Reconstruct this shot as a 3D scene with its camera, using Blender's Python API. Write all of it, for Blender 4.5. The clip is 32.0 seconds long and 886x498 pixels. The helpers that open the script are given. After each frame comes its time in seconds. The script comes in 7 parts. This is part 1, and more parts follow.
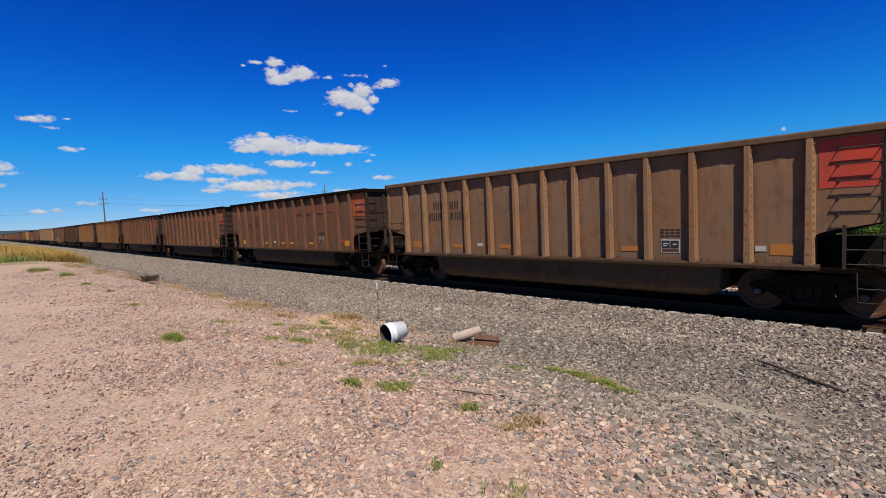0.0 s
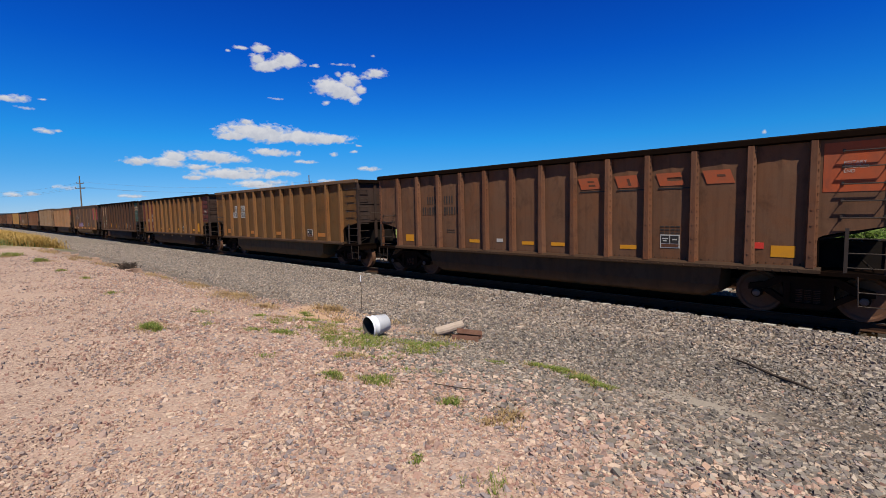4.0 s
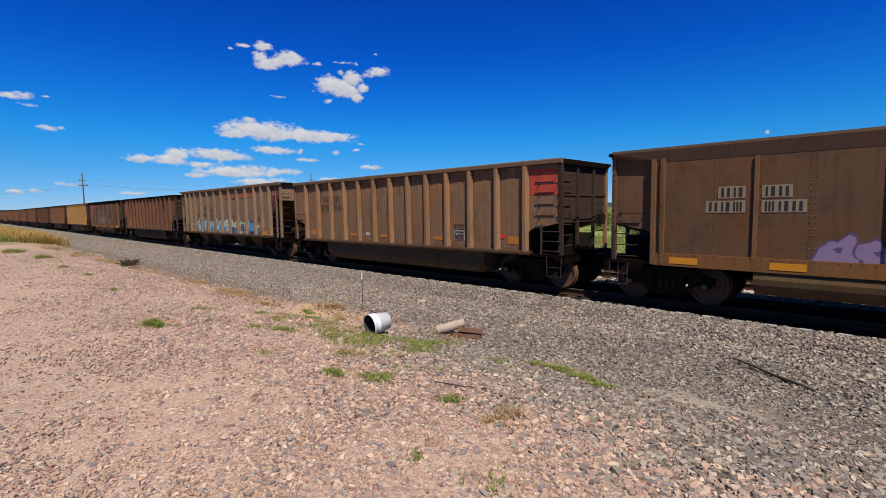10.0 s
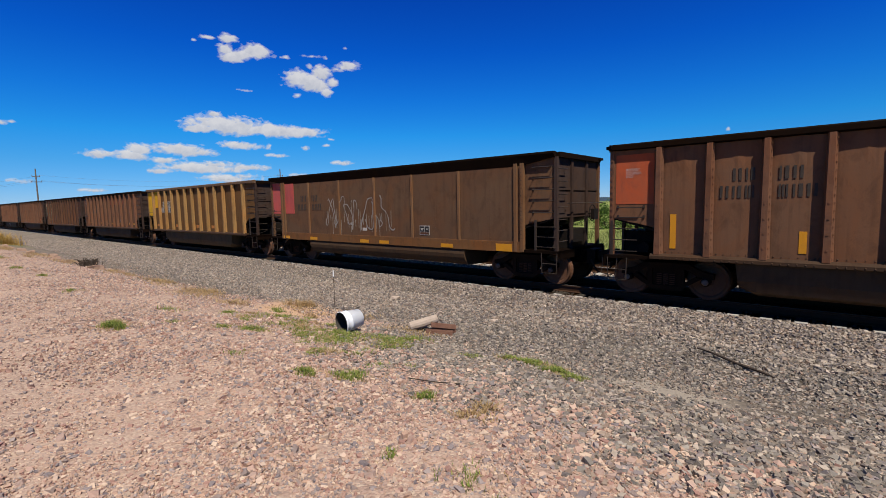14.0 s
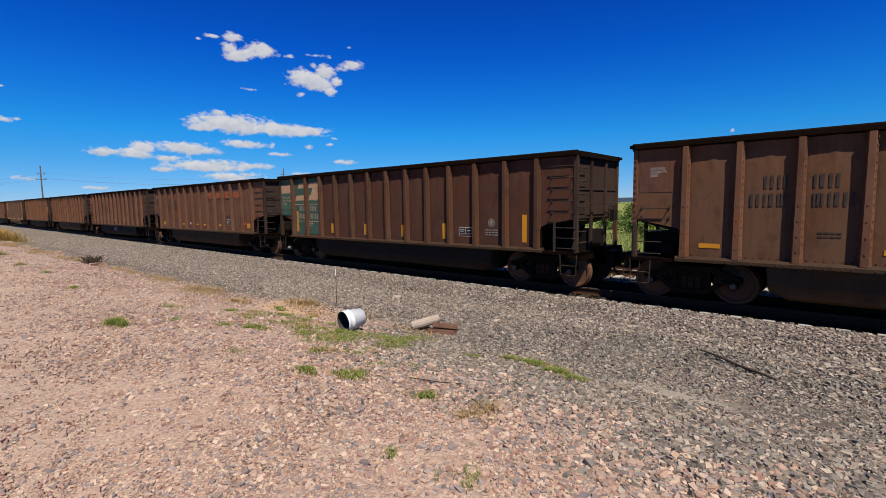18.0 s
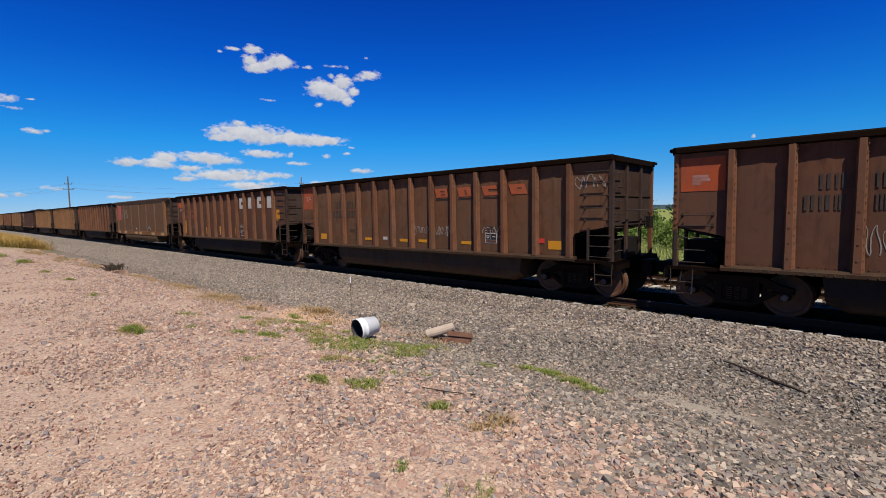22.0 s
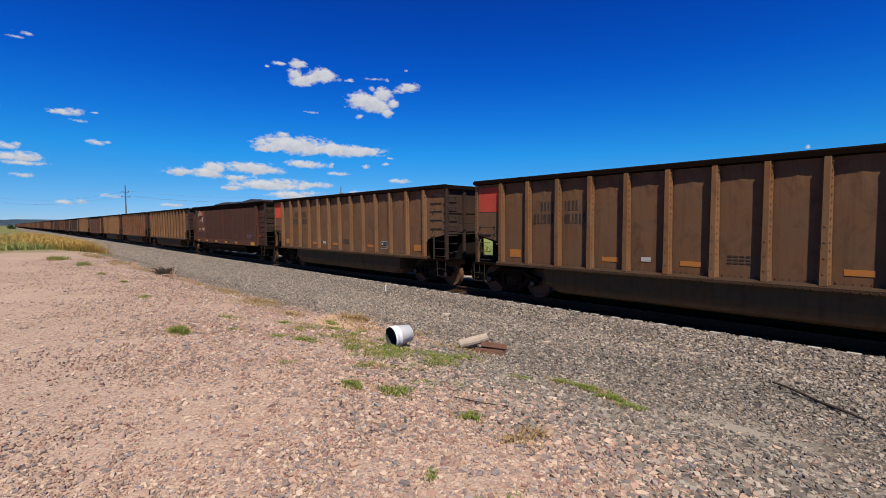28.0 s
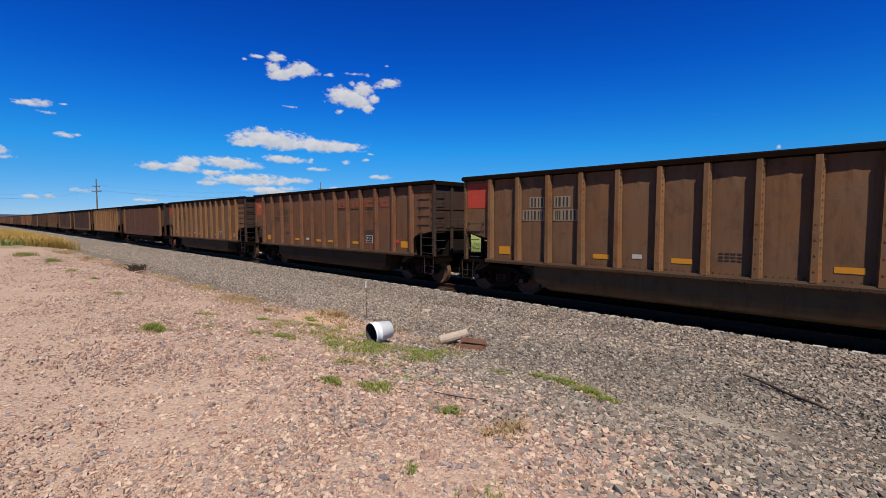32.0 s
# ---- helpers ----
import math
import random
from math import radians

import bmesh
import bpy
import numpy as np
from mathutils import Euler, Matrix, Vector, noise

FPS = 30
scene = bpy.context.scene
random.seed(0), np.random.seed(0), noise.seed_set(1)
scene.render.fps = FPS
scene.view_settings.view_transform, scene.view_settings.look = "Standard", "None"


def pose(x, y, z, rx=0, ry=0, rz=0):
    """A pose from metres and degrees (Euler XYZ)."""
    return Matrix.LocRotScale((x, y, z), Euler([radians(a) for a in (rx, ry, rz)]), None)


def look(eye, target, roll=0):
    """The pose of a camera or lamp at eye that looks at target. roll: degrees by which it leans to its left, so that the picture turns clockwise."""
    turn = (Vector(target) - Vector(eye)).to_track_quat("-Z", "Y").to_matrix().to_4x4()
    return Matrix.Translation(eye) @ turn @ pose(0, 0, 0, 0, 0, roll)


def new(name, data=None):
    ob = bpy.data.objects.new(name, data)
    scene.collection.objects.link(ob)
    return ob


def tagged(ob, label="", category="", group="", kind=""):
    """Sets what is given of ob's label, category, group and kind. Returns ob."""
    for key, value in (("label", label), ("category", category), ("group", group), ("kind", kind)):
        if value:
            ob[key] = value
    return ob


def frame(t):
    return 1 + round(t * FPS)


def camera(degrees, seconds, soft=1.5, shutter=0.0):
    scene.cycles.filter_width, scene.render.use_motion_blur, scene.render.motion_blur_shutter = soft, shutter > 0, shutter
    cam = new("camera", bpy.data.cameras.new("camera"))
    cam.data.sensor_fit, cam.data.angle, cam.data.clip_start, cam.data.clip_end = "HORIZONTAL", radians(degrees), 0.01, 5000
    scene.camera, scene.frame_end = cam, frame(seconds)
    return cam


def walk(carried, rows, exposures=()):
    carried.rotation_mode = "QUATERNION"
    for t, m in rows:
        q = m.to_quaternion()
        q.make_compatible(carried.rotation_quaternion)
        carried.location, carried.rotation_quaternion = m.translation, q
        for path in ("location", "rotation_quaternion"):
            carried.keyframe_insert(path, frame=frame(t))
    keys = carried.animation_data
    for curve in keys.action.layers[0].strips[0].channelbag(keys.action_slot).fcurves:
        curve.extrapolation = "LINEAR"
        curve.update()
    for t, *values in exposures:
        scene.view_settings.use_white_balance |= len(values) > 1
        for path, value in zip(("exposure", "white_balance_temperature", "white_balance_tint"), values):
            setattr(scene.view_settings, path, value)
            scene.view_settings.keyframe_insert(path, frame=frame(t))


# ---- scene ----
# ---- camera ----
cam = camera(86.3, 32.0, 0.9)
PATH = [
    (0.0, pose(-0.000, -0.000, 0.000, 86.16, 2.54, -44.73)),
    (0.5, pose(-0.010, -0.003, 0.002, 86.45, 2.59, -45.09)),
    (1.0, pose(-0.009, -0.004, 0.001, 86.51, 2.24, -45.40)),
    (1.5, pose(-0.004, 0.002, 0.002, 85.95, 2.11, -46.57)),
    (2.0, pose(-0.012, -0.014, 0.003, 85.86, 1.82, -47.55)),
    (2.5, pose(-0.014, -0.018, 0.004, 85.71, 1.45, -47.36)),
    (3.0, pose(-0.008, -0.014, 0.004, 85.34, 1.41, -47.09)),
    (3.5, pose(-0.004, -0.002, 0.009, 85.43, 1.16, -46.49)),
    (5.5, pose(0.001, 0.001, 0.016, 84.92, 1.19, -46.73)),
    (6.0, pose(-0.022, -0.017, 0.016, 85.03, 1.19, -46.66)),
    (6.5, pose(-0.022, -0.008, 0.009, 84.99, 1.10, -46.26)),
    (7.0, pose(-0.013, -0.003, 0.011, 85.03, 1.03, -45.80)),
    (7.5, pose(-0.010, -0.010, 0.016, 85.03, 1.11, -45.46)),
    (8.0, pose(-0.015, -0.004, 0.011, 85.04, 0.97, -45.47)),
    (8.5, pose(-0.015, -0.012, 0.006, 85.09, 0.74, -45.73)),
    (9.0, pose(-0.006, -0.006, 0.009, 84.95, 0.72, -45.92)),
    (9.5, pose(-0.003, 0.002, 0.010, 85.05, 0.89, -46.00)),
    (10.0, pose(-0.005, -0.010, 0.008, 85.15, 0.87, -46.29)),
    (10.5, pose(0.002, -0.006, 0.005, 85.05, 0.54, -47.11)),
    (11.0, pose(0.010, -0.000, 0.011, 84.96, 0.27, -48.86)),
    (11.5, pose(0.011, 0.000, 0.007, 85.20, 0.42, -49.87)),
    (12.0, pose(0.009, 0.006, 0.002, 85.15, 0.74, -50.39)),
    (12.5, pose(0.021, 0.005, 0.003, 84.69, 1.03, -50.16)),
    (13.0, pose(0.039, 0.017, -0.001, 84.38, 0.86, -49.97)),
    (13.5, pose(0.029, 0.015, -0.004, 84.56, 0.85, -49.87)),
    (14.0, pose(0.021, 0.008, 0.001, 84.59, 1.14, -49.64)),
    (14.5, pose(0.027, 0.020, -0.007, 84.79, 1.15, -49.09)),
    (16.5, pose(0.031, 0.012, -0.003, 84.56, 1.01, -49.18)),
    (17.0, pose(0.023, 0.008, -0.002, 84.49, 0.83, -49.84)),
    (17.5, pose(0.019, 0.006, 0.002, 84.44, 0.93, -49.47)),
    (18.0, pose(0.026, 0.008, -0.000, 84.57, 0.78, -49.30)),
    (18.5, pose(0.025, 0.009, -0.006, 84.61, 0.66, -49.31)),
    (19.0, pose(0.017, 0.003, -0.005, 84.67, 0.58, -49.26)),
    (19.5, pose(0.023, 0.006, 0.001, 84.71, 0.65, -49.14)),
    (20.0, pose(0.020, 0.008, -0.006, 84.67, 0.74, -49.14)),
    (20.5, pose(0.022, 0.016, -0.001, 84.37, 0.85, -49.10)),
    (21.0, pose(0.047, 0.023, -0.005, 84.30, 0.72, -48.62)),
    (21.5, pose(0.103, 0.030, -0.010, 84.89, 0.93, -48.06)),
    (22.0, pose(0.104, 0.043, -0.014, 85.56, 0.96, -47.37)),
    (22.5, pose(0.117, 0.045, -0.023, 85.96, 0.90, -45.39)),
    (23.0, pose(0.115, 0.046, -0.024, 85.96, 0.93, -44.26)),
    (23.5, pose(0.114, 0.052, -0.023, 85.90, 1.04, -41.38)),
    (24.0, pose(0.114, 0.048, -0.025, 86.51, 0.75, -41.04)),
    (24.5, pose(0.103, 0.044, -0.023, 87.16, 0.31, -41.09)),
    (25.0, pose(0.114, 0.046, -0.028, 87.73, 0.75, -40.92)),
    (25.5, pose(0.105, 0.036, -0.020, 88.03, 1.09, -40.60)),
    (27.5, pose(0.112, 0.031, -0.027, 86.84, 0.51, -41.41)),
    (28.0, pose(0.111, 0.029, -0.029, 86.87, 0.28, -42.96)),
    (28.5, pose(0.105, 0.037, -0.034, 86.65, 0.49, -43.31)),
    (29.0, pose(0.113, 0.029, -0.031, 86.21, 0.97, -43.12)),
    (29.5, pose(0.100, 0.011, -0.028, 86.28, 1.19, -43.22)),
    (30.0, pose(0.105, 0.030, -0.033, 86.40, 0.87, -43.48)),
    (30.5, pose(0.093, 0.009, -0.027, 86.55, 0.65, -43.57)),
    (31.0, pose(0.091, 0.004, -0.028, 86.47, 0.48, -44.03)),
    (31.5, pose(0.104, 0.016, -0.030, 86.39, 0.45, -44.48)),
    (32.0, pose(0.102, 0.012, -0.035, 86.45, 0.06, -45.29)),
]
walk(cam, PATH)


# ---- sky and sun ----
SUN = Vector((-0.289, -0.462, 0.839)).normalized()
world = bpy.data.worlds.new("sky")
scene.world = world
world.use_nodes = True
wt = world.node_tree
sky = wt.nodes.new("ShaderNodeTexSky")
sky.sky_type, sky.sun_disc = "NISHITA", False
sky.sun_elevation, sky.sun_rotation = math.asin(SUN.z), math.atan2(SUN.x, SUN.y)
sky.altitude, sky.air_density, sky.dust_density, sky.ozone_density = 2200, 0.80, 0.05, 5.0
# clear mountain air: the blue deepens with the height over the horizon
way = wt.nodes.new("ShaderNodeTexCoord")
part_z = wt.nodes.new("ShaderNodeSeparateXYZ")
wt.links.new(way.outputs["Generated"], part_z.inputs[0])
depth = wt.nodes.new("ShaderNodeValToRGB")
for k, (p, c) in enumerate(((0.0, (0.54, 0.64, 0.86)), (0.087, (0.24, 0.75, 1.03)), (0.139, (0.105, 0.83, 1.24)), (0.208, (0.053, 0.70, 1.40)), (0.292, (0.022, 0.525, 1.47)), (0.39, (0.018, 0.40, 1.40)), (0.6, (0.08, 0.33, 0.72)))):
    e = depth.color_ramp.elements[k] if k < 2 else depth.color_ramp.elements.new(p)
    e.position, e.color = p, (*c, 1)
wt.links.new(part_z.outputs[2], depth.inputs[0])
blue = wt.nodes.new("ShaderNodeMix")
blue.data_type, blue.blend_type, blue.inputs[0].default_value = "RGBA", "MULTIPLY", 1.0
wt.links.new(sky.outputs[0], blue.inputs[6])
wt.links.new(depth.outputs[0], blue.inputs[7])
wt.links.new(blue.outputs[2], wt.nodes["Background"].inputs[0])
wt.nodes["Background"].inputs[1].default_value = 0.074
lamp = bpy.data.lights.new("sun", "SUN")
lamp.energy, lamp.angle, lamp.color = 4.6, radians(0.55), (1.0, 0.93, 0.81)
new("sun", lamp).matrix_world = look(SUN * 100, (0, 0, 0))

scene.view_settings.exposure = 0.5


# ---- materials ----
def ramp_node(nt, fac, stops):
    r = nt.nodes.new("ShaderNodeValToRGB")
    els = r.color_ramp.elements
    while len(els) < len(stops):
        els.new(0.5)
    for e, (p, c) in zip(els, stops):
        e.position, e.color = p, (*c, 1)
    nt.links.new(fac, r.inputs[0])
    return r.outputs[0]


def noise_node(nt, vec, scale, detail=4, rough=0.6, warp=0.0):
    n = nt.nodes.new("ShaderNodeTexNoise")
    n.inputs["Scale"].default_value, n.inputs["Detail"].default_value = scale, detail
    n.inputs["Roughness"].default_value, n.inputs["Distortion"].default_value = rough, warp
    nt.links.new(vec, n.inputs["Vector"])
    return n.outputs["Fac"]


def mix_node(nt, fac, a, b, mode="MIX"):
    m = nt.nodes.new("ShaderNodeMix")
    m.data_type, m.blend_type = "RGBA", mode
    for sock, val in ((m.inputs[0], fac), (m.inputs[6], a), (m.inputs[7], b)):
        if isinstance(val, (int, float)):
            sock.default_value = val
        elif isinstance(val, tuple):
            sock.default_value = (*val, 1)
        else:
            nt.links.new(val, sock)
    return m.outputs[2]


def range_node(nt, val, a, b, c, d):
    m = nt.nodes.new("ShaderNodeMapRange")
    for k, q in enumerate((a, b, c, d)):
        m.inputs[k + 1].default_value = q
    nt.links.new(val, m.inputs[0])
    return m.outputs[0]


def scaled(nt, vec, s):
    m = nt.nodes.new("ShaderNodeMapping")
    m.inputs["Scale"].default_value = s
    nt.links.new(vec, m.inputs["Vector"])
    return m.outputs[0]


def fresh(name, rough=0.8, metal=0.0, spec=0.3):
    m = bpy.data.materials.new(name)
    m.use_nodes = True
    nt = m.node_tree
    b = nt.nodes["Principled BSDF"]
    b.inputs["Roughness"].default_value, b.inputs["Metallic"].default_value = rough, metal
    b.inputs["Specular IOR Level"].default_value = spec
    tc = nt.nodes.new("ShaderNodeTexCoord")
    return m, nt, b, tc.outputs["Object"]


def bump(nt, b, height, strength=0.3, dist=0.01):
    n = nt.nodes.new("ShaderNodeBump")
    n.inputs["Strength"].default_value, n.inputs["Distance"].default_value = strength, dist
    nt.links.new(height, n.inputs["Height"])
    nt.links.new(n.outputs[0], b.inputs["Normal"])


def random_node(nt):
    return nt.nodes.new("ShaderNodeObjectInfo").outputs["Random"]


def steel(name, base, dust, grime, rough=0.78, wear=0.5, gloss=0.16):
    """Painted steel under coal dust: rust blooms, cloudy dust, vertical streaks, dark grime, fine speckle."""
    m, nt, b, vec = fresh(name, rough, 0.0, gloss)
    move = nt.nodes.new("ShaderNodeVectorMath")
    move.operation = "ADD"
    nt.links.new(vec, move.inputs[0])
    nt.links.new(range_node(nt, random_node(nt), 0, 1, 0, 60), move.inputs[1])
    vec = move.outputs[0]
    cloud = noise_node(nt, scaled(nt, vec, (1, 0.55, 0.9)), 1.1, 6, 0.62, 0.4)
    bloom = noise_node(nt, scaled(nt, vec, (1, 0.7, 0.8)), 0.9, 8, 0.66, 0.9)
    blot = noise_node(nt, scaled(nt, vec, (1, 0.9, 0.6)), 2.7, 7, 0.7, 0.6)
    streak = noise_node(nt, scaled(nt, vec, (3, 5, 0.28)), 1.6, 6, 0.62)
    fine = noise_node(nt, vec, 55, 3, 0.75)
    rust = tuple(min(0.9, q * k) for q, k in zip(base, (1.22, 1.0, 0.8)))
    col = mix_node(nt, range_node(nt, cloud, 0.36, 0.68, 0, wear), base, dust)
    col = mix_node(nt, range_node(nt, bloom, 0.44, 0.62, 0, 0.75), col, rust)
    col = mix_node(nt, range_node(nt, blot, 0.5, 0.72, 0, 0.6), col, grime)
    col = mix_node(nt, range_node(nt, streak, 0.5, 0.76, 0, 0.4), col, grime)
    col = mix_node(nt, range_node(nt, fine, 0.42, 0.78, 0, 0.3), col, grime)
    tint = range_node(nt, random_node(nt), 0, 1, 0.88, 1.12)
    col = mix_node(nt, 1.0, col, tint, "MULTIPLY")
    nt.links.new(col, b.inputs["Base Color"])
    nt.links.new(range_node(nt, cloud, 0.3, 0.7, rough - 0.1, min(1, rough + 0.15)), b.inputs["Roughness"])
    bump(nt, b, cloud, 0.22, 0.03)
    return m


def rough_stuff(name, a, c, scale, rough=0.9, strength=0.4, dist=0.01, metal=0.0, spec=0.2):
    """Plain material with two scales of grain between two colours."""
    m, nt, b, vec = fresh(name, rough, metal, spec)
    big, small = noise_node(nt, vec, scale, 5, 0.6), noise_node(nt, vec, scale * 9, 3, 0.7)
    col = mix_node(nt, range_node(nt, big, 0.3, 0.7, 0, 1), a, c)
    col = mix_node(nt, 0.35, col, mix_node(nt, small, a, c), "MIX")
    tint = range_node(nt, random_node(nt), 0, 1, 0.88, 1.12)
    nt.links.new(mix_node(nt, 1.0, col, tint, "MULTIPLY"), b.inputs["Base Color"])
    bump(nt, b, small, strength, dist)
    return m


def leafy(name, a, c, glow=0.25):
    """Leaves and grass: each island its own shade, some light passing through."""
    m, nt, b, vec = fresh(name, 0.65, 0.0, 0.25)
    geo = nt.nodes.new("ShaderNodeNewGeometry")
    col = mix_node(nt, geo.outputs["Random Per Island"], a, c)
    nt.links.new(col, b.inputs["Base Color"])
    tr = nt.nodes.new("ShaderNodeBsdfTranslucent")
    nt.links.new(col, tr.inputs[0])
    mx = nt.nodes.new("ShaderNodeMixShader")
    mx.inputs[0].default_value = glow
    nt.links.new(b.outputs[0], mx.inputs[1])
    nt.links.new(tr.outputs[0], mx.inputs[2])
    nt.links.new(mx.outputs[0], nt.nodes["Material Output"].inputs[0])
    return m


def stones(name, cols, rough=0.88, gloss=0.12):
    """Loose stones: each island takes one of several colours."""
    m, nt, b, vec = fresh(name, rough, 0.0, gloss)
    geo = nt.nodes.new("ShaderNodeNewGeometry")
    col = ramp_node(nt, geo.outputs["Random Per Island"], [(k / len(cols), c) for k, c in enumerate(cols)])
    nt.nodes[-1].color_ramp.interpolation = "CONSTANT"
    fine = noise_node(nt, vec, 70, 3, 0.7)
    col = mix_node(nt, range_node(nt, fine, 0.3, 0.7, 0.0, 0.4), col, mix_node(nt, 0.35, col, (0.55, 0.47, 0.4)))
    nt.links.new(col, b.inputs["Base Color"])
    bump(nt, b, fine, 0.35, 0.004)
    return m


def paint(name, c, worn, rough=0.6, wear=0.5):
    """Old paint, chipped and dusted."""
    m, nt, b, vec = fresh(name, rough, 0.0, 0.3)
    n, f = noise_node(nt, vec, 3.2, 6, 0.68, 0.3), noise_node(nt, vec, 26, 4, 0.7)
    col = mix_node(nt, range_node(nt, n, 0.45, 0.75, 0, wear), c, worn)
    col = mix_node(nt, range_node(nt, f, 0.55, 0.72, 0, wear * 0.8), col, worn)
    nt.links.new(col, b.inputs["Base Color"])
    return m


MAT = {}
for key, base, dust, grime in (
    ("tan", (0.133, 0.072, 0.037), (0.169, 0.095, 0.056), (0.057, 0.029, 0.017)),
    ("tan_pale", (0.168, 0.098, 0.056), (0.208, 0.124, 0.074), (0.072, 0.041, 0.025)),
    ("brown", (0.120, 0.059, 0.032), (0.154, 0.082, 0.048), (0.049, 0.026, 0.014)),
    ("ochre", (0.112, 0.056, 0.019), (0.134, 0.072, 0.030), (0.050, 0.025, 0.011)),
    ("umber", (0.094, 0.043, 0.025), (0.122, 0.061, 0.039), (0.039, 0.019, 0.012)),
    ("cocoa", (0.120, 0.056, 0.034), (0.153, 0.080, 0.050), (0.053, 0.025, 0.016)),
    ("russet", (0.071, 0.031, 0.019), (0.094, 0.046, 0.031), (0.031, 0.014, 0.010)),
    ("plum", (0.052, 0.026, 0.017), (0.072, 0.039, 0.026), (0.022, 0.012, 0.009)),
    ("grey", (0.113, 0.060, 0.032), (0.142, 0.081, 0.045), (0.049, 0.028, 0.016)),
    ("hopper", (0.194, 0.124, 0.084), (0.226, 0.149, 0.105), (0.089, 0.058, 0.040)),
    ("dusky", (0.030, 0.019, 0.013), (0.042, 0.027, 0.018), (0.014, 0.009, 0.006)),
    ("maroon", (0.115, 0.028, 0.021), (0.125, 0.055, 0.040), (0.045, 0.020, 0.015)),
    ("green", (0.040, 0.098, 0.076), (0.105, 0.108, 0.082), (0.040, 0.052, 0.040)),
    ("red", (0.384, 0.046, 0.028), (0.310, 0.074, 0.050), (0.186, 0.043, 0.031)),
    ("orange_red", (0.341, 0.071, 0.025), (0.260, 0.093, 0.050), (0.155, 0.050, 0.031)),
    ("pink_red", (0.409, 0.074, 0.068), (0.341, 0.105, 0.087), (0.217, 0.062, 0.050)),
    ("yellow", (0.496, 0.285, 0.009), (0.409, 0.248, 0.031), (0.248, 0.155, 0.031)),
    ("band_tan", (0.160, 0.071, 0.025), (0.186, 0.094, 0.039), (0.080, 0.037, 0.015)),
    ("rim_dark", (0.009, 0.005, 0.003), (0.014, 0.008, 0.005), (0.005, 0.003, 0.002)),
    ("rim_tan", (0.120, 0.074, 0.045), (0.154, 0.098, 0.060), (0.057, 0.036, 0.023)),
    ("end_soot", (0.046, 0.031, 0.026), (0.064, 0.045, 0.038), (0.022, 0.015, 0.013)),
    ("sill", (0.048, 0.027, 0.015), (0.066, 0.039, 0.023), (0.020, 0.011, 0.007)),
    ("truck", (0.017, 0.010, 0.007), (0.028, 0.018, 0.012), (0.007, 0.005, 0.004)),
    ("tub_olive", (0.105, 0.064, 0.030), (0.128, 0.080, 0.039), (0.046, 0.028, 0.013)),
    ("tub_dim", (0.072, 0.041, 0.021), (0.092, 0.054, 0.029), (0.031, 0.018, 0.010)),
    ("signal_red", (0.620, 0.070, 0.032), (0.520, 0.090, 0.045), (0.300, 0.055, 0.031)),
    # near-black so that parts below the cars carry their shade in the colour
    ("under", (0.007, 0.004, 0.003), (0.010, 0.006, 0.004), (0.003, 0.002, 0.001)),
):
    MAT[key] = steel("steel_" + key, base, dust, grime, gloss=0.02 if key in ("rim_dark", "under", "end_soot", "truck") else 0.16)
for key, base, dust, grime in (
    ("post_tan", (0.158, 0.082, 0.039), (0.188, 0.104, 0.052), (0.076, 0.039, 0.018)),
    ("post_pale", (0.225, 0.125, 0.066), (0.262, 0.152, 0.084), (0.105, 0.056, 0.030)),
    ("post_hopper", (0.190, 0.125, 0.078), (0.215, 0.145, 0.095), (0.090, 0.058, 0.038)),
    ("post_gold", (0.250, 0.140, 0.048), (0.280, 0.165, 0.065), (0.120, 0.066, 0.026)),
    ("post_brown", (0.126, 0.057, 0.031), (0.155, 0.076, 0.044), (0.044, 0.020, 0.012)),
    ("post_ochre", (0.152, 0.072, 0.026), (0.176, 0.091, 0.037), (0.073, 0.034, 0.014)),
    ("post_cocoa", (0.121, 0.056, 0.031), (0.148, 0.076, 0.046), (0.048, 0.022, 0.013)),
    ("post_umber", (0.082, 0.038, 0.021), (0.099, 0.051, 0.030), (0.035, 0.018, 0.011)),
    ("post_plum", (0.053, 0.026, 0.016), (0.071, 0.038, 0.023), (0.021, 0.012, 0.009)),
):
    MAT[key] = steel("steel_" + key, base, dust, grime, 0.7, 0.7)
# iron of couplers, brake gear and end pockets, shade put into the colour
MAT["iron"] = rough_stuff("dark_iron", (0.007, 0.005, 0.004), (0.012, 0.008, 0.005), 6, 0.8, 0.4, 0.006, 0.0, 0.15)
MAT["grab"] = rough_stuff("grab_steel", (0.026, 0.016, 0.011), (0.040, 0.027, 0.018), 8, 0.6, 0.2, 0.003, 0.0, 0.35)
MAT["rust"] = rough_stuff("rusty_steel", (0.058, 0.023, 0.013), (0.097, 0.043, 0.022), 9, 0.85, 0.5, 0.006)
MAT["cap"] = rough_stuff("bearing_steel", (0.085, 0.062, 0.050), (0.140, 0.105, 0.085), 12, 0.55, 0.2, 0.003, 0.2, 0.4)
MAT["tread"] = rough_stuff("wheel_steel", (0.088, 0.040, 0.022), (0.130, 0.064, 0.036), 7, 0.65, 0.2, 0.003, 0.0, 0.2)
MAT["rail"] = rough_stuff("rail_steel", (0.034, 0.014, 0.006), (0.050, 0.023, 0.010), 5, 0.7, 0.3, 0.004)
MAT["railtop"] = rough_stuff("worn_rail_top", (0.070, 0.062, 0.056), (0.100, 0.090, 0.082), 4, 0.6, 0.1, 0.001, 0.35, 0.2)
MAT["rubber"] = rough_stuff("rubber_hose", (0.008, 0.008, 0.008), (0.014, 0.013, 0.012), 8, 0.7)
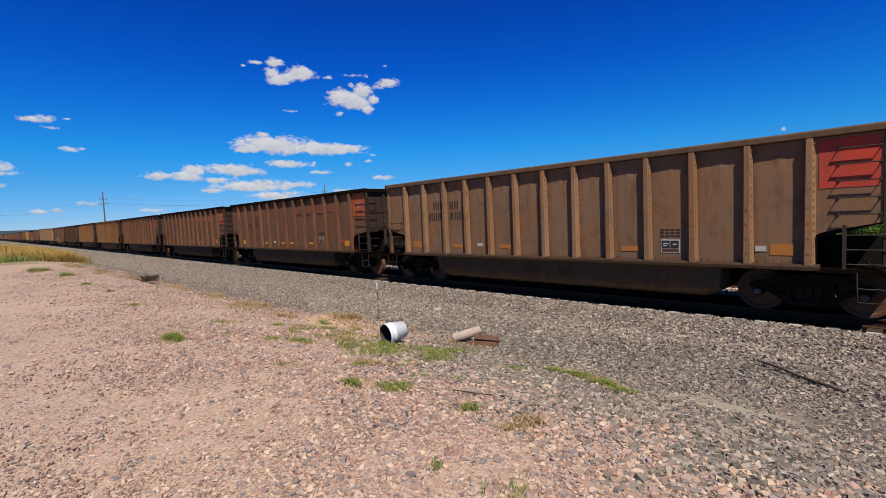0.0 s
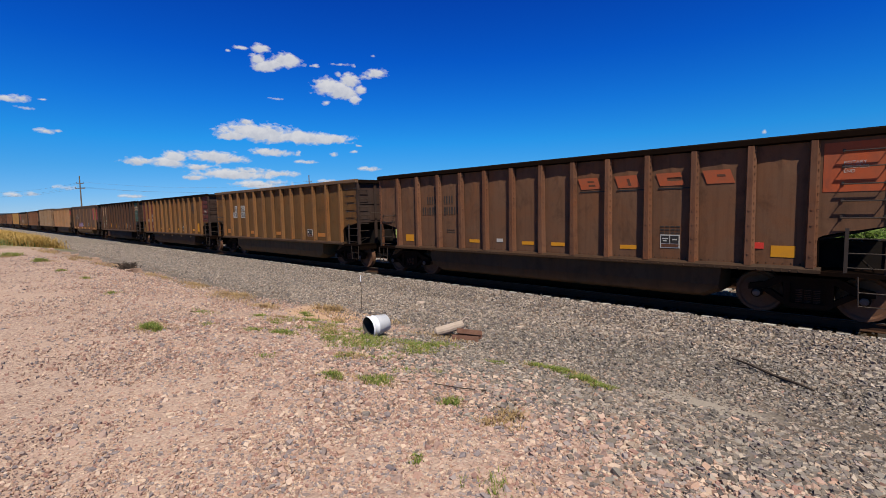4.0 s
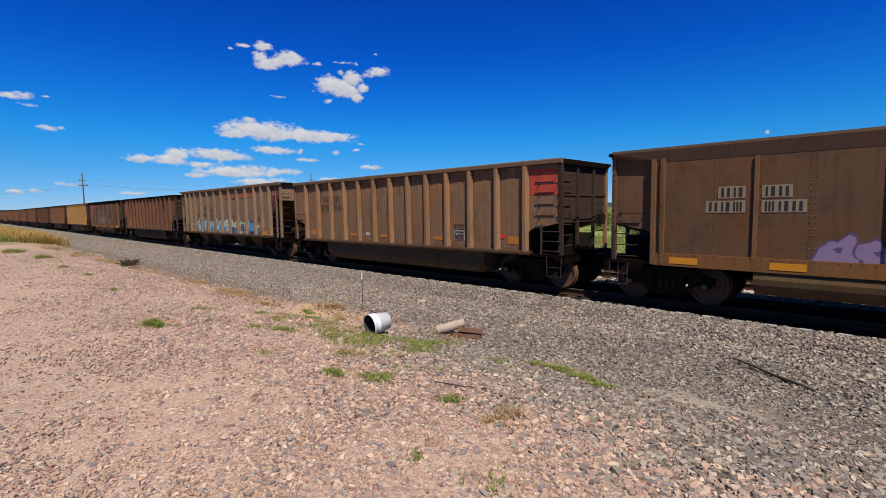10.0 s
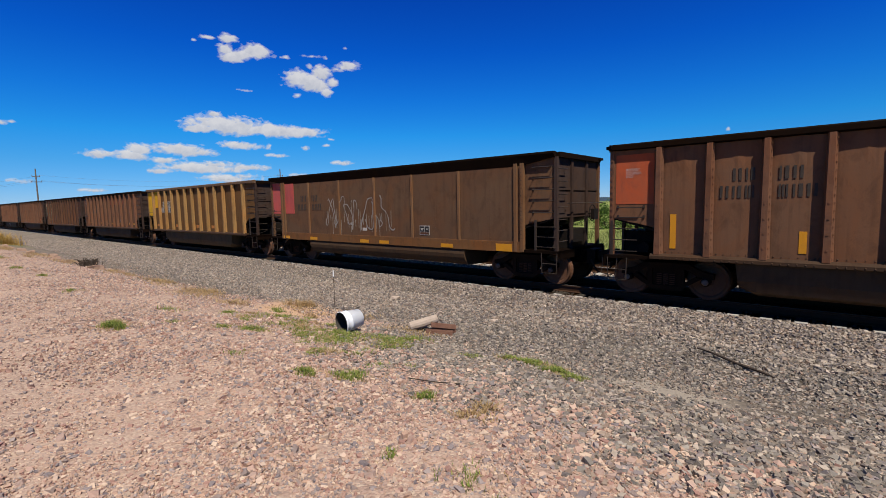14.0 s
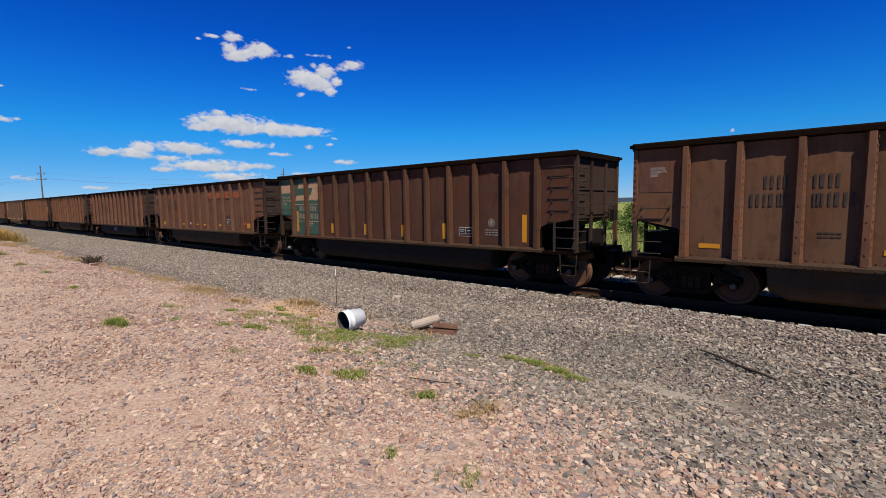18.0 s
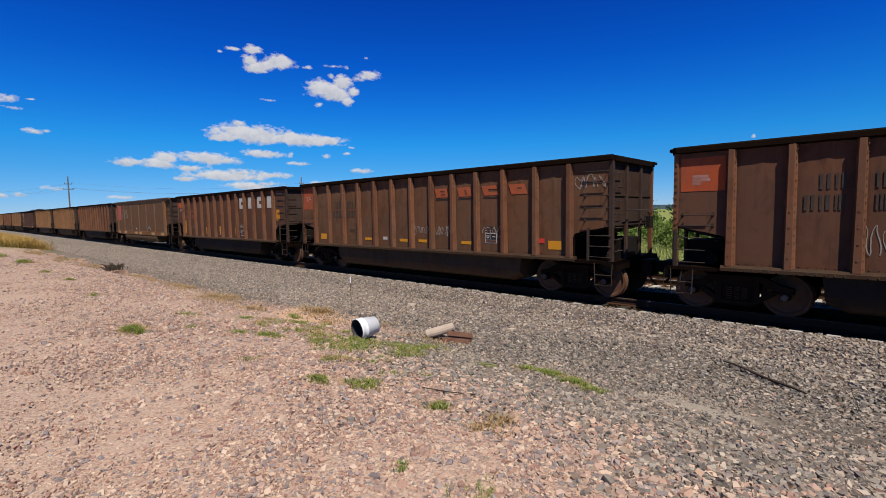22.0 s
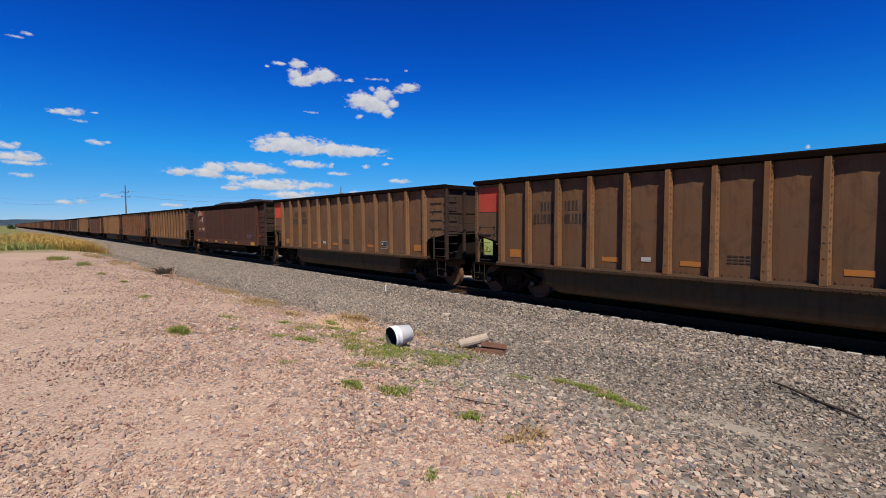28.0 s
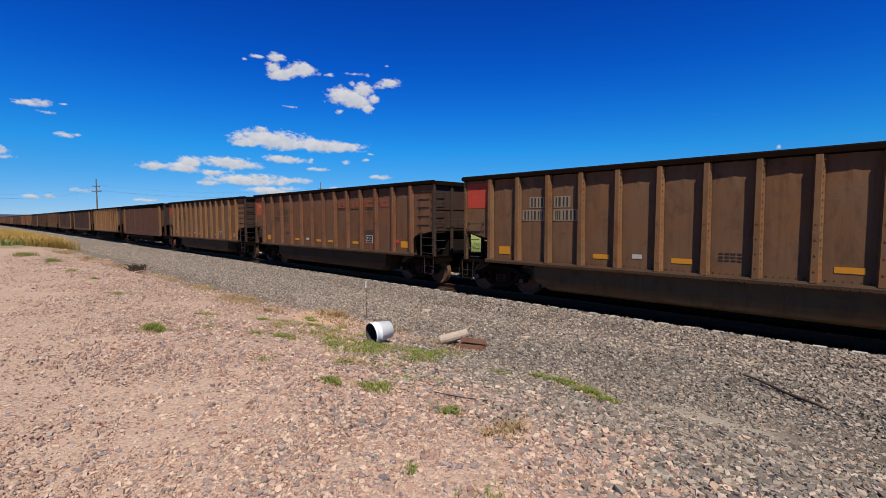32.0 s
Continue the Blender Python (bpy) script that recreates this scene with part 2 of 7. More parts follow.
MAT["coal"] = rough_stuff("coal", (0.008, 0.008, 0.008), (0.028, 0.025, 0.024), 7, 0.65, 0.9, 0.05, 0.0, 0.4)
MAT["marker"] = paint("amber_reflector", (0.504, 0.207, 0.011), (0.350, 0.143, 0.034), 0.45, 0.35)
MAT["marker_yellow"] = paint("yellow_reflector", (0.519, 0.219, 0.008), (0.332, 0.146, 0.034), 0.45, 0.3)
MAT["marker_old"] = paint("old_reflector", (0.385, 0.134, 0.020), (0.252, 0.126, 0.056), 0.6, 0.6)
MAT["white"] = paint("white_stencil", (0.408, 0.384, 0.348), (0.216, 0.174, 0.132), 0.7, 0.5)
MAT["chalk"] = paint("faded_white", (0.252, 0.222, 0.186), (0.132, 0.090, 0.060), 0.8, 0.75)
MAT["black"] = paint("black_stencil", (0.033, 0.025, 0.020), (0.078, 0.054, 0.037), 0.75, 0.45)
MAT["blackbox"] = paint("black_panel", (0.018, 0.016, 0.015), (0.048, 0.036, 0.030), 0.75, 0.3)
MAT["lamp_red"] = paint("red_tag", (0.525, 0.035, 0.021), (0.350, 0.070, 0.042), 0.5, 0.2)
MAT["logo"] = paint("faded_orange", (0.314, 0.069, 0.023), (0.168, 0.071, 0.038), 0.75, 0.6)
MAT["logo_dull"] = paint("dull_orange", (0.196, 0.050, 0.024), (0.108, 0.062, 0.038), 0.8, 0.75)
MAT["cream"] = paint("faded_cream", (0.400, 0.245, 0.145), (0.270, 0.140, 0.072), 0.75, 0.5)
MAT["patch"] = paint("pale_patch", (0.227, 0.171, 0.115), (0.178, 0.121, 0.071), 0.85, 0.5)
for key, c in (("g_ice", (0.430, 0.540, 0.570)), ("g_blue", (0.070, 0.182, 0.350)), ("g_sky", (0.042, 0.252, 0.462)), ("g_mint", (0.360, 0.450, 0.300)), ("g_dark", (0.025, 0.028, 0.038)), ("g_lilac", (0.215, 0.150, 0.250)), ("g_dusk", (0.055, 0.075, 0.130)), ("g_violet", (0.085, 0.050, 0.120)), ("g_pale", (0.250, 0.215, 0.185))):
    MAT[key] = paint("spray_" + key[2:], c, tuple(0.6 * q + 0.4 * p for q, p in zip(c, (0.144, 0.090, 0.060))), 0.6, 0.5)
# coal-dusted bed stones, near-black with the train's shade in their colour
MAT["sooty_shade"] = stones("shaded_sooty_stone", [(0.009, 0.005, 0.002), (0.013, 0.008, 0.003), (0.006, 0.004, 0.002), (0.016, 0.010, 0.004)], 0.95, 0.0)
MAT["concrete"] = rough_stuff("concrete_tie", (0.276, 0.258, 0.234), (0.348, 0.330, 0.300), 5, 0.9, 0.3, 0.006)
MAT["trunk"] = rough_stuff("bark", (0.042, 0.030, 0.022), (0.084, 0.063, 0.048), 9, 0.9, 0.7, 0.02)
MAT["pole"] = rough_stuff("weathered_pole", (0.102, 0.081, 0.066), (0.150, 0.120, 0.099), 3, 0.9)
MAT["wire"] = rough_stuff("wire", (0.096, 0.096, 0.102), (0.120, 0.120, 0.126), 2, 0.5)
MAT["plastic"] = rough_stuff("bucket_plastic", (0.56, 0.58, 0.62), (0.72, 0.73, 0.75), 5, 0.45, 0.1, 0.003, 0.0, 0.5)
MAT["inside"] = rough_stuff("bucket_inner_dark", (0.030, 0.027, 0.024), (0.060, 0.054, 0.048), 9, 0.9)
MAT["oldwood"] = rough_stuff("grey_wood", (0.322, 0.253, 0.199), (0.437, 0.353, 0.284), 8, 0.9, 0.5, 0.01)
MAT["twig"] = rough_stuff("dead_twig", (0.036, 0.025, 0.018), (0.072, 0.053, 0.039), 12, 0.9)
MAT["pale_twig"] = rough_stuff("bleached_twig", (0.270, 0.228, 0.192), (0.330, 0.288, 0.246), 12, 0.9)
MAT["grass"] = leafy("green_grass", (0.085, 0.150, 0.024), (0.270, 0.270, 0.066))
MAT["dry"] = leafy("dry_grass", (0.270, 0.180, 0.079), (0.413, 0.288, 0.145))
MAT["gold"] = leafy("golden_grass", (0.332, 0.202, 0.048), (0.477, 0.326, 0.105))
MAT["weed"] = leafy("field_weeds", (0.102, 0.145, 0.034), (0.272, 0.289, 0.102))
MAT["leaf"] = leafy("light_leaves", (0.060, 0.123, 0.017), (0.136, 0.212, 0.038), 0.3)
MAT["leaf2"] = leafy("shrub_leaves", (0.102, 0.170, 0.025), (0.204, 0.272, 0.060), 0.3)
MAT["needle"] = leafy("dark_needles", (0.019, 0.044, 0.015), (0.051, 0.089, 0.025), 0.15)
MAT["ballast"] = stones("ballast_stone", [(0.212, 0.178, 0.144), (0.121, 0.100, 0.086), (0.286, 0.236, 0.191), (0.079, 0.066, 0.061), (0.225, 0.167, 0.127), (0.157, 0.136, 0.121), (0.347, 0.286, 0.230), (0.175, 0.123, 0.094), (0.138, 0.119, 0.117), (0.253, 0.212, 0.175)])
MAT["gravel"] = stones("pink_gravel", [(0.372, 0.246, 0.184), (0.285, 0.168, 0.128), (0.432, 0.318, 0.246), (0.200, 0.150, 0.134), (0.352, 0.222, 0.158), (0.165, 0.136, 0.138), (0.475, 0.352, 0.262), (0.252, 0.136, 0.108), (0.392, 0.272, 0.210), (0.250, 0.205, 0.192), (0.330, 0.215, 0.170), (0.300, 0.205, 0.165)])
MAT["fines"] = stones("dark_fine_stone", [(0.140, 0.125, 0.110), (0.078, 0.072, 0.065), (0.190, 0.169, 0.145), (0.056, 0.051, 0.049), (0.156, 0.128, 0.102), (0.106, 0.097, 0.089), (0.257, 0.229, 0.195), (0.117, 0.095, 0.078)])
MAT["clod"] = rough_stuff("dry_clod", (0.250, 0.160, 0.112), (0.370, 0.250, 0.180), 7, 0.95, 0.6, 0.02)
MAT["scrap"] = rough_stuff("rusty_scrap", (0.122, 0.056, 0.036), (0.215, 0.115, 0.078), 12, 0.85, 0.5, 0.006)


# ---- building tools ----
class Shape:
    """A mesh in the making: lists of points and faces."""

    def __init__(self):
        self.v, self.f = [], []

    def add(self, pts, faces):
        k = len(self.v)
        self.v += [tuple(p) for p in pts]
        self.f += [tuple(k + q for q in face) for face in faces]
        return self

    def box(self, a, b):
        (x, y, z), (p, q, r) = a, b
        return self.add([(x, y, z), (p, y, z), (p, q, z), (x, q, z), (x, y, r), (p, y, r), (p, q, r), (x, q, r)],
                        [(0, 3, 2, 1), (4, 5, 6, 7), (0, 1, 5, 4), (1, 2, 6, 5), (2, 3, 7, 6), (3, 0, 4, 7)])

    def prism(self, poly, axis, a, b):
        """A polygon pushed along an axis; poly holds the two other coordinates, in xyz order."""
        n = len(poly)
        pts = []
        for w in (a, b):
            for p, q in poly:
                pts.append({0: (w, p, q), 1: (p, w, q), 2: (p, q, w)}[axis])
        faces = [tuple(range(n - 1, -1, -1)), tuple(range(n, 2 * n))]
        faces += [(k, (k + 1) % n, n + (k + 1) % n, n + k) for k in range(n)]
        return self.add(pts, faces)

    def tube(self, path, radii, sides=8, cap=True):
        path = [Vector(p) for p in path]
        if isinstance(radii, (int, float)):
            radii = [radii] * len(path)
        pts, faces = [], []
        for k, p in enumerate(path):
            d = (path[min(k + 1, len(path) - 1)] - path[max(k - 1, 0)]).normalized()
            u = d.orthogonal().normalized() if k == 0 else (u - d * u.dot(d)).normalized()
            w = d.cross(u)
            pts += [p + radii[k] * (math.cos(6.28319 * s / sides) * u + math.sin(6.28319 * s / sides) * w) for s in range(sides)]
        for k in range(len(path) - 1):
            for s in range(sides):
                t = (s + 1) % sides
                faces.append((k * sides + s, k * sides + t, (k + 1) * sides + t, (k + 1) * sides + s))
        if cap:
            faces += [tuple(range(sides - 1, -1, -1)), tuple((len(path) - 1) * sides + s for s in range(sides))]
        return self.add(pts, faces)

    def lathe(self, profile, axis=0, sides=24, centre=(0, 0, 0)):
        """A profile of (along, radius) turned about an axis through centre."""
        pts, faces = [], []
        for w, r in profile:
            for s in range(sides):
                c, d = r * math.cos(6.28319 * s / sides), r * math.sin(6.28319 * s / sides)
                p = {0: (w, c, d), 1: (c, w, d), 2: (c, d, w)}[axis]
                pts.append([p[j] + centre[j] for j in range(3)])
        for k in range(len(profile) - 1):
            for s in range(sides):
                t = (s + 1) % sides
                faces.append((k * sides + s, k * sides + t, (k + 1) * sides + t, (k + 1) * sides + s))
        return self.add(pts, faces)

    def mesh(self, name, mat, smooth=False):
        me = bpy.data.meshes.new(name)
        me.from_pydata(self.v, [], self.f)
        bm = bmesh.new()
        bm.from_mesh(me)
        bmesh.ops.recalc_face_normals(bm, faces=bm.faces)
        bm.to_mesh(me)
        bm.free()
        me.materials.append(mat)
        if smooth:
            me.polygons.foreach_set("use_smooth", [True] * len(me.polygons))
        return me


CACHE = {}


def cached(key, make, mat, smooth=False):
    """The mesh made by make() in that material, made once."""
    full = (key, mat.name)
    if full not in CACHE:
        CACHE[full] = make().mesh(str(key if isinstance(key, str) else key[0]), mat, smooth)
    return CACHE[full]


def part(name, mesh, parent, at=(0, 0, 0), label="", turn=0.0):
    ob = new(name, mesh)
    ob.parent = parent
    ob.location = at
    if turn:
        ob.rotation_euler = (0, 0, turn)
    if label:
        ob["label"] = label
    return ob


def thing(name, at, label, category, group="", mesh=None):
    ob = new(name, mesh)
    ob.location = at
    return tagged(ob, label, category, group)


def bulk(name, verts, faces, mat, smooth=False):
    """A large mesh from arrays of points and of faces with one number of corners."""
    verts, faces = np.asarray(verts, np.float32), np.asarray(faces, np.int32)
    me = bpy.data.meshes.new(name)
    n, k = faces.shape
    me.vertices.add(len(verts))
    me.vertices.foreach_set("co", verts.ravel())
    me.loops.add(n * k)
    me.loops.foreach_set("vertex_index", faces.ravel())
    me.polygons.add(n)
    me.polygons.foreach_set("loop_start", np.arange(0, n * k, k, dtype=np.int32))
    me.polygons.foreach_set("loop_total", np.full(n, k, np.int32))
    me.polygons.foreach_set("use_smooth", np.full(n, smooth))
    me.update(calc_edges=True)
    me.materials.append(mat)
    return me


# heights of the land across the track: (distance to the side, height)
CROSS = [(-60, -1.55), (-8, -1.66), (2.5, -1.70), (4.2, -1.93), (6.0, -2.25), (8.0, -2.50), (10.4, -2.73), (11.35, -2.6),
         (15.3, -2.6), (16.0, -2.64), (19.4, -2.64), (20.4, -2.8), (24, -2.9), (60, -2.9)]
CX, CZ = [np.array(q, float) for q in zip(*CROSS)]
RAIL_Z, TRACK_X, TRACK2_X = -2.388, 13.32, 17.6


def land(x, y):
    return np.interp(x, CX, CZ)


# ---- ground ----
# where the pink soil ends: (along the yard, distance to the side)
SOIL = [(0, 3.0), (1, 3.2), (1.6, 3.7), (2.2, 3.9), (3.0, 3.65), (4.0, 3.5), (4.7, 3.7), (5.4, 4.3), (6.1, 5.0), (8, 5.9), (9.5, 6.1), (10.8, 5.25), (13, 5.0), (17, 4.85), (24, 4.6), (36, 4.2)]


def ground_material():
    m, nt, b, vec = fresh("ground_soil", 0.95, 0.0, 0.02)
    sep = nt.nodes.new("ShaderNodeSeparateXYZ")
    nt.links.new(vec, sep.inputs[0])
    x, y = sep.outputs[0], sep.outputs[1]

    def math_node(op, a, c):
        n = nt.nodes.new("ShaderNodeMath")
        n.operation = op
        for s, val in zip(n.inputs, (a, c)):
            if isinstance(val, (int, float)):
                s.default_value = val
            else:
                nt.links.new(val, s)
        return n.outputs[0]

    n_big, n_mid, n_fine = noise_node(nt, vec, 0.35, 5, 0.6), noise_node(nt, vec, 1.7, 5, 0.65), noise_node(nt, vec, 14, 4, 0.7)
    vor = nt.nodes.new("ShaderNodeTexVoronoi")
    vor.inputs["Scale"].default_value = 45
    nt.links.new(vec, vor.inputs["Vector"])
    cell = nt.nodes.new("ShaderNodeSeparateColor")
    nt.links.new(vor.outputs["Color"], cell.inputs[0])
    sand = ramp_node(nt, n_mid, [(0.25, (0.354, 0.242, 0.183)), (0.5, (0.425, 0.309, 0.237)), (0.75, (0.468, 0.358, 0.285))])
    pebble = ramp_node(nt, cell.outputs[0], [(0.0, (0.141, 0.096, 0.084)), (0.25, (0.346, 0.239, 0.187)), (0.45, (0.233, 0.158, 0.130)), (0.65, (0.406, 0.305, 0.240)), (0.85, (0.292, 0.204, 0.163)), (1.0, (0.466, 0.374, 0.292))])
    pink = mix_node(nt, range_node(nt, n_big, 0.35, 0.65, 0.45, 0.95), sand, pebble)
    pink = mix_node(nt, range_node(nt, n_fine, 0.5, 0.8, 0, 0.4), pink, (0.242, 0.168, 0.130))
    grey = ramp_node(nt, cell.outputs[1], [(0.0, (0.072, 0.061, 0.051)), (0.4, (0.130, 0.109, 0.091)), (0.75, (0.101, 0.083, 0.070)), (1.0, (0.173, 0.144, 0.118))])
    grey = mix_node(nt, range_node(nt, n_mid, 0.4, 0.7, 0, 0.35), grey, (0.090, 0.067, 0.050))
    crushed = ramp_node(nt, cell.outputs[2], [(0.0, (0.085, 0.072, 0.062)), (0.3, (0.190, 0.160, 0.132)), (0.6, (0.130, 0.110, 0.095)), (1.0, (0.270, 0.225, 0.185))])
    grey = mix_node(nt, range_node(nt, y, 9, 20, 0, 1), grey, crushed)
    field = ramp_node(nt, n_mid, [(0.25, (0.080, 0.100, 0.034)), (0.5, (0.150, 0.150, 0.062)), (0.75, (0.250, 0.205, 0.095))])
    lawn = ramp_node(nt, n_mid, [(0.25, (0.088, 0.120, 0.028)), (0.55, (0.200, 0.224, 0.072)), (0.8, (0.336, 0.320, 0.128))])
    wob = math_node("MULTIPLY", math_node("SUBTRACT", n_mid, 0.5), 1.6)
    line = nt.nodes.new("ShaderNodeValToRGB")
    els = line.color_ramp.elements
    while len(els) < len(SOIL):
        els.new(0.5)
    for e, (yy, xx) in zip(els, SOIL):
        e.position, e.color = yy / 40, (xx / 10, xx / 10, xx / 10, 1)
    nt.links.new(range_node(nt, y, 0, 40, 0, 1), line.inputs[0])
    edge = math_node("ADD", math_node("SUBTRACT", x, math_node("MULTIPLY", line.outputs[0], 10.0)), wob)
    col = mix_node(nt, range_node(nt, edge, -0.35, 0.55, 0, 1), pink, grey)
    for cx, cy, cr, soil in ((5.5, 8.5, 0.95, (0.47, 0.31, 0.20)), (5.95, 9.5, 0.55, (0.47, 0.31, 0.20)), (5.85, 6.5, 0.45, (0.40, 0.28, 0.20)), (5.6, 1.5, 0.6, (0.30, 0.26, 0.215))):
        dx, dy = math_node("SUBTRACT", x, cx), math_node("SUBTRACT", y, cy)
        d = math_node("SQRT", math_node("ADD", math_node("MULTIPLY", dx, dx), math_node("MULTIPLY", math_node("MULTIPLY", dy, dy), 0.6)), 0.0)
        col = mix_node(nt, range_node(nt, math_node("ADD", d, math_node("MULTIPLY", wob, 0.3)), cr - 0.2, cr + 0.15, 0.9, 0), col, soil)
    # strip under the train blackened: its shade is put into the ground colour
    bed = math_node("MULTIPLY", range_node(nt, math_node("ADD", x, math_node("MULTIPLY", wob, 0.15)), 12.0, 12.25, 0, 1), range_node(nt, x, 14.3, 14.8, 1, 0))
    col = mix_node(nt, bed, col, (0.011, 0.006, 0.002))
    far_y = math_node("ADD", y, math_node("MULTIPLY", n_big, 14))
    left = math_node("MULTIPLY", range_node(nt, far_y, 44, 50, 0, 1), range_node(nt, math_node("ADD", x, wob), 5.2, 6.6, 1, 0))
    col = mix_node(nt, left, col, field)
    col = mix_node(nt, range_node(nt, math_node("ADD", x, wob), 20.0, 21.2, 0, 1), col, lawn)
    nt.links.new(col, b.inputs["Base Color"])
    h = math_node("ADD", math_node("MULTIPLY", vor.outputs["Distance"], -0.8), math_node("MULTIPLY", n_fine, 0.6))
    bump(nt, b, h, 0.5, 0.025)
    return m


def spread(dense_a, dense_b, step, far):
    q = list(np.arange(dense_a, dense_b + step / 2, step))
    s = step
    while q[-1] < far:
        s *= 1.35
        q.append(q[-1] + s)
    s = step
    while q[0] > -far:
        s *= 1.35
        q.insert(0, q[0] - s)
    return np.array(q)


def make_ground():
    gx, gy = spread(-4, 18, 0.14, 4700), spread(-5, 26, 0.2, 4700)
    xx, yy = np.meshgrid(gx, gy, indexing="ij")
    zz = land(xx, yy)
    near = np.exp(-((xx - 4) ** 2 + (yy - 8) ** 2) / 500)
    rough = np.sin(xx * 1.7 + 1.3 * np.sin(yy * 0.9)) * np.cos(yy * 1.3 + xx * 0.4) * 0.012
    rough += np.random.default_rng(3).normal(0, 0.007, xx.shape)
    zz = zz + rough * near * np.clip((11.2 - xx) / 1.0, 0, 1)
    verts = np.stack([xx, yy, zz], -1).reshape(-1, 3)
    a, c = np.meshgrid(np.arange(len(gx) - 1), np.arange(len(gy) - 1), indexing="ij")
    k = (a * len(gy) + c).ravel()
    faces = np.stack([k, k + len(gy), k + len(gy) + 1, k + 1], -1)
    ob = new("ground", bulk("ground", verts, faces, ground_material(), True))
    tagged(ob, "pink gravel yard sloping down to grey ballast and fields", "ground", kind="structure")


ICO = np.array([(a, b, c) for a in (-1, 1) for b in (-1, 1) for c in (-1, 1)], float) * 0.72
ICO_F = np.array([(0, 1, 3), (0, 3, 2), (4, 6, 7), (4, 7, 5), (0, 4, 5), (0, 5, 1), (2, 3, 7), (2, 7, 6), (0, 2, 6), (0, 6, 4), (1, 5, 7), (1, 7, 3)])


OCT = np.array([(1, 0, 0), (-1, 0, 0), (0, 1, 0), (0, -1, 0), (0, 0, 1), (0, 0, -1)], float)
OCT_F = np.array([(0, 2, 4), (2, 1, 4), (1, 3, 4), (3, 0, 4), (2, 0, 5), (1, 2, 5), (3, 1, 5), (0, 3, 5)])


def pebbles(name, x, y, size, seed, mat, label, sink=0.25, flat=0.85, plain=False):
    """Loose stones at the given places, one mesh of many islands; plain ones have fewer corners."""
    g = np.random.default_rng(seed)
    n = len(x)
    base, base_f = (OCT, OCT_F) if plain else (ICO, ICO_F)
    corners = len(base)
    z = land(x, y)
    p = (base[None] + g.uniform(-0.4, 0.4, (n, corners, 3))) * size[:, None, None]
    p = p * np.stack([g.uniform(0.75, 1.25, n), g.uniform(0.6, 1.0, n), g.uniform(flat - 0.2, flat + 0.15, n)], -1)[:, None, :]
    w, tilt = g.uniform(0, 6.283, n), g.normal(0, 0.6, n)
    ct, st = np.cos(tilt)[:, None], np.sin(tilt)[:, None]
    py, pz = p[:, :, 1] * ct - p[:, :, 2] * st, p[:, :, 1] * st + p[:, :, 2] * ct
    cw, sw = np.cos(w)[:, None], np.sin(w)[:, None]
    q = np.stack([p[:, :, 0] * cw - py * sw + x[:, None], p[:, :, 0] * sw + py * cw + y[:, None], pz + (z + size * (0.5 - sink))[:, None]], -1)
    faces = (base_f[None] + corners * np.arange(n)[:, None, None]).reshape(-1, 3)
    ob = new(name, bulk(name, q.reshape(-1, 3), faces, mat))
    return tagged(ob, label, "gravel", kind="stuff")


def edge_of_soil(x, y):
    return np.interp(y, *np.array(SOIL).T) + 0.25 * np.sin(1.9 * y + 0.6) + 0.2 * np.sin(4.1 * y + 2 * x)


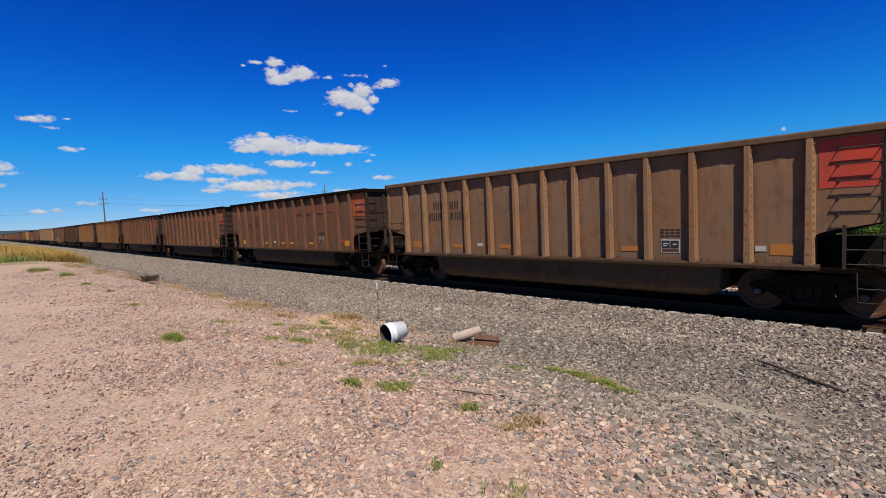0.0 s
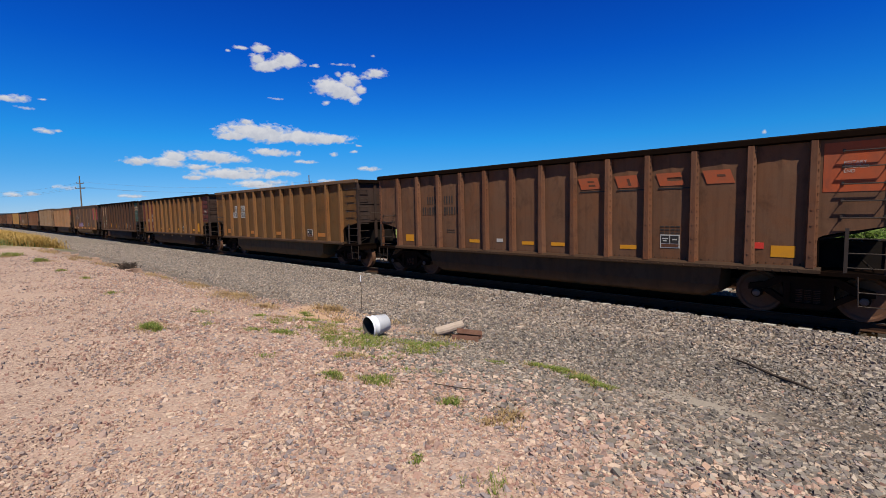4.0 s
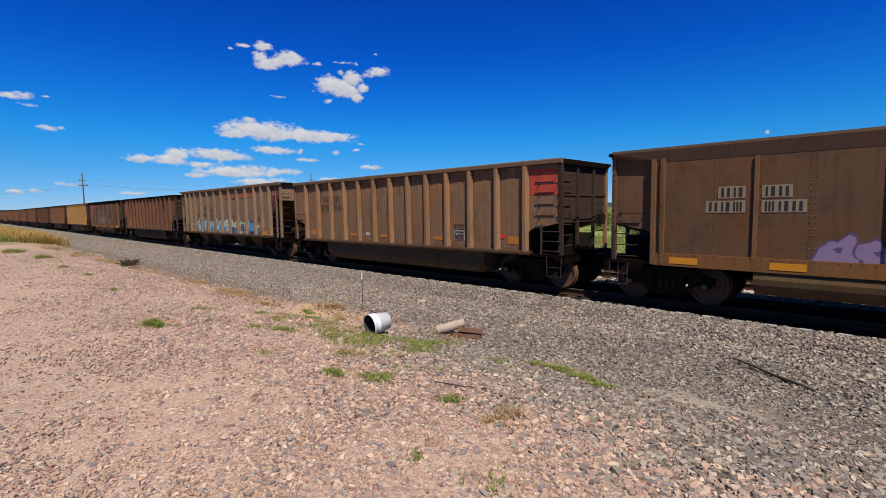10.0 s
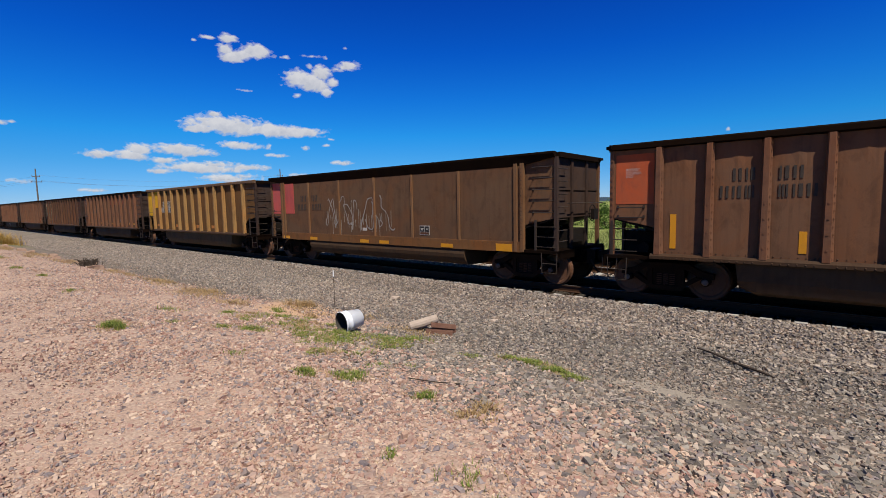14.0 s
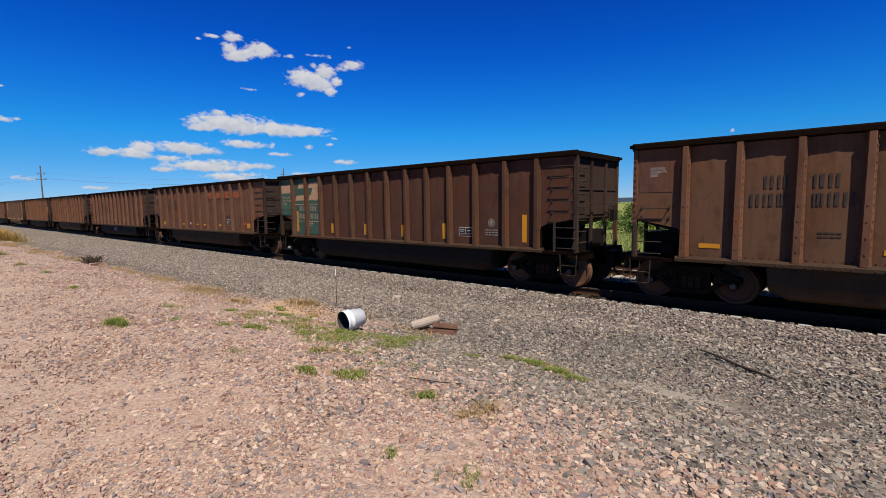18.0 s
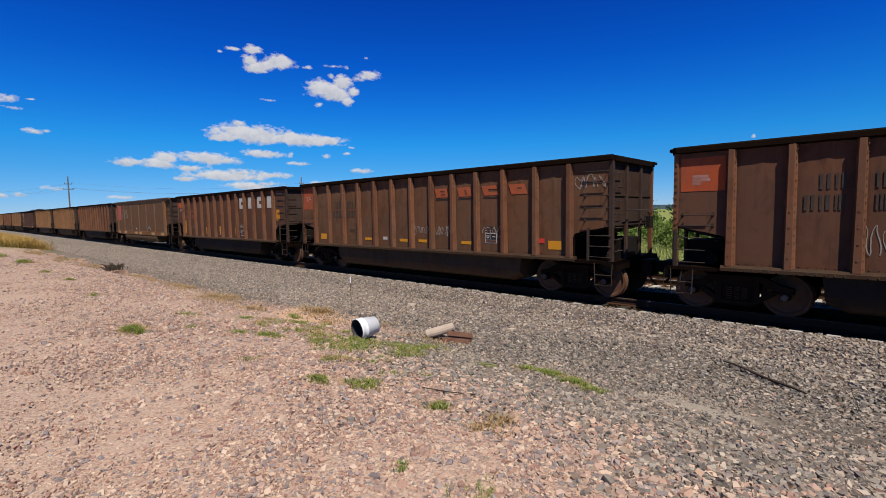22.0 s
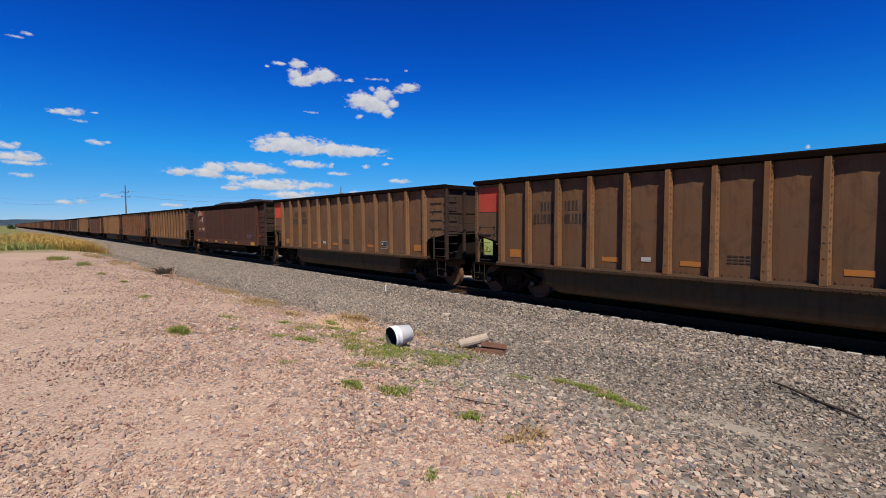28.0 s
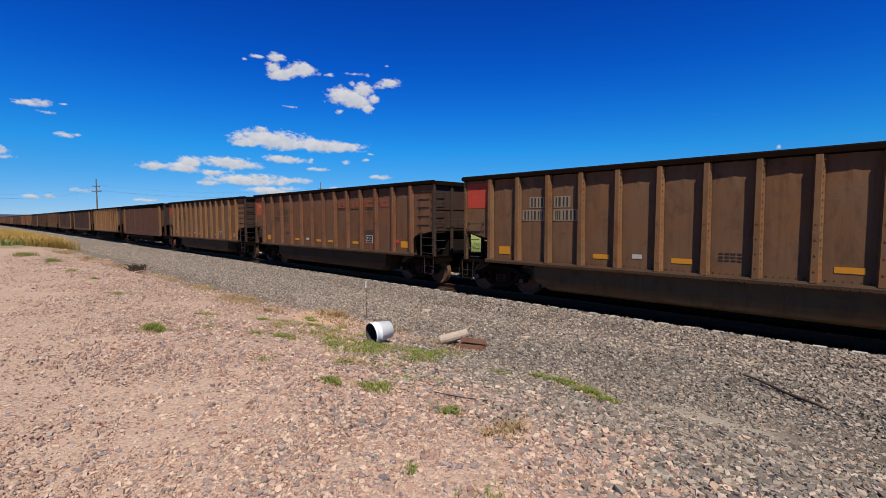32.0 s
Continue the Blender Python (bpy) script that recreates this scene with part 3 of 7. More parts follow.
def make_stones():
    g = np.random.default_rng(11)
    # yard gravel: sandy far left, crowded towards the track and underfoot
    n = 280000
    r, az = 2.3 * (30 / 2.3) ** (g.random(n) ** 0.85), np.radians(g.uniform(-4, 100, n))
    x, y = r * np.sin(az), r * np.cos(az)
    soil = x < edge_of_soil(x, y) + g.normal(0, 0.4, n)
    clump = 0.42 + 0.3 * np.sin(0.9 * x + 1.7) * np.sin(0.7 * y + 0.5 * x) + 0.2 * np.sin(2.3 * x + 1.1 * y) * np.sin(1.9 * y - x)
    crowd = 0.42 + 0.8 * clump + np.clip((x - 1.2) / 3, -0.25, 0.45) + np.clip((4.5 - y) / 6, -0.12, 0.3)
    bare = ((x - 5.5) ** 2 + 0.6 * (y - 8.5) ** 2 < 0.85) | ((x - 5.95) ** 2 + 0.6 * (y - 9.5) ** 2 < 0.3)
    keep = soil & (x < 6.6) & ~(bare & (g.random(n) < 0.85)) & (g.random(n) < np.clip(crowd, 0.1, 1))
    size = np.clip(g.lognormal(-4.72, 0.42, n) * np.clip(0.8 + 0.12 * x, 0.75, 1.3) * np.clip(0.85 + 0.05 * y, 0.9, 1.6), 0.004, 0.036)
    for k, fine in enumerate((keep & (r < 9), keep & (r >= 9))):
        pebbles("yard_gravel", x[fine], y[fine], size[fine], 5 + 40 * k, MAT["gravel"], "loose pink and brown gravel on sandy soil", 0.2, plain=k == 1)
    # the same gravel underfoot and behind, thinning out
    h = np.random.default_rng(12)
    r2, a2 = 7.5 * h.random(45000) ** 0.75, h.uniform(0, 6.2832, 45000)
    x2, y2 = r2 * np.sin(a2), r2 * np.cos(a2)
    around = (r2 < 2.4) | (a2 > np.radians(99)) & (a2 < np.radians(357))
    size2, spill = np.clip(h.lognormal(-4.4, 0.4, 45000), 0.005, 0.032), x2 > edge_of_soil(x2, y2) + h.normal(0, 0.4, 45000)
    for some, mat, label in ((around & ~spill, "gravel", "scattered pink and brown gravel on sandy soil"), (around & spill, "ballast", "scattered grey gravel beside the yard")):
        pebbles("yard_gravel", x2[some], y2[some], size2[some], 61, MAT[mat], label, 0.2, plain=True)
    # mixed spill between yard and track bed, coarse close by, fine further on
    keep = ~soil & (x < 7.2)
    size = np.clip(g.lognormal(-4.14, 0.38, n), 0.008, 0.034) * np.where(x > 5.4, 0.7, 1.0)
    keep &= ((x - 5.6) ** 2 + 0.6 * (y - 1.5) ** 2 > 0.3) | (g.random(n) < 0.45)
    warm = g.random(n) < np.clip(0.5 - 0.5 * (x - edge_of_soil(x, y)), 0.05, 0.5)
    dull = g.random(n) < 0.36
    for part_of, mat, label in ((keep & warm, "gravel", "loose brown and pink crushed stone below the yard"), (keep & ~warm & ~dull, "ballast", "loose grey gravel spilled below the track bed"), (keep & ~warm & dull, "fines", "dark grey stones among the gravel below the track bed")):
        pebbles("grey_gravel", x[part_of], y[part_of], size[part_of], 6, MAT[mat], label, 0.12)
    # ballast of the track bed: small dark fines on the slope, clean coarse stone by the ties
    n = 165000
    x = g.uniform(6.0, 12.06, n)
    y = -3.5 + 62 * g.random(n) ** 1.5
    keep = (x > 6.8 + 0.5 * np.sin(y)) | (g.random(n) < 0.5)
    keep &= x > edge_of_soil(x, y) + g.normal(0, 0.25, n)
    keep &= ((x - 5.85) ** 2 + 0.6 * (y - 6.5) ** 2 > 0.16) | (g.random(n) < 0.2)
    keep &= (((x - 5.95) ** 2 + 0.6 * (y - 9.5) ** 2 > 0.3) & ((x - 5.5) ** 2 + 0.6 * (y - 8.5) ** 2 > 0.85)) | (g.random(n) < 0.1)
    tie = np.abs((y + 0.305) % 0.61 - 0.305) < 0.15
    keep &= ~((x > 11.95) & tie)
    far_dark = (y > 14) & (g.random(n) < 0.22)
    small = (x < 9.3 + 0.5 * np.sin(0.8 * y) + g.normal(0, 0.5, n)) & (y < 7.5 + g.normal(0, 2.0, n))
    size = np.clip(g.lognormal(-3.86, 0.36, n), 0.010, 0.042) * (1 + 0.003 * np.clip(y, 0, 80)) * np.where(small, 0.78, 1.0)
    dark = (small & (g.random(n) < 0.62)) | far_dark
    for near, part_of, mat, label in ((y < 9, ~dark, "ballast", "crushed grey stone ballast beside the railway track"), (y >= 9, ~dark, "ballast", "crushed grey stone ballast further down the track"),
                                      (y < 9, dark, "fines", "small dark crushed stone on the slope of the track bed"), (y >= 9, dark, "fines", "dark crushed stone further down the track bed")):
        part_of = part_of & near & keep
        pebbles("track_ballast", x[part_of], y[part_of], size[part_of], 7, MAT[mat], label, -0.05, plain=bool(near[y > 20].any()))
    # ballast round the second track
    n = 9000
    x, y = g.uniform(15.0, 20.0, n), -6 + 60 * g.random(n) ** 1.5
    tie = (np.abs((y + 0.305) % 0.61 - 0.305) < 0.16) & (np.abs(x - TRACK2_X) < 1.35)
    pebbles("track_ballast", x[~tie], y[~tie], g.uniform(0.03, 0.05, n)[~tie], 17, MAT["gravel"], "pinkish crushed stone ballast round the second track", 0.05)
    n = 7000
    x, y = g.uniform(12.06, 15.2, n), -4 + 40 * g.random(n)
    tie = np.abs((y + 0.305) % 0.61 - 0.305) < 0.17
    keep = ~(tie & (x < 14.7)) & (x < 14.75)
    pebbles("bed_ballast", x[keep], y[keep], np.full(n, 0.033)[keep], 8, MAT["sooty_shade"], "coal-dusted crushed stone ballast under the rails, blackened for the train's shade", 0.3)


make_ground()
make_stones()


# ---- railway track ----
def make_track(x0, z0, near, tie_mat, label):
    track = thing("railway_track", (0, 0, 0), label, "railway track", "railway tracks")

    def rail():
        return Shape().prism([(-0.07, -0.19), (0.07, -0.19), (0.07, -0.175), (0.012, -0.155), (0.012, -0.045), (0.036, -0.035), (0.036, -0.004), (-0.036, -0.004), (-0.036, -0.035), (-0.012, -0.045), (-0.012, -0.155), (-0.07, -0.175)], 1, -60, 1500)

    def head():
        return Shape().box((-0.03, -60, -0.004), (0.03, 1500, 0))

    for x in (x0 - 0.755, x0 + 0.755):
        r = part("rail", cached("rail", rail, MAT["rail"]), track, (x, 0, z0))
        part("rail_head", cached("rail_head", head, MAT["railtop"]), r, (0, 0, 0), "polished running surface")

    def tie():
        s = Shape()
        for a, c, h in ((-1.295, -0.55, 0.0), (-0.55, 0.55, -0.04), (0.55, 1.295, 0.0)):
            s.prism([(-0.13, -0.2), (0.13, -0.2), (0.11, h), (-0.11, h)], 0, a, c)
        return s

    def more_ties():
        s = Shape()
        for k in range(first, 900):
            s.box((-1.295, 0.61 * k, -0.2), (1.295, 0.61 * k + 0.22, 0))
        return s

    def middle():
        return Shape().prism([(-0.137, -0.2), (0.137, -0.2), (0.116, 0.004), (-0.116, 0.004)], 0, -1.17, 1.17)

    # cover on tie tops and sides, black for grime and the train's shade
    shade_crust_mesh = cached("dirt_crust", middle, MAT["sooty_shade"])
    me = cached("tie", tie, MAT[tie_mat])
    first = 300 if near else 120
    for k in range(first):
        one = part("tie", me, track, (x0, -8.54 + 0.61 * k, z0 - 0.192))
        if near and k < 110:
            part("dirt_crust", shade_crust_mesh, one, (0, 0, 0), "black coal dust and grease, darkened further for the train's shade")
    far = part("far_ties", more_ties().mesh("far_ties", MAT[tie_mat]), track, (x0, -8.54, z0 - 0.192))
    far["kind"] = "stuff"


# ---- freight cars: lengths from the car's middle, heights from the rail ----
HALF, TOP, SIDE = 7.31, 3.76, 1.576
PITCH, FIRST_Y = 16.18, 7.758
POSTS = [6.2, 5.15, 4.1, 3.07, 2.05, 1.02, 0, -1.0, -1.98, -2.98, -4.02, -5.12, -6.18]
SLACK = [(0, 0), (1, -0.06), (2, -0.07), (3, -0.29), (4.5, -0.29), (6, -0.24), (7, -0.05), (8, -0.11), (9, -0.08), (10, 0), (11, -0.09), (12, -0.09), (13, 0.12), (14, 0.15), (15.5, 0.09), (17, 0.02),
         (18, 0.1), (19, 0.03), (20, 0.06), (21, 0.07), (22, 0.1), (23, 0.12), (24, 0.13), (25, 0.1), (26.5, 0.1), (28, 0.1), (29, 0.09), (30, 0.08), (31, 0.07), (32, 0.11)]


def gone(t):
    """How far the train has rolled after t seconds, with the slack between its cars."""
    return 12.325 * t - 0.0017 * t * t + float(np.interp(t, *zip(*SLACK)))


def side_sheet(end_x=1.42):
    """One sheet, bulging a little between the posts, with cut-away ends."""
    cols = [(-HALF, 1.95, 0), (-6.7, 1.83, 0), (-6.36, 1.75, 0), (-6.21, 1.66, 0)]
    for a, b in zip(POSTS[:0:-1], POSTS[-2::-1]):
        cols += [(a + (b - a) * k / 8, 1.0, (k / 4 - 1) ** 4) for k in range(8)]
    cols += [(6.2, 1.0, 1), (6.21, 1.66, 0), (6.36, 1.75, 0), (6.7, 1.83, 0), (HALF, 1.95, 0)]
    nz = 8
    pts = [(-end_x + 0.024 * d + (0.02 * max(0, j / nz - 0.7) / 0.3 if d else 0), y, z + (3.63 - z) * j / nz) for y, z, d in cols for j in range(nz + 1)]
    faces = [(k * (nz + 1) + j, (k + 1) * (nz + 1) + j, (k + 1) * (nz + 1) + j + 1, k * (nz + 1) + j + 1) for k in range(len(cols) - 1) for j in range(nz)]
    return Shape().add(pts, faces)


def hat_post(top=3.61):
    s = Shape()
    for z0, z1, g0, g1 in ((1.1, 1.7, 1.12, 1.0), (1.7, top, 1.0, 0.86)):
        pts = []
        for z, g in ((z0, g0), (z1, g1)):
            pts += [(0, -0.1 * g, z), (-0.14, -0.056 * g, z), (-0.14, 0.056 * g, z), (0, 0.1 * g, z)]
        s.add(pts, [(0, 1, 5, 4), (1, 2, 6, 5), (2, 3, 7, 6), (3, 2, 1, 0), (4, 5, 6, 7), (0, 4, 7, 3)])
    for k in range(16):
        z = 1.18 + 0.155 * k
        s.add([(-0.055, -0.066, z - 0.02), (-0.101, -0.076, z - 0.02), (-0.101, -0.076, z + 0.02), (-0.055, -0.066, z + 0.02), (-0.095, -0.104, z)], [(0, 1, 4), (1, 2, 4), (2, 3, 4), (3, 0, 4)])
        if k % 2 and k < 9:
            s.box((-0.15, -0.014, z - 0.014), (-0.14, 0.014, z + 0.014))
    return s


def chord(up=0.0):
    return Shape().prism([(-1.535, 3.63 + up), (-1.38, 3.6 + up), (-1.38, TOP + up), (-1.52, TOP + up), (-1.535, TOP - 0.03 + up)], 1, -HALF - 0.06, HALF + 0.06)


def end_chord():
    return Shape().prism([(7.26, 3.6), (7.42, 3.6), (7.42, TOP - 0.02), (7.26, TOP - 0.02)], 0, -1.38, 1.38).add(
        [(-SIDE, 7.3, 3.66), (-1.2, 7.3, 3.66), (-1.2, 7.47, 3.66), (-1.46, 7.47, 3.66), (-SIDE, 7.3, 3.74), (-1.2, 7.3, 3.74), (-1.2, 7.47, 3.73), (-1.46, 7.47, 3.73)],
        [(0, 3, 2, 1), (4, 5, 6, 7), (0, 1, 5, 4), (1, 2, 6, 5), (2, 3, 7, 6), (3, 0, 4, 7)])


def sill():
    return Shape().prism([(-SIDE, 1.0), (-1.36, 0.98), (-1.36, 1.12), (-SIDE + 0.05, 1.12), (-SIDE, 1.07)], 1, -6.35, 6.35)


def sill_bolts():
    """A row of bolt heads where the side sheets meet the sill, and another on the sill's edge."""
    s = Shape()
    for y0, y1 in zip(POSTS[1:], POSTS):
        for k in range(6):
            y = y0 + 0.17 + (y1 - y0 - 0.34) * k / 5
            for x, z in ((-1.41, 1.16), (-SIDE + 0.004, 1.03)):
                s.add([(x, y - 0.018, z - 0.018), (x, y + 0.018, z - 0.018), (x, y + 0.018, z + 0.018), (x, y - 0.018, z + 0.018), (x - 0.022, y, z)], [(0, 1, 4), (1, 2, 4), (2, 3, 4), (3, 0, 4)])
    return s


def end_sheet():
    s = Shape().box((-1.4, 7.27, 1.93), (1.4, 7.31, 3.62))
    for z in (1.95, 2.72):
        s.box((-1.38, 7.31, z), (1.38, 7.335, z + 0.09))
    return s


def end_post():
    return Shape().box((-0.06, 7.31, 0.98), (0.06, 7.37, 3.62))


def corner_post():
    s = Shape().box((-1.45, HALF - 0.04, 0.98), (-1.33, HALF + 0.06, 3.62))
    for k in range(17):
        s.box((-1.47, HALF - 0.02, 1.1 + 0.15 * k), (-1.45, HALF + 0.02, 1.14 + 0.15 * k))
    return s


def deck():
    s = Shape().box((-1.5, 6.2, 0.96), (1.5, 7.5, 1.04))
    s.box((-1.5, 7.44, 0.82), (1.5, 7.5, 1.04))
    s.box((-1.45, 6.2, 1.04), (-1.36, 6.3, 1.66)).box((1.36, 6.2, 1.04), (1.45, 6.3, 1.66))
    return s


def bulkhead():
    """Slope sheet, cross wall and web of the end frame, added near-black for the pocket's shade."""
    s = Shape().prism([(7.27, 1.97), (7.31, 1.93), (6.2, 1.62), (6.2, 1.66)], 0, -1.385, 1.385)
    s.box((-1.385, 6.16, 1.0), (1.385, 6.2, 1.66))
    s.box((-0.5, 6.2, 1.04), (0.5, 7.3, 1.6))
    return s


def gear():
    """Brake cylinder, reservoir and rods in the pocket under the end."""
    s = Shape().lathe([(-0.45, 0.0), (-0.45, 0.2), (0.3, 0.2), (0.36, 0.12), (0.36, 0.0)], 0, 14, (0.2, 6.75, 1.32))
    s.lathe([(-0.3, 0.0), (-0.3, 0.13), (0.35, 0.13), (0.35, 0.0)], 0, 12, (-0.85, 6.62, 1.22))
    s.tube([(-1.2, 6.5, 1.1), (-0.4, 6.7, 1.3), (0.6, 6.9, 1.25), (1.2, 7.1, 1.1)], 0.02, 6)
    s.box((-0.3, 6.3, 1.04), (0.3, 7.3, 1.2))
    return s


def tub():
    s = Shape()
    pts = []
    for y, low in ((-4.55, 0.42), (-4.2, 0.27), (4.2, 0.27), (4.55, 0.42)):
        pts += [(-1.42, y * (1.012 if abs(y) > 4.3 else 1.04), 1.0), (-1.43, y, 0.6), (-1.36, y, low + 0.09), (-1.15, y, low), (-0.25, y, low), (-0.25, y, 1.0)]
    faces = [tuple(range(6)), tuple(range(23, 17, -1))]
    for k in range(3):
        for j in range(6):
            i = (j + 1) % 6
            faces.append((k * 6 + j, k * 6 + i, k * 6 + 6 + i, k * 6 + 6 + j))
    return s.add(pts, faces)


def spine():
    return Shape().box((-0.22, -7.95, 0.62), (0.22, 7.95, 0.98))


def coupler():
    s = Shape().box((-0.09, 7.95, 0.76), (0.09, 8.02, 0.93))
    s.prism([(-0.13, 8.0), (0.1, 7.98), (0.17, 8.06), (0.16, 8.17), (0.05, 8.2), (0.02, 8.11), (-0.13, 8.13)], 2, 0.70, 0.98)
    s.box((-0.28, 7.72, 0.58), (0.28, 7.95, 1.02))
    return s


def hose():
    pts = [(0.3 - 0.05 * k / 10, 7.85 + 0.24 * k / 10, 0.72 - 0.34 * math.sin(3.1416 / 2 * k / 10)) for k in range(11)]
    return Shape().tube(pts, 0.028, 8)


def rung(w=0.62, dy=0.1):
    return Shape().tube([(0.0, -w / 2, 0), (-dy, -w / 2, 0), (-dy, w / 2, 0), (0.0, w / 2, 0)], 0.013, 6).tube([(0.0, w / 2, -0.02), (0.0, w / 2, 0.05)], 0.03, 4).tube([(0.0, -w / 2, -0.02), (0.0, -w / 2, 0.05)], 0.03, 4)


def end_rung():
    return Shape().tube([(-0.22, 0, 0), (-0.22, 0.12, 0), (0.22, 0.12, 0), (0.22, 0, 0)], 0.013, 6)


def stirrup():
    return Shape().tube([(0, -0.24, 0.98), (0, -0.22, 0.42), (0, 0.22, 0.42), (0, 0.24, 0.98)], 0.014, 6).tube([(0, -0.23, 0.68), (0, 0.23, 0.68)], 0.012, 6)


def gate():
    """Ladder rail and bars in front of the end pocket."""
    s = Shape().box((-0.02, -0.03, 1.0), (0.02, 0.03, 1.9))
    for z in (1.14, 1.42, 1.7):
        s.tube([(0, 0, z), (0, -0.62, z)], 0.012, 6)
    return s


def brake_wheel():
    s = Shape()
    ring = [(0.24 * math.cos(k * 0.3927), 0, 0.24 * math.sin(k * 0.3927)) for k in range(17)]
    s.tube(ring, 0.014, 6, False)
    for k in range(5):
        s.tube([(0, 0, 0), (0.24 * math.cos(1.2566 * k), 0, 0.24 * math.sin(1.2566 * k))], 0.01, 5)
    return s.box((-0.14, -0.12, -0.2), (0.14, -0.01, 0.12))


def cut_lever():
    return Shape().tube([(-1.45, 7.53, 0.95), (-1.3, 7.6, 0.72), (-0.7, 7.64, 0.66), (-0.25, 7.8, 0.95)], 0.014, 6).tube([(-1.47, 7.5, 1.0), (-1.47, 7.56, 0.55), (-1.47, 7.2, 0.5), (-1.47, 7.16, 0.95)], 0.013, 6)


def side_frame():
    s = Shape()
    s.prism([(-1.05, 0.52), (-0.72, 0.56), (-0.45, 0.72), (0.45, 0.72), (0.72, 0.56), (1.05, 0.52), (1.05, 0.64), (0.78, 0.70), (0.5, 0.86), (-0.5, 0.86), (-0.78, 0.70), (-1.05, 0.64)], 0, -0.09, 0.09)
    s.prism([(-0.8, 0.52), (-0.32, 0.2), (0.32, 0.2), (0.8, 0.52), (0.66, 0.56), (0.28, 0.3), (-0.28, 0.3), (-0.66, 0.56)], 0, -0.09, 0.09)
    s.box((-0.02, -0.3, 0.3), (0.06, 0.3, 0.74))
    for y in (-0.36, 0.36):
        s.box((-0.08, y - 0.06, 0.28), (0.08, y + 0.06, 0.74))
    for y in (-0.89, 0.89):
        s.lathe([(-0.16, 0.0), (-0.16, 0.06), (-0.13, 0.1), (0.09, 0.1), (0.09, 0.0)], 0, 12, (0, y, 0.457))
    return s


def bearing_cap():
    s = Shape().lathe([(-0.19, 0.0), (-0.19, 0.05), (-0.165, 0.075), (-0.155, 0.075), (-0.155, 0.0)], 0, 12)
    for k in range(3):
        a = 2.0944 * k
        s.box((-0.205, 0.045 * math.cos(a) - 0.013, 0.045 * math.sin(a) - 0.013), (-0.17, 0.045 * math.cos(a) + 0.013, 0.045 * math.sin(a) + 0.013))
    return s


def spring():
    pts = [(0.055 * math.cos(1.047 * k), 0.055 * math.sin(1.047 * k), 0.31 + 0.008 * k) for k in range(38)]
    return Shape().tube(pts, 0.015, 5)


def bolster():
    return Shape().box((-1.0, -0.24, 0.5), (1.0, 0.24, 0.72)).lathe([(0.72, 0.0), (0.72, 0.2), (0.78, 0.2), (0.78, 0.0)], 2, 14)


def wheelset(sides=28):
    s = Shape()
    for q in (-1, 1):
        prof = [(0.86, 0.0), (0.86, 0.09), (0.80, 0.12), (0.79, 0.36), (0.825, 0.40), (0.825, 0.452), (0.72, 0.46), (0.70, 0.485), (0.68, 0.485), (0.675, 0.4), (0.72, 0.36), (0.73, 0.12), (0.66, 0.1), (0.66, 0.0)]
        s.lathe([(q * a, r) for a, r in prof], 0, sides)
        for k in range(3):
            c = 2.0944 * k
            s.box((q * 0.80, 0.25 * math.cos(c) - 0.02, 0.25 * math.sin(c) - 0.02), (q * 0.815, 0.25 * math.cos(c) + 0.02, 0.25 * math.sin(c) + 0.02))
    return s.lathe([(-1.0, 0.0), (-1.0, 0.08), (1.0, 0.08), (1.0, 0.0)], 0, 12)


def coal_heap(rise, seed):
    g = np.random.default_rng(seed)
    s = Shape()
    ny, nx = 40, 7
    ph = g.uniform(0, 6, 4)
    pts, faces = [], []
    for a in range(ny + 1):
        for c in range(nx + 1):
            y, x = -7.2 + 14.4 * a / ny, -1.36 + 2.72 * c / nx
            e = 1 - (2 * a / ny - 1) ** 4
            z = 3.45 + e * (1 - (x / 1.4) ** 2) * (rise + 0.06 * math.sin(0.9 * y + ph[0]) + 0.03 * math.sin(2.3 * y + ph[1])) + g.normal(0, 0.02)
            pts.append((x, y, z))
    for a in range(ny):
        for c in range(nx):
            k = a * (nx + 1) + c
            faces.append((k, k + 1, k + nx + 2, k + nx + 1))
    return s.add(pts, faces)


WHEELS, ROLLING = [], []


def add_truck(car, y, full=True):
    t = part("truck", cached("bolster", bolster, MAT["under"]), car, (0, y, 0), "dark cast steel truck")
    for x in (-1.0, 1.0):
        part("side_frame", cached("side_frame", side_frame, MAT["truck"]), t, (x, 0, 0))
        if full and x < 0:
            for dy in (-0.15, 0, 0.15):
                part("spring", cached("spring", spring, MAT["rust"]), t, (x, dy, 0))
        if full and x < 0:
            for dy in (-0.89, 0.89):
                part("bearing_cap", cached("bearing_cap", bearing_cap, MAT["cap"]), t, (x, dy, 0.457), "worn round bearing cap")
    for k, dy in enumerate((-0.89, 0.89)):
        if not full:
            part("wheelset", cached("far_wheelset", lambda: wheelset(14), MAT["tread"]), t, (0, dy, 0.457))
        elif len(WHEELS) < 2:
            WHEELS.append(part("wheelset", cached("wheelset", wheelset, MAT["tread"]), t, (0, dy, 0.457), "rusty rolling steel wheelset"))
        else:
            ROLLING.append((k, part("wheelset", WHEELS[k].data, t, (0, dy, 0.457))))


def plate(w, h, t=0.004):
    return cached_plate(round(w, 3), round(h, 3), t)


def cached_plate(w, h, t):
    return lambda: Shape().box((-t, -w / 2, -h / 2), (t, w / 2, h / 2))


def decal(car, name, y, z, w, h, mat, x=-1.42, label="", lift=0.004):
    """A flat painted patch on the side that faces the yard."""
    return part(name, cached((name, round(w, 3), round(h, 3)), plate(w, h), MAT[mat]), car, (x - lift, y, z), label)


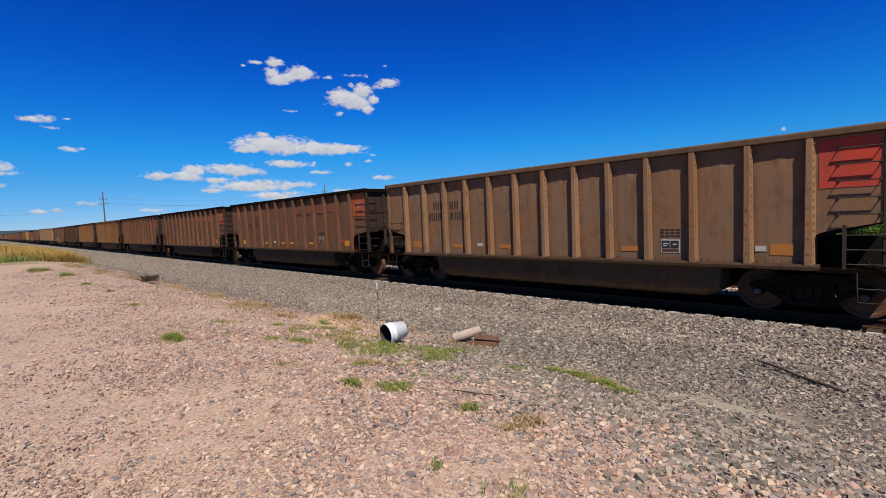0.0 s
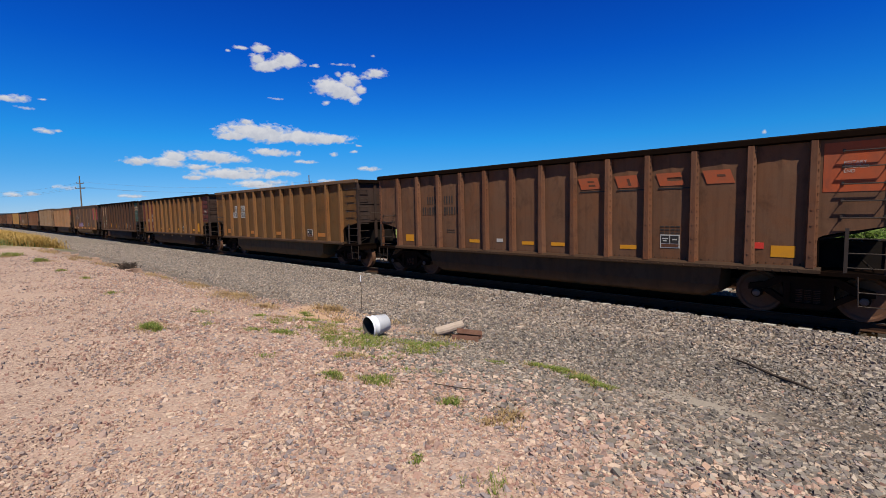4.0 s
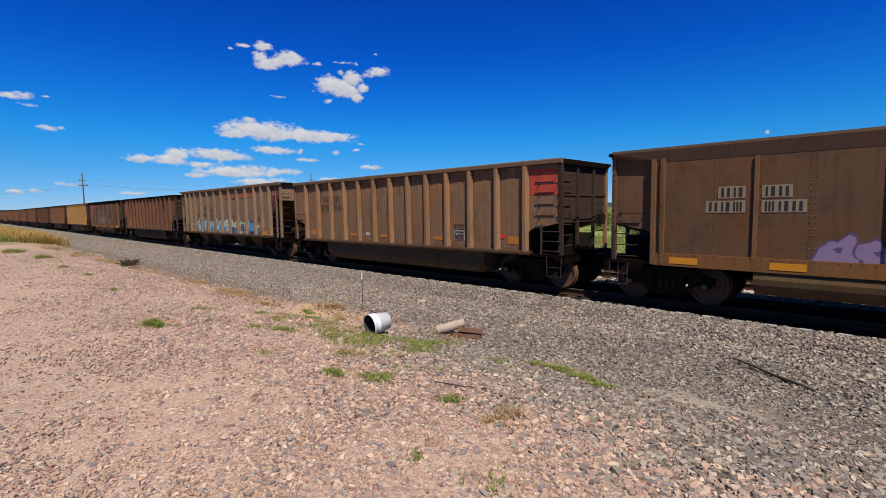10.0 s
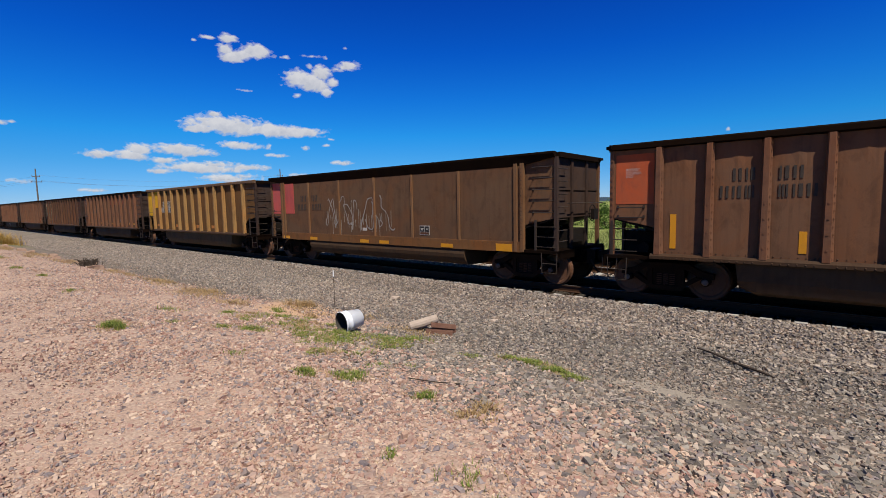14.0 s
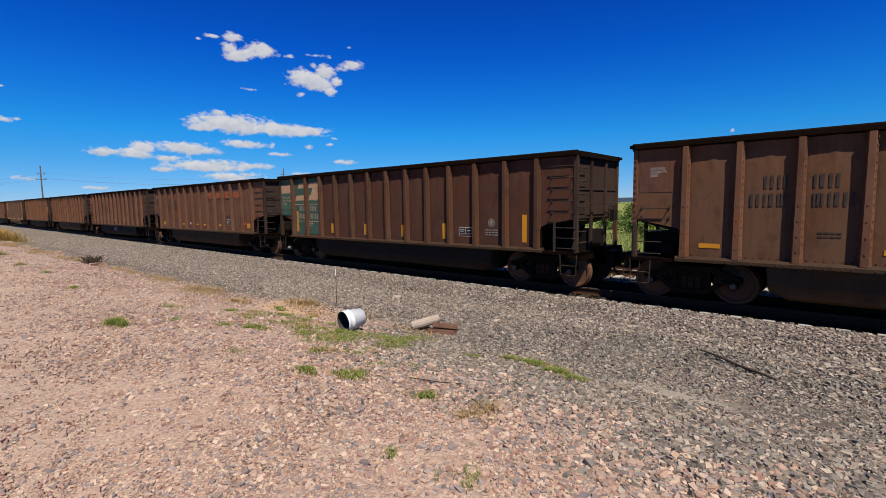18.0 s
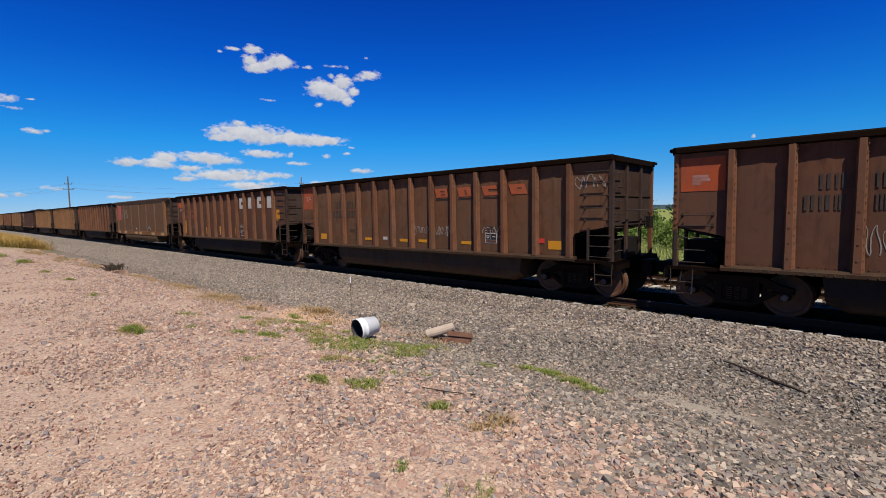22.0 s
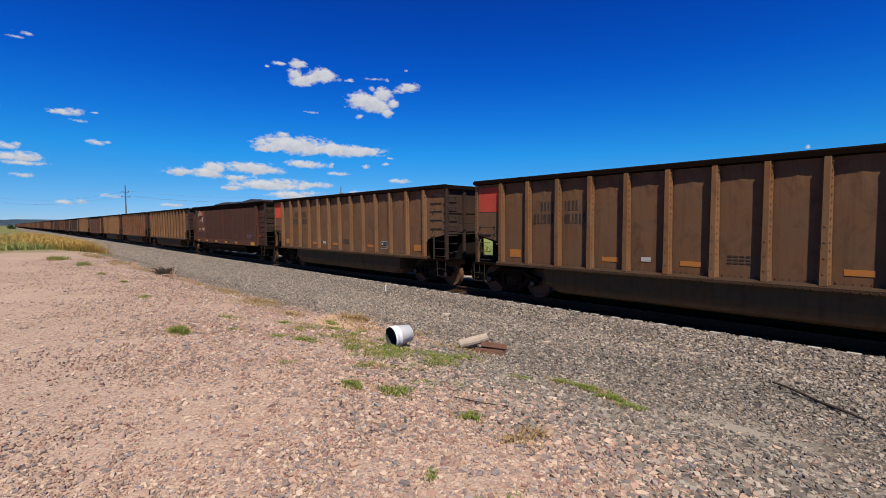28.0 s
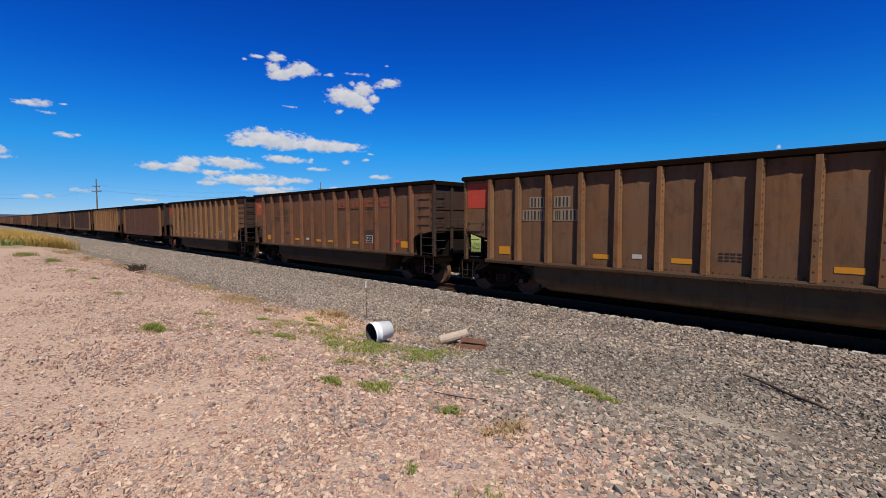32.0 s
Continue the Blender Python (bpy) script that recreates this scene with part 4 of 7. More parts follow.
def glyph_bar(car, y, z, w, h, mat, x=-1.42, slant=0.0, name="stencil_bar", notch=False, lift=0.006):
    def make():
        s = h * slant
        if not notch:
            return Shape().prism([(w / 2, -h / 2), (w / 2 - s, h / 2), (-w / 2 - s, h / 2), (-w / 2, -h / 2)], 0, -0.003, 0.003)
        q = Shape().prism([(w / 2, -h / 2), (w / 2 - s, h / 2), (-w / 2 - s, h / 2), (-w / 2 - s * 0.6, h * 0.14), (w * 0.12 - s * 0.6, h * 0.14), (w * 0.12 - s * 0.4, -h * 0.14), (-w / 2 - s * 0.4, -h * 0.14), (-w / 2, -h / 2)], 0, -0.003, 0.003)
        return q
    part(name, cached((name, round(w, 3), round(h, 3), slant, notch), make, MAT[mat]), car, (x - lift, y, z))


def twin_bar(car, y, z, h, mat, x, kind):
    """One character as two or three upright bars."""
    def make():
        s = Shape()
        for d, w in (((-0.056, 0.026), (0.056, 0.026)), ((-0.062, 0.018), (0.0, 0.018), (0.062, 0.018)), ((-0.05, 0.034), (0.058, 0.02)))[kind]:
            s.box((-0.003, d - w, -0.5 * h), (0.003, d + w, 0.5 * h))
        return s
    part("stencil_bar", cached(("twin_bar", h, kind), make, MAT[mat]), car, (x - 0.009, y, z))


def marks(car, y, z, mat, x=-1.42, h=0.26, boxes=False, lines=((2, 2), (3, 3)), panel="white"):
    """Two lines of lettering as plain blocks, split by the post between them."""
    for row, (a, c) in enumerate(lines):
        zz = z - row * (h + 0.11)
        for side, n in ((1, a), (-1, c)):
            if boxes:
                decal(car, "stencil_panel", y + side * (0.17 + 0.12 * n), zz, 0.245 * n + 0.03, h + 0.06, panel, x)
            for k in range(n):
                twin_bar(car, y + side * (0.17 + 0.12 + 0.235 * k), zz, h, mat, x, (k + n + row) % 3)


def logo(car, mat, y=-1.49, z=3.02, h=0.3, w=0.55, step=1.02, slant=-0.35):
    """Four slanting blocks, each cut by a bar or two."""
    for k in range(4):
        glyph_bar(car, y - k * step, z, w, h, mat, -1.42, slant, "logo_shape", k == 2)
        for dz, ww in (((0.16, 0.34), (-0.18, 0.34)), ((-0.05, 0.12),), (), ((0.08, 0.3),))[k]:
            glyph_bar(car, y - k * step - 0.02 - dz * h * slant, z + dz * h, ww * w, 0.16 * h if k != 1 else 0.6 * h, "umber", -1.42, slant, "logo_gap", False, 0.0095)
        if k < 3:
            decal(car, "logo_line", y - k * step - 0.08, z - 0.72 * h, 0.8, 0.03, "blackbox")


def ring_logo(car, y, z, r, mat, ring=""):
    """A ring of short strokes round a cross, all plain shapes."""
    def band():
        s = Shape()
        n = 22
        for a in range(n):
            p = []
            for q in (a, a + 0.68):
                c, d = math.cos(6.28319 * q / n), math.sin(6.28319 * q / n)
                p += [(0, r * c, r * d), (0, 0.76 * r * c, 0.76 * r * d)]
            s.add(p, [(0, 2, 3, 1)])
        return s

    def cross():
        s = Shape().box((-0.002, -0.12 * r, -0.64 * r), (0.002, 0.12 * r, 0.64 * r))
        s.box((-0.002, 0.16 * r, -0.12 * r), (0.002, 0.64 * r, 0.12 * r)).box((-0.002, -0.64 * r, -0.12 * r), (0.002, -0.16 * r, 0.12 * r))
        for a, c in ((0.36, 0.36), (-0.36, 0.36), (0.36, -0.36), (-0.36, -0.36)):
            s.box((-0.002, (a - 0.14) * r, (c - 0.14) * r), (0.002, (a + 0.14) * r, (c + 0.14) * r))
        return s
    e = part("ring_emblem", cached(("ring_emblem", r), band, MAT[ring or mat]), car, (-1.428, y, z))
    part("emblem_cross", cached(("emblem_cross", r), cross, MAT[mat]), e)


def scribble(car, y, z, w, h, mats, seed, x=-1.42, strokes=9, thick=0.03, name="graffiti"):
    """Looping spray strokes as flat ribbons, each laid a hair over the last."""
    g = np.random.default_rng(seed)
    lift = 0.0
    for m in mats:
        s = Shape()
        for k in range(strokes):
            cy = w / 2 - w * (k + 0.5) / strokes
            ph, p2, rr = g.uniform(0, 6.28), g.uniform(0, 6.28), g.uniform(0.6, 1.0)
            f1, f2, turns = g.choice([0.5, 1.0, 1.0, 1.5]), g.choice([1.0, 1.5, 2.0, 2.5]), g.uniform(0.55, 1.0)
            line = []
            for q in range(23):
                a = turns * 6.28 * q / 22
                line.append(Vector((cy + 0.7 * w / strokes * rr * math.cos(f1 * a + ph) + 0.08 * w / strokes * math.sin(5 * a), 0.5 * h * rr * math.sin(f2 * a + p2) + 0.05 * h * math.sin(4 * a + ph))))
            pts = []
            for q, p in enumerate(line):
                d = (line[min(q + 1, 22)] - line[max(q - 1, 0)])
                d = d.normalized() if d.length > 1e-5 else Vector((1, 0))
                nw = 0.6 * thick * (0.5 + 0.6 * abs(math.sin(ph + 0.3 * q)))
                lift += 0.00006
                pts += [(-lift, p.x - d.y * nw, p.y + d.x * nw), (-lift, p.x + d.y * nw, p.y - d.x * nw)]
            s.add(pts, [(2 * q, 2 * q + 1, 2 * q + 3, 2 * q + 2) for q in range(22)])
        part(name, s.mesh(name, MAT[m]), car, (x - 0.006, y, z))


def bubble_word(car, y, z, w, h, n, fill, line, seed, x=-1.42):
    """Fat overlapping balloon letters with an outline and a hole here and there."""
    g = np.random.default_rng(seed)
    for k in range(n):
        cy = y + w / 2 - w * (k + 0.5) / n + g.uniform(-0.02, 0.02)
        cz, hh, ww = z + g.uniform(-0.05, 0.05) * h, h * g.uniform(0.85, 1.1), 1.25 * w / n
        lift = 0.003 + 0.0012 * k
        bubble(car, cy, cz, ww * 1.1, hh * 1.08, line, seed + k, x, lift)
        bubble(car, cy, cz, ww * 0.98, hh * 0.96, fill, seed + k, x, lift + 0.0004)
        bubble(car, cy + g.uniform(-0.03, 0.03), cz + 0.14 * hh, ww * 0.2, hh * 0.16, line, seed + k + 40, x, lift + 0.0008)


def bubble(car, y, z, w, h, mat, seed, x=-1.42, lift=0.004, name="spray_shape"):
    """A filled, wobbly spray shape."""
    g = np.random.default_rng(seed)
    ph = g.uniform(0, 6.28, 3)
    n = 26
    pts = [(0, 0, 0)]
    for k in range(n):
        a = 6.28319 * k / n
        r = 1 + 0.22 * math.sin(3 * a + ph[0]) + 0.15 * math.sin(5 * a + ph[1]) + 0.08 * math.sin(8 * a + ph[2])
        pts.append((0, 0.46 * w * r * math.cos(a), max(-h / 2, 0.46 * h * r * math.sin(a))))
    s = Shape().add(pts, [(0, 1 + k, 1 + (k + 1) % n) for k in range(n)])
    part(name, s.mesh(name, MAT[mat]), car, (x - lift, y, z))


TEXT_TURN = Matrix(((0, 0, -1, 0), (-1, 0, 0, 0), (0, 1, 0, 0), (0, 0, 0, 1)))


def words(car, text, y, z, size, mat, x=-1.42):
    key = ("words", text, size, mat)
    if key not in CACHE:
        cu = bpy.data.curves.new("words", "FONT")
        cu.body, cu.size, cu.space_line = text, size, 0.95
        tmp = bpy.data.objects.new("words", cu)
        me = bpy.data.meshes.new_from_object(tmp)
        bpy.data.objects.remove(tmp)
        me.materials.clear()
        me.materials.append(MAT[mat])
        CACHE[key] = me
    ob = part("lettering", CACHE[key], car, (x - 0.012, y, z), "stencilled words")
    ob.rotation_euler = TEXT_TURN.to_euler()


def stencil_box(car, y, z, x=-1.42, w=0.44, h=0.32):
    f = decal(car, "stencil_frame", y, z, w, h, "white", x)
    for dy, dz, ww, hh, m in ((w * 0.24, h * 0.13, w * 0.43, h * 0.58, "blackbox"), (-w * 0.23, h * 0.13, w * 0.43, h * 0.58, "blackbox"), (0.0, -h * 0.32, w * 0.9, h * 0.24, "umber")):
        decal(f, "stencil_panel", dy, dz, ww, hh, m, 0.0, "", 0.003)
    for dy, dz, ww in ((w * 0.24, h * 0.2, w * 0.3), (w * 0.26, h * 0.04, w * 0.2), (-w * 0.25, h * 0.14, w * 0.22)):
        decal(f, "stencil_bar", dy, dz, ww, h * 0.09, "white", 0.0, "", 0.0055)


def small_print(car, y, z, mat="black", x=-1.42, n=3, w=0.5):
    for k in range(n):
        for j in range(4):
            glyph_bar(car, y + w * (0.36 - 0.24 * j), z - 0.075 * k, w * 0.18, 0.03, mat, x, 0.0, "stencil_bar")


def running_gear(car, full):
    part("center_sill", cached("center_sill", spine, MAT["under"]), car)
    for q in (0, math.pi):
        part("coupler", cached("coupler", coupler, MAT["iron"]), car, (0, 0, 0), "dark steel knuckle coupler", q)
        if full:
            part("air_hose", cached("air_hose", hose, MAT["rubber"]), car, (0, 0, 0), "black rubber brake hose", q)
            part("uncoupling_lever", cached("uncoupling_lever", cut_lever, MAT["grab"]), car, (0, 0, 0), "", q)
    for y in (-6.12, 6.12):
        add_truck(car, y, full)


def ladders(car, x, mat, low=False):
    """Grab irons, end ladders, steps and the bars round the end pocket."""
    grab = cached("grab_iron", rung, MAT[mat])
    zs = (2.1, 2.42, 2.74, 3.06, 3.36) if not low else (1.2, 1.5, 1.8, 2.1, 2.42, 2.74, 3.06)
    for z in zs:
        part("grab_iron", grab, car, (x, -6.93, z))
    for z in (1.98, 2.22):
        part("grab_iron", grab, car, (x, 6.85, z))
    er = cached("end_rung", end_rung, MAT[mat])
    for z in (1.3, 1.6, 1.9, 2.25, 2.6, 2.95, 3.3):
        part("end_rung", er, car, (-1.16, -7.3, z), "", math.pi)
    part("end_handrail", cached("end_handrail", lambda: Shape().tube([(-0.9, -7.4, 2.35), (-0.9, -7.52, 2.35), (1.3, -7.52, 2.35), (1.3, -7.4, 2.35)], 0.013, 6), MAT[mat]), car)
    part("brake_wheel", cached("brake_wheel", brake_wheel, MAT["iron"]), car, (0.45, -7.56, 2.05), "dark iron hand brake wheel", 0)
    for y in (-7.15, 7.15):
        part("step_stirrup", cached("step_stirrup", stirrup, MAT["grab"]), car, (-1.5, y, 0))
    if not low:
        part("pocket_ladder", cached("pocket_ladder", gate, MAT["grab"]), car, (-1.47, -6.72, 0))
        part("pocket_ladder", cached("pocket_ladder", gate, MAT["grab"]), car, (-1.47, 7.3, 0))


def ribbed_car(body, post, rim, heap, seed, full=True, label="", tub_mat="under"):
    car = thing("coal_gondola", (TRACK_X, 0, RAIL_Z), label, "freight car", "cars of the coal train")
    for q in (0, math.pi):
        part("side_sheet", cached("side_sheet", side_sheet, MAT[body]), car, (0, 0, 0), "", q)
        part("top_chord", cached("top_chord", chord, MAT[rim]), car, (0, 0, 0), "", q)
        part("side_sill", cached("side_sill", sill, MAT["sill"]), car, (0, 0, 0), "", q)
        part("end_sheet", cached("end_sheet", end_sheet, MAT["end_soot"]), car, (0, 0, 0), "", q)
        part("end_chord", cached("end_chord", end_chord, MAT["rim_dark"]), car, (0, 0, 0), "", q)
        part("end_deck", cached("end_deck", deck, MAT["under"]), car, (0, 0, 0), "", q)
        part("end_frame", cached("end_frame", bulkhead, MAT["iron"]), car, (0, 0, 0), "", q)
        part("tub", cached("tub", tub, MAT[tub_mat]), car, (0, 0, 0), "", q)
        if full:
            part("brake_gear", cached("brake_gear", gear, MAT["iron"]), car, (0, 0, 0), "dark brake cylinder and rods", q)
            for x in (-0.5, 0.5):
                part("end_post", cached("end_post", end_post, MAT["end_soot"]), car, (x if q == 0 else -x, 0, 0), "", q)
        for y in POSTS:
            part("side_post", cached("side_post", hat_post, MAT[post]), car, (-1.42 if q == 0 else 1.42, y, 0), "", q)
    cp = cached("corner_post", corner_post, MAT[post])
    part("corner_post", cp, car)
    part("corner_post", cp, car, (0, 0, 0), "", math.pi)
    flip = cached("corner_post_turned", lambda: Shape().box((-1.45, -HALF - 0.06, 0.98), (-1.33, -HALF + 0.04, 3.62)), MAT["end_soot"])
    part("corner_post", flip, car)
    part("coal_load", coal_heap(heap, seed).mesh("coal_load", MAT["coal"]), car, (0, 0, 0), "heaped black coal")
    running_gear(car, full)
    if full:
        ladders(car, -1.42, "grab")
        part("sill_bolts", cached("sill_bolts", sill_bolts, MAT["sill"]), car)["kind"] = "stuff"
    return car


def band_sheet():
    return Shape().box((-1.50, -6.1, 1.0), (-1.47, 6.1, 3.5))


def flare():
    s = Shape()
    for y0, y1, a0, a1 in ((-HALF, -6.1, 3.62, 3.42), (-6.1, 6.1, 3.42, 3.42), (6.1, HALF, 3.42, 3.62)):
        s.add([(-1.505, y0, a0), (-1.505, y1, a1), (-SIDE, y1, 3.7), (-SIDE, y0, 3.7), (-1.40, y0, a0), (-1.40, y1, a1), (-1.40, y1, TOP), (-1.40, y0, TOP), (-SIDE, y1, TOP), (-SIDE, y0, TOP)],
              [(0, 1, 2, 3), (3, 2, 8, 9), (9, 8, 6, 7), (4, 7, 6, 5), (0, 4, 5, 1), (0, 3, 9, 7, 4), (1, 5, 6, 8, 2)])
    return s


def low_band():
    return Shape().box((-1.545, -6.32, 0.96), (-1.47, 6.32, 1.26))


def thin_rib():
    s = Shape().box((-0.045, -0.04, 1.26), (0, 0.04, 3.42))
    return s


def twin_post():
    s = Shape().box((-0.09, -0.16, 0.98), (0.04, -0.06, 3.5)).box((-0.09, 0.05, 0.98), (0.04, 0.15, 3.5)).box((-0.03, -0.06, 0.98), (0.04, 0.05, 3.5))
    for k in range(22):
        s.box((-0.1, -0.125, 1.05 + 0.11 * k), (-0.09, -0.095, 1.08 + 0.11 * k))
    return s


def rivet_rows(seed_rows=((5.0, 1), (3.2, 2), (1.0, 1), (-0.9, 2), (-3.0, 2), (-5.2, 2))):
    s = Shape()

    def dot(y, z, x=-1.5):
        s.add([(x, y - 0.015, z - 0.015), (x, y + 0.015, z - 0.015), (x, y + 0.015, z + 0.015), (x, y - 0.015, z + 0.015), (x - 0.012, y, z)], [(0, 1, 4), (1, 2, 4), (2, 3, 4), (3, 0, 4)])
    for y, n in seed_rows:
        for j in range(n):
            for k in range(16):
                dot(y + 0.09 * j, 1.36 + 0.13 * k)
    for y in (4.2, 2.12, 0.0, -1.94, -4.0):
        for k in range(13):
            for d in (-0.075, 0.075):
                dot(y + d, 1.34 + 0.16 * k)
    for k in range(70):
        dot(-6.0 + 0.174 * k, 3.46, -1.502)
        dot(-6.2 + 0.18 * k, 1.22, -1.545)
    return s


def round_tub():
    prof = [(-1.47, 0.97), (-1.515, 0.9), (-1.53, 0.8), (-1.51, 0.68), (-1.45, 0.57), (-1.35, 0.48), (-1.2, 0.43), (-0.25, 0.41), (-0.25, 0.97)]
    return Shape().prism(prof, 1, -4.2, 4.2)


def smooth_car(body, rim, band, tubm, heap, seed, full=True, label="", low=False):
    car = thing("coal_gondola", (TRACK_X, 0, RAIL_Z), label, "freight car", "cars of the coal train")
    for q in (0, math.pi):
        part("side_sheet", cached("plain_side_sheet", band_sheet, MAT[body]), car, (0, 0, 0), "", q)
        part("end_panel", cached("plain_end_panel", lambda: side_sheet(1.40), MAT[body]), car, (0, 0, 0), "", q)
        part("top_chord", cached("flared_chord", flare, MAT[rim]), car, (0, 0, 0), "", q)
        part("side_sill", cached("wide_sill", low_band, MAT[band]), car, (0, 0, 0), "", q)
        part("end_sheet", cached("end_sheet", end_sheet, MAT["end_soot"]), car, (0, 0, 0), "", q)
        part("end_chord", cached("end_chord", end_chord, MAT["rim_dark"]), car, (0, 0, 0), "", q)
        part("end_deck", cached("end_deck", deck, MAT["under"]), car, (0, 0, 0), "", q)
        part("end_frame", cached("end_frame", bulkhead, MAT["iron"]), car, (0, 0, 0), "", q)
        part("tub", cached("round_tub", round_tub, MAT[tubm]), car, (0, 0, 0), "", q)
        for y in (4.2, 2.12, 0.0, -1.94, -4.0) if not low else (4.07, 1.9, -0.06, -1.98, -4.0):
            part("side_rib", cached("side_rib", thin_rib, MAT["post_tan" if body == "grey" else body]), car, (-1.5 if q == 0 else 1.5, y if q == 0 else -y, 0), "", q)
        for y in (6.2, -6.2):
            part("bolster_post", cached("bolster_post", twin_post, MAT["post_tan" if not low else body]), car, (-1.47 if q == 0 else 1.47, y, 0), "", q)
        if full:
            part("brake_gear", cached("brake_gear", gear, MAT["iron"]), car, (0, 0, 0), "dark brake cylinder and rods", q)
            for x in (-0.5, 0.5):
                part("end_post", cached("end_post", end_post, MAT["end_soot"]), car, (x if q == 0 else -x, 0, 0), "", q)
    if full:
        r = part("rivets", cached("rivets", rivet_rows, MAT[body]), car)
        r["kind"] = "stuff"
    cp = cached("corner_post", corner_post, MAT[body])
    part("corner_post", cp, car)
    part("corner_post", cp, car, (0, 0, 0), "", math.pi)
    part("corner_post", cached("corner_post_turned", lambda: Shape().box((-1.45, -HALF - 0.06, 0.98), (-1.33, -HALF + 0.04, 3.62)), MAT["end_soot"]), car)
    part("coal_load", coal_heap(heap, seed).mesh("coal_load", MAT["coal"]), car, (0, 0, 0), "heaped black coal")
    running_gear(car, full)
    if full:
        ladders(car, -1.40, "grab", low)
        if low:
            for a, e in ((-HALF, -6.2), (6.2, HALF)):
                part("pocket_plate", cached(("pocket_plate", a), lambda a=a, e=e: Shape().box((-1.41, a, 1.0), (-1.39, e, 2.0)), MAT[body]), car)
    return car


def hopper_side():
    return Shape().prism([(-6.36, 0.98), (6.36, 0.98), (6.36, 2.25), (HALF, 3.42), (HALF, 3.77), (-HALF, 3.77), (-HALF, 3.42), (-6.36, 2.25)], 0, -1.42, -1.39)


def slope_sheet():
    s = Shape().prism([(6.3, 2.12), (6.36, 2.3), (7.32, 3.48), (7.32, 3.26)], 0, -1.47, -1.40)
    return s.prism([(5.3, 1.1), (7.3, 3.36), (7.3, 3.48), (5.2, 1.15)], 0, -1.39, 1.39)


def seam_bolts():
    s = Shape()
    for k in range(54):
        y = -6.1 + 0.23 * k
        s.add([(-1.42, y - 0.018, 2.782), (-1.42, y + 0.018, 2.782), (-1.42, y + 0.018, 2.818), (-1.42, y - 0.018, 2.818), (-1.434, y, 2.8)], [(0, 1, 4), (1, 2, 4), (2, 3, 4), (3, 0, 4)])
    for k in range(9):
        for q in (-1, 1):
            y, z = q * (5.55 + 0.09 * k), 1.35 + 0.105 * k
            s.add([(-1.42, y - 0.018, z - 0.018), (-1.42, y + 0.018, z - 0.018), (-1.42, y + 0.018, z + 0.018), (-1.42, y - 0.018, z + 0.018), (-1.434, y, z)], [(0, 1, 4), (1, 2, 4), (2, 3, 4), (3, 0, 4)])
    return s


def bay():
    s = Shape()
    s.add([(-1.3, -0.8, 1.0), (1.3, -0.8, 1.0), (1.3, 0.8, 1.0), (-1.3, 0.8, 1.0), (-1.0, -0.25, 0.35), (1.0, -0.25, 0.35), (1.0, 0.25, 0.35), (-1.0, 0.25, 0.35)],
          [(0, 3, 2, 1), (4, 5, 6, 7), (0, 1, 5, 4), (1, 2, 6, 5), (2, 3, 7, 6), (3, 0, 4, 7)])
    return s.box((-1.08, -0.32, 0.3), (1.08, 0.32, 0.36)).tube([(-1.2, 0.3, 0.5), (1.2, 0.3, 0.5)], 0.05, 8)


def hopper_car(seed):
    car = thing("open_hopper_car", (TRACK_X, 0, RAIL_Z), "tan ribbed hopper car loaded with coal, blue graffiti along its side", "freight car", "cars of the coal train")
    for q in (0, math.pi):
        part("side_sheet", cached("hopper_side", hopper_side, MAT["hopper"]), car, (0, 0, 0), "", q)
        part("top_chord", cached("hopper_chord", lambda: chord(0.14), MAT["rim_tan"]), car, (0, 0, 0), "", q)
        part("side_sill", cached("side_sill", sill, MAT["sill"]), car, (0, 0, 0), "", q)
        part("slope_sheet", cached("slope_sheet", slope_sheet, MAT["umber"]), car, (0, 0, 0), "", q)
        part("end_panel", cached("hopper_end", lambda: Shape().box((-1.4, 7.27, 2.95), (1.4, 7.31, 3.76)), MAT["hopper"]), car, (0, 0, 0), "", q)
        part("end_chord", cached("end_chord", end_chord, MAT["rim_dark"]), car, (0, 0, 0.14), "", q)
        part("end_deck", cached("end_deck", deck, MAT["under"]), car, (0, 0, 0), "", q)
        part("brake_gear", cached("brake_gear", gear, MAT["iron"]), car, (0, 0, 0), "dark brake cylinder and rods", q)
        for y in (6.36, 5.52, 4.66, 3.54, 2.4, 1.24, 0.09, -1.06, -2.2, -3.36, -4.48, -5.35, -6.24):
            part("side_post", cached("hopper_post", lambda: hat_post(3.75), MAT["post_hopper"]), car, (-1.42 if q == 0 else 1.42, y, 0), "", q)
        part("inner_post", cached("inner_post", lambda: Shape().box((-1.45, -6.92, 0.98), (-1.37, -6.84, 3.76)), MAT["hopper"]), car, (0, 0, 0), "", q)
    cp = cached("corner_post", corner_post, MAT["post_hopper"])
    part("corner_post", cp, car)
    part("corner_post", cp, car, (0, 0, 0), "", math.pi)
    part("corner_post", cached("corner_post_turned", lambda: Shape().box((-1.45, -HALF - 0.06, 0.98), (-1.33, -HALF + 0.04, 3.62)), MAT["post_hopper"]), car)
    for y in (-4.0, -1.75, 1.75, 4.0):
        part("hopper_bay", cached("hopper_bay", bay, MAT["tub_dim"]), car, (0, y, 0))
    part("coal_load", coal_heap(0.25, seed).mesh("coal_load", MAT["coal"]), car, (0, 0, 0.14), "heaped black coal")
    b = part("seam_bolts", cached("seam_bolts", seam_bolts, MAT["hopper"]), car)
    b["kind"] = "stuff"
    running_gear(car, True)
    ladders(car, -1.42, "grab", True)
    return car


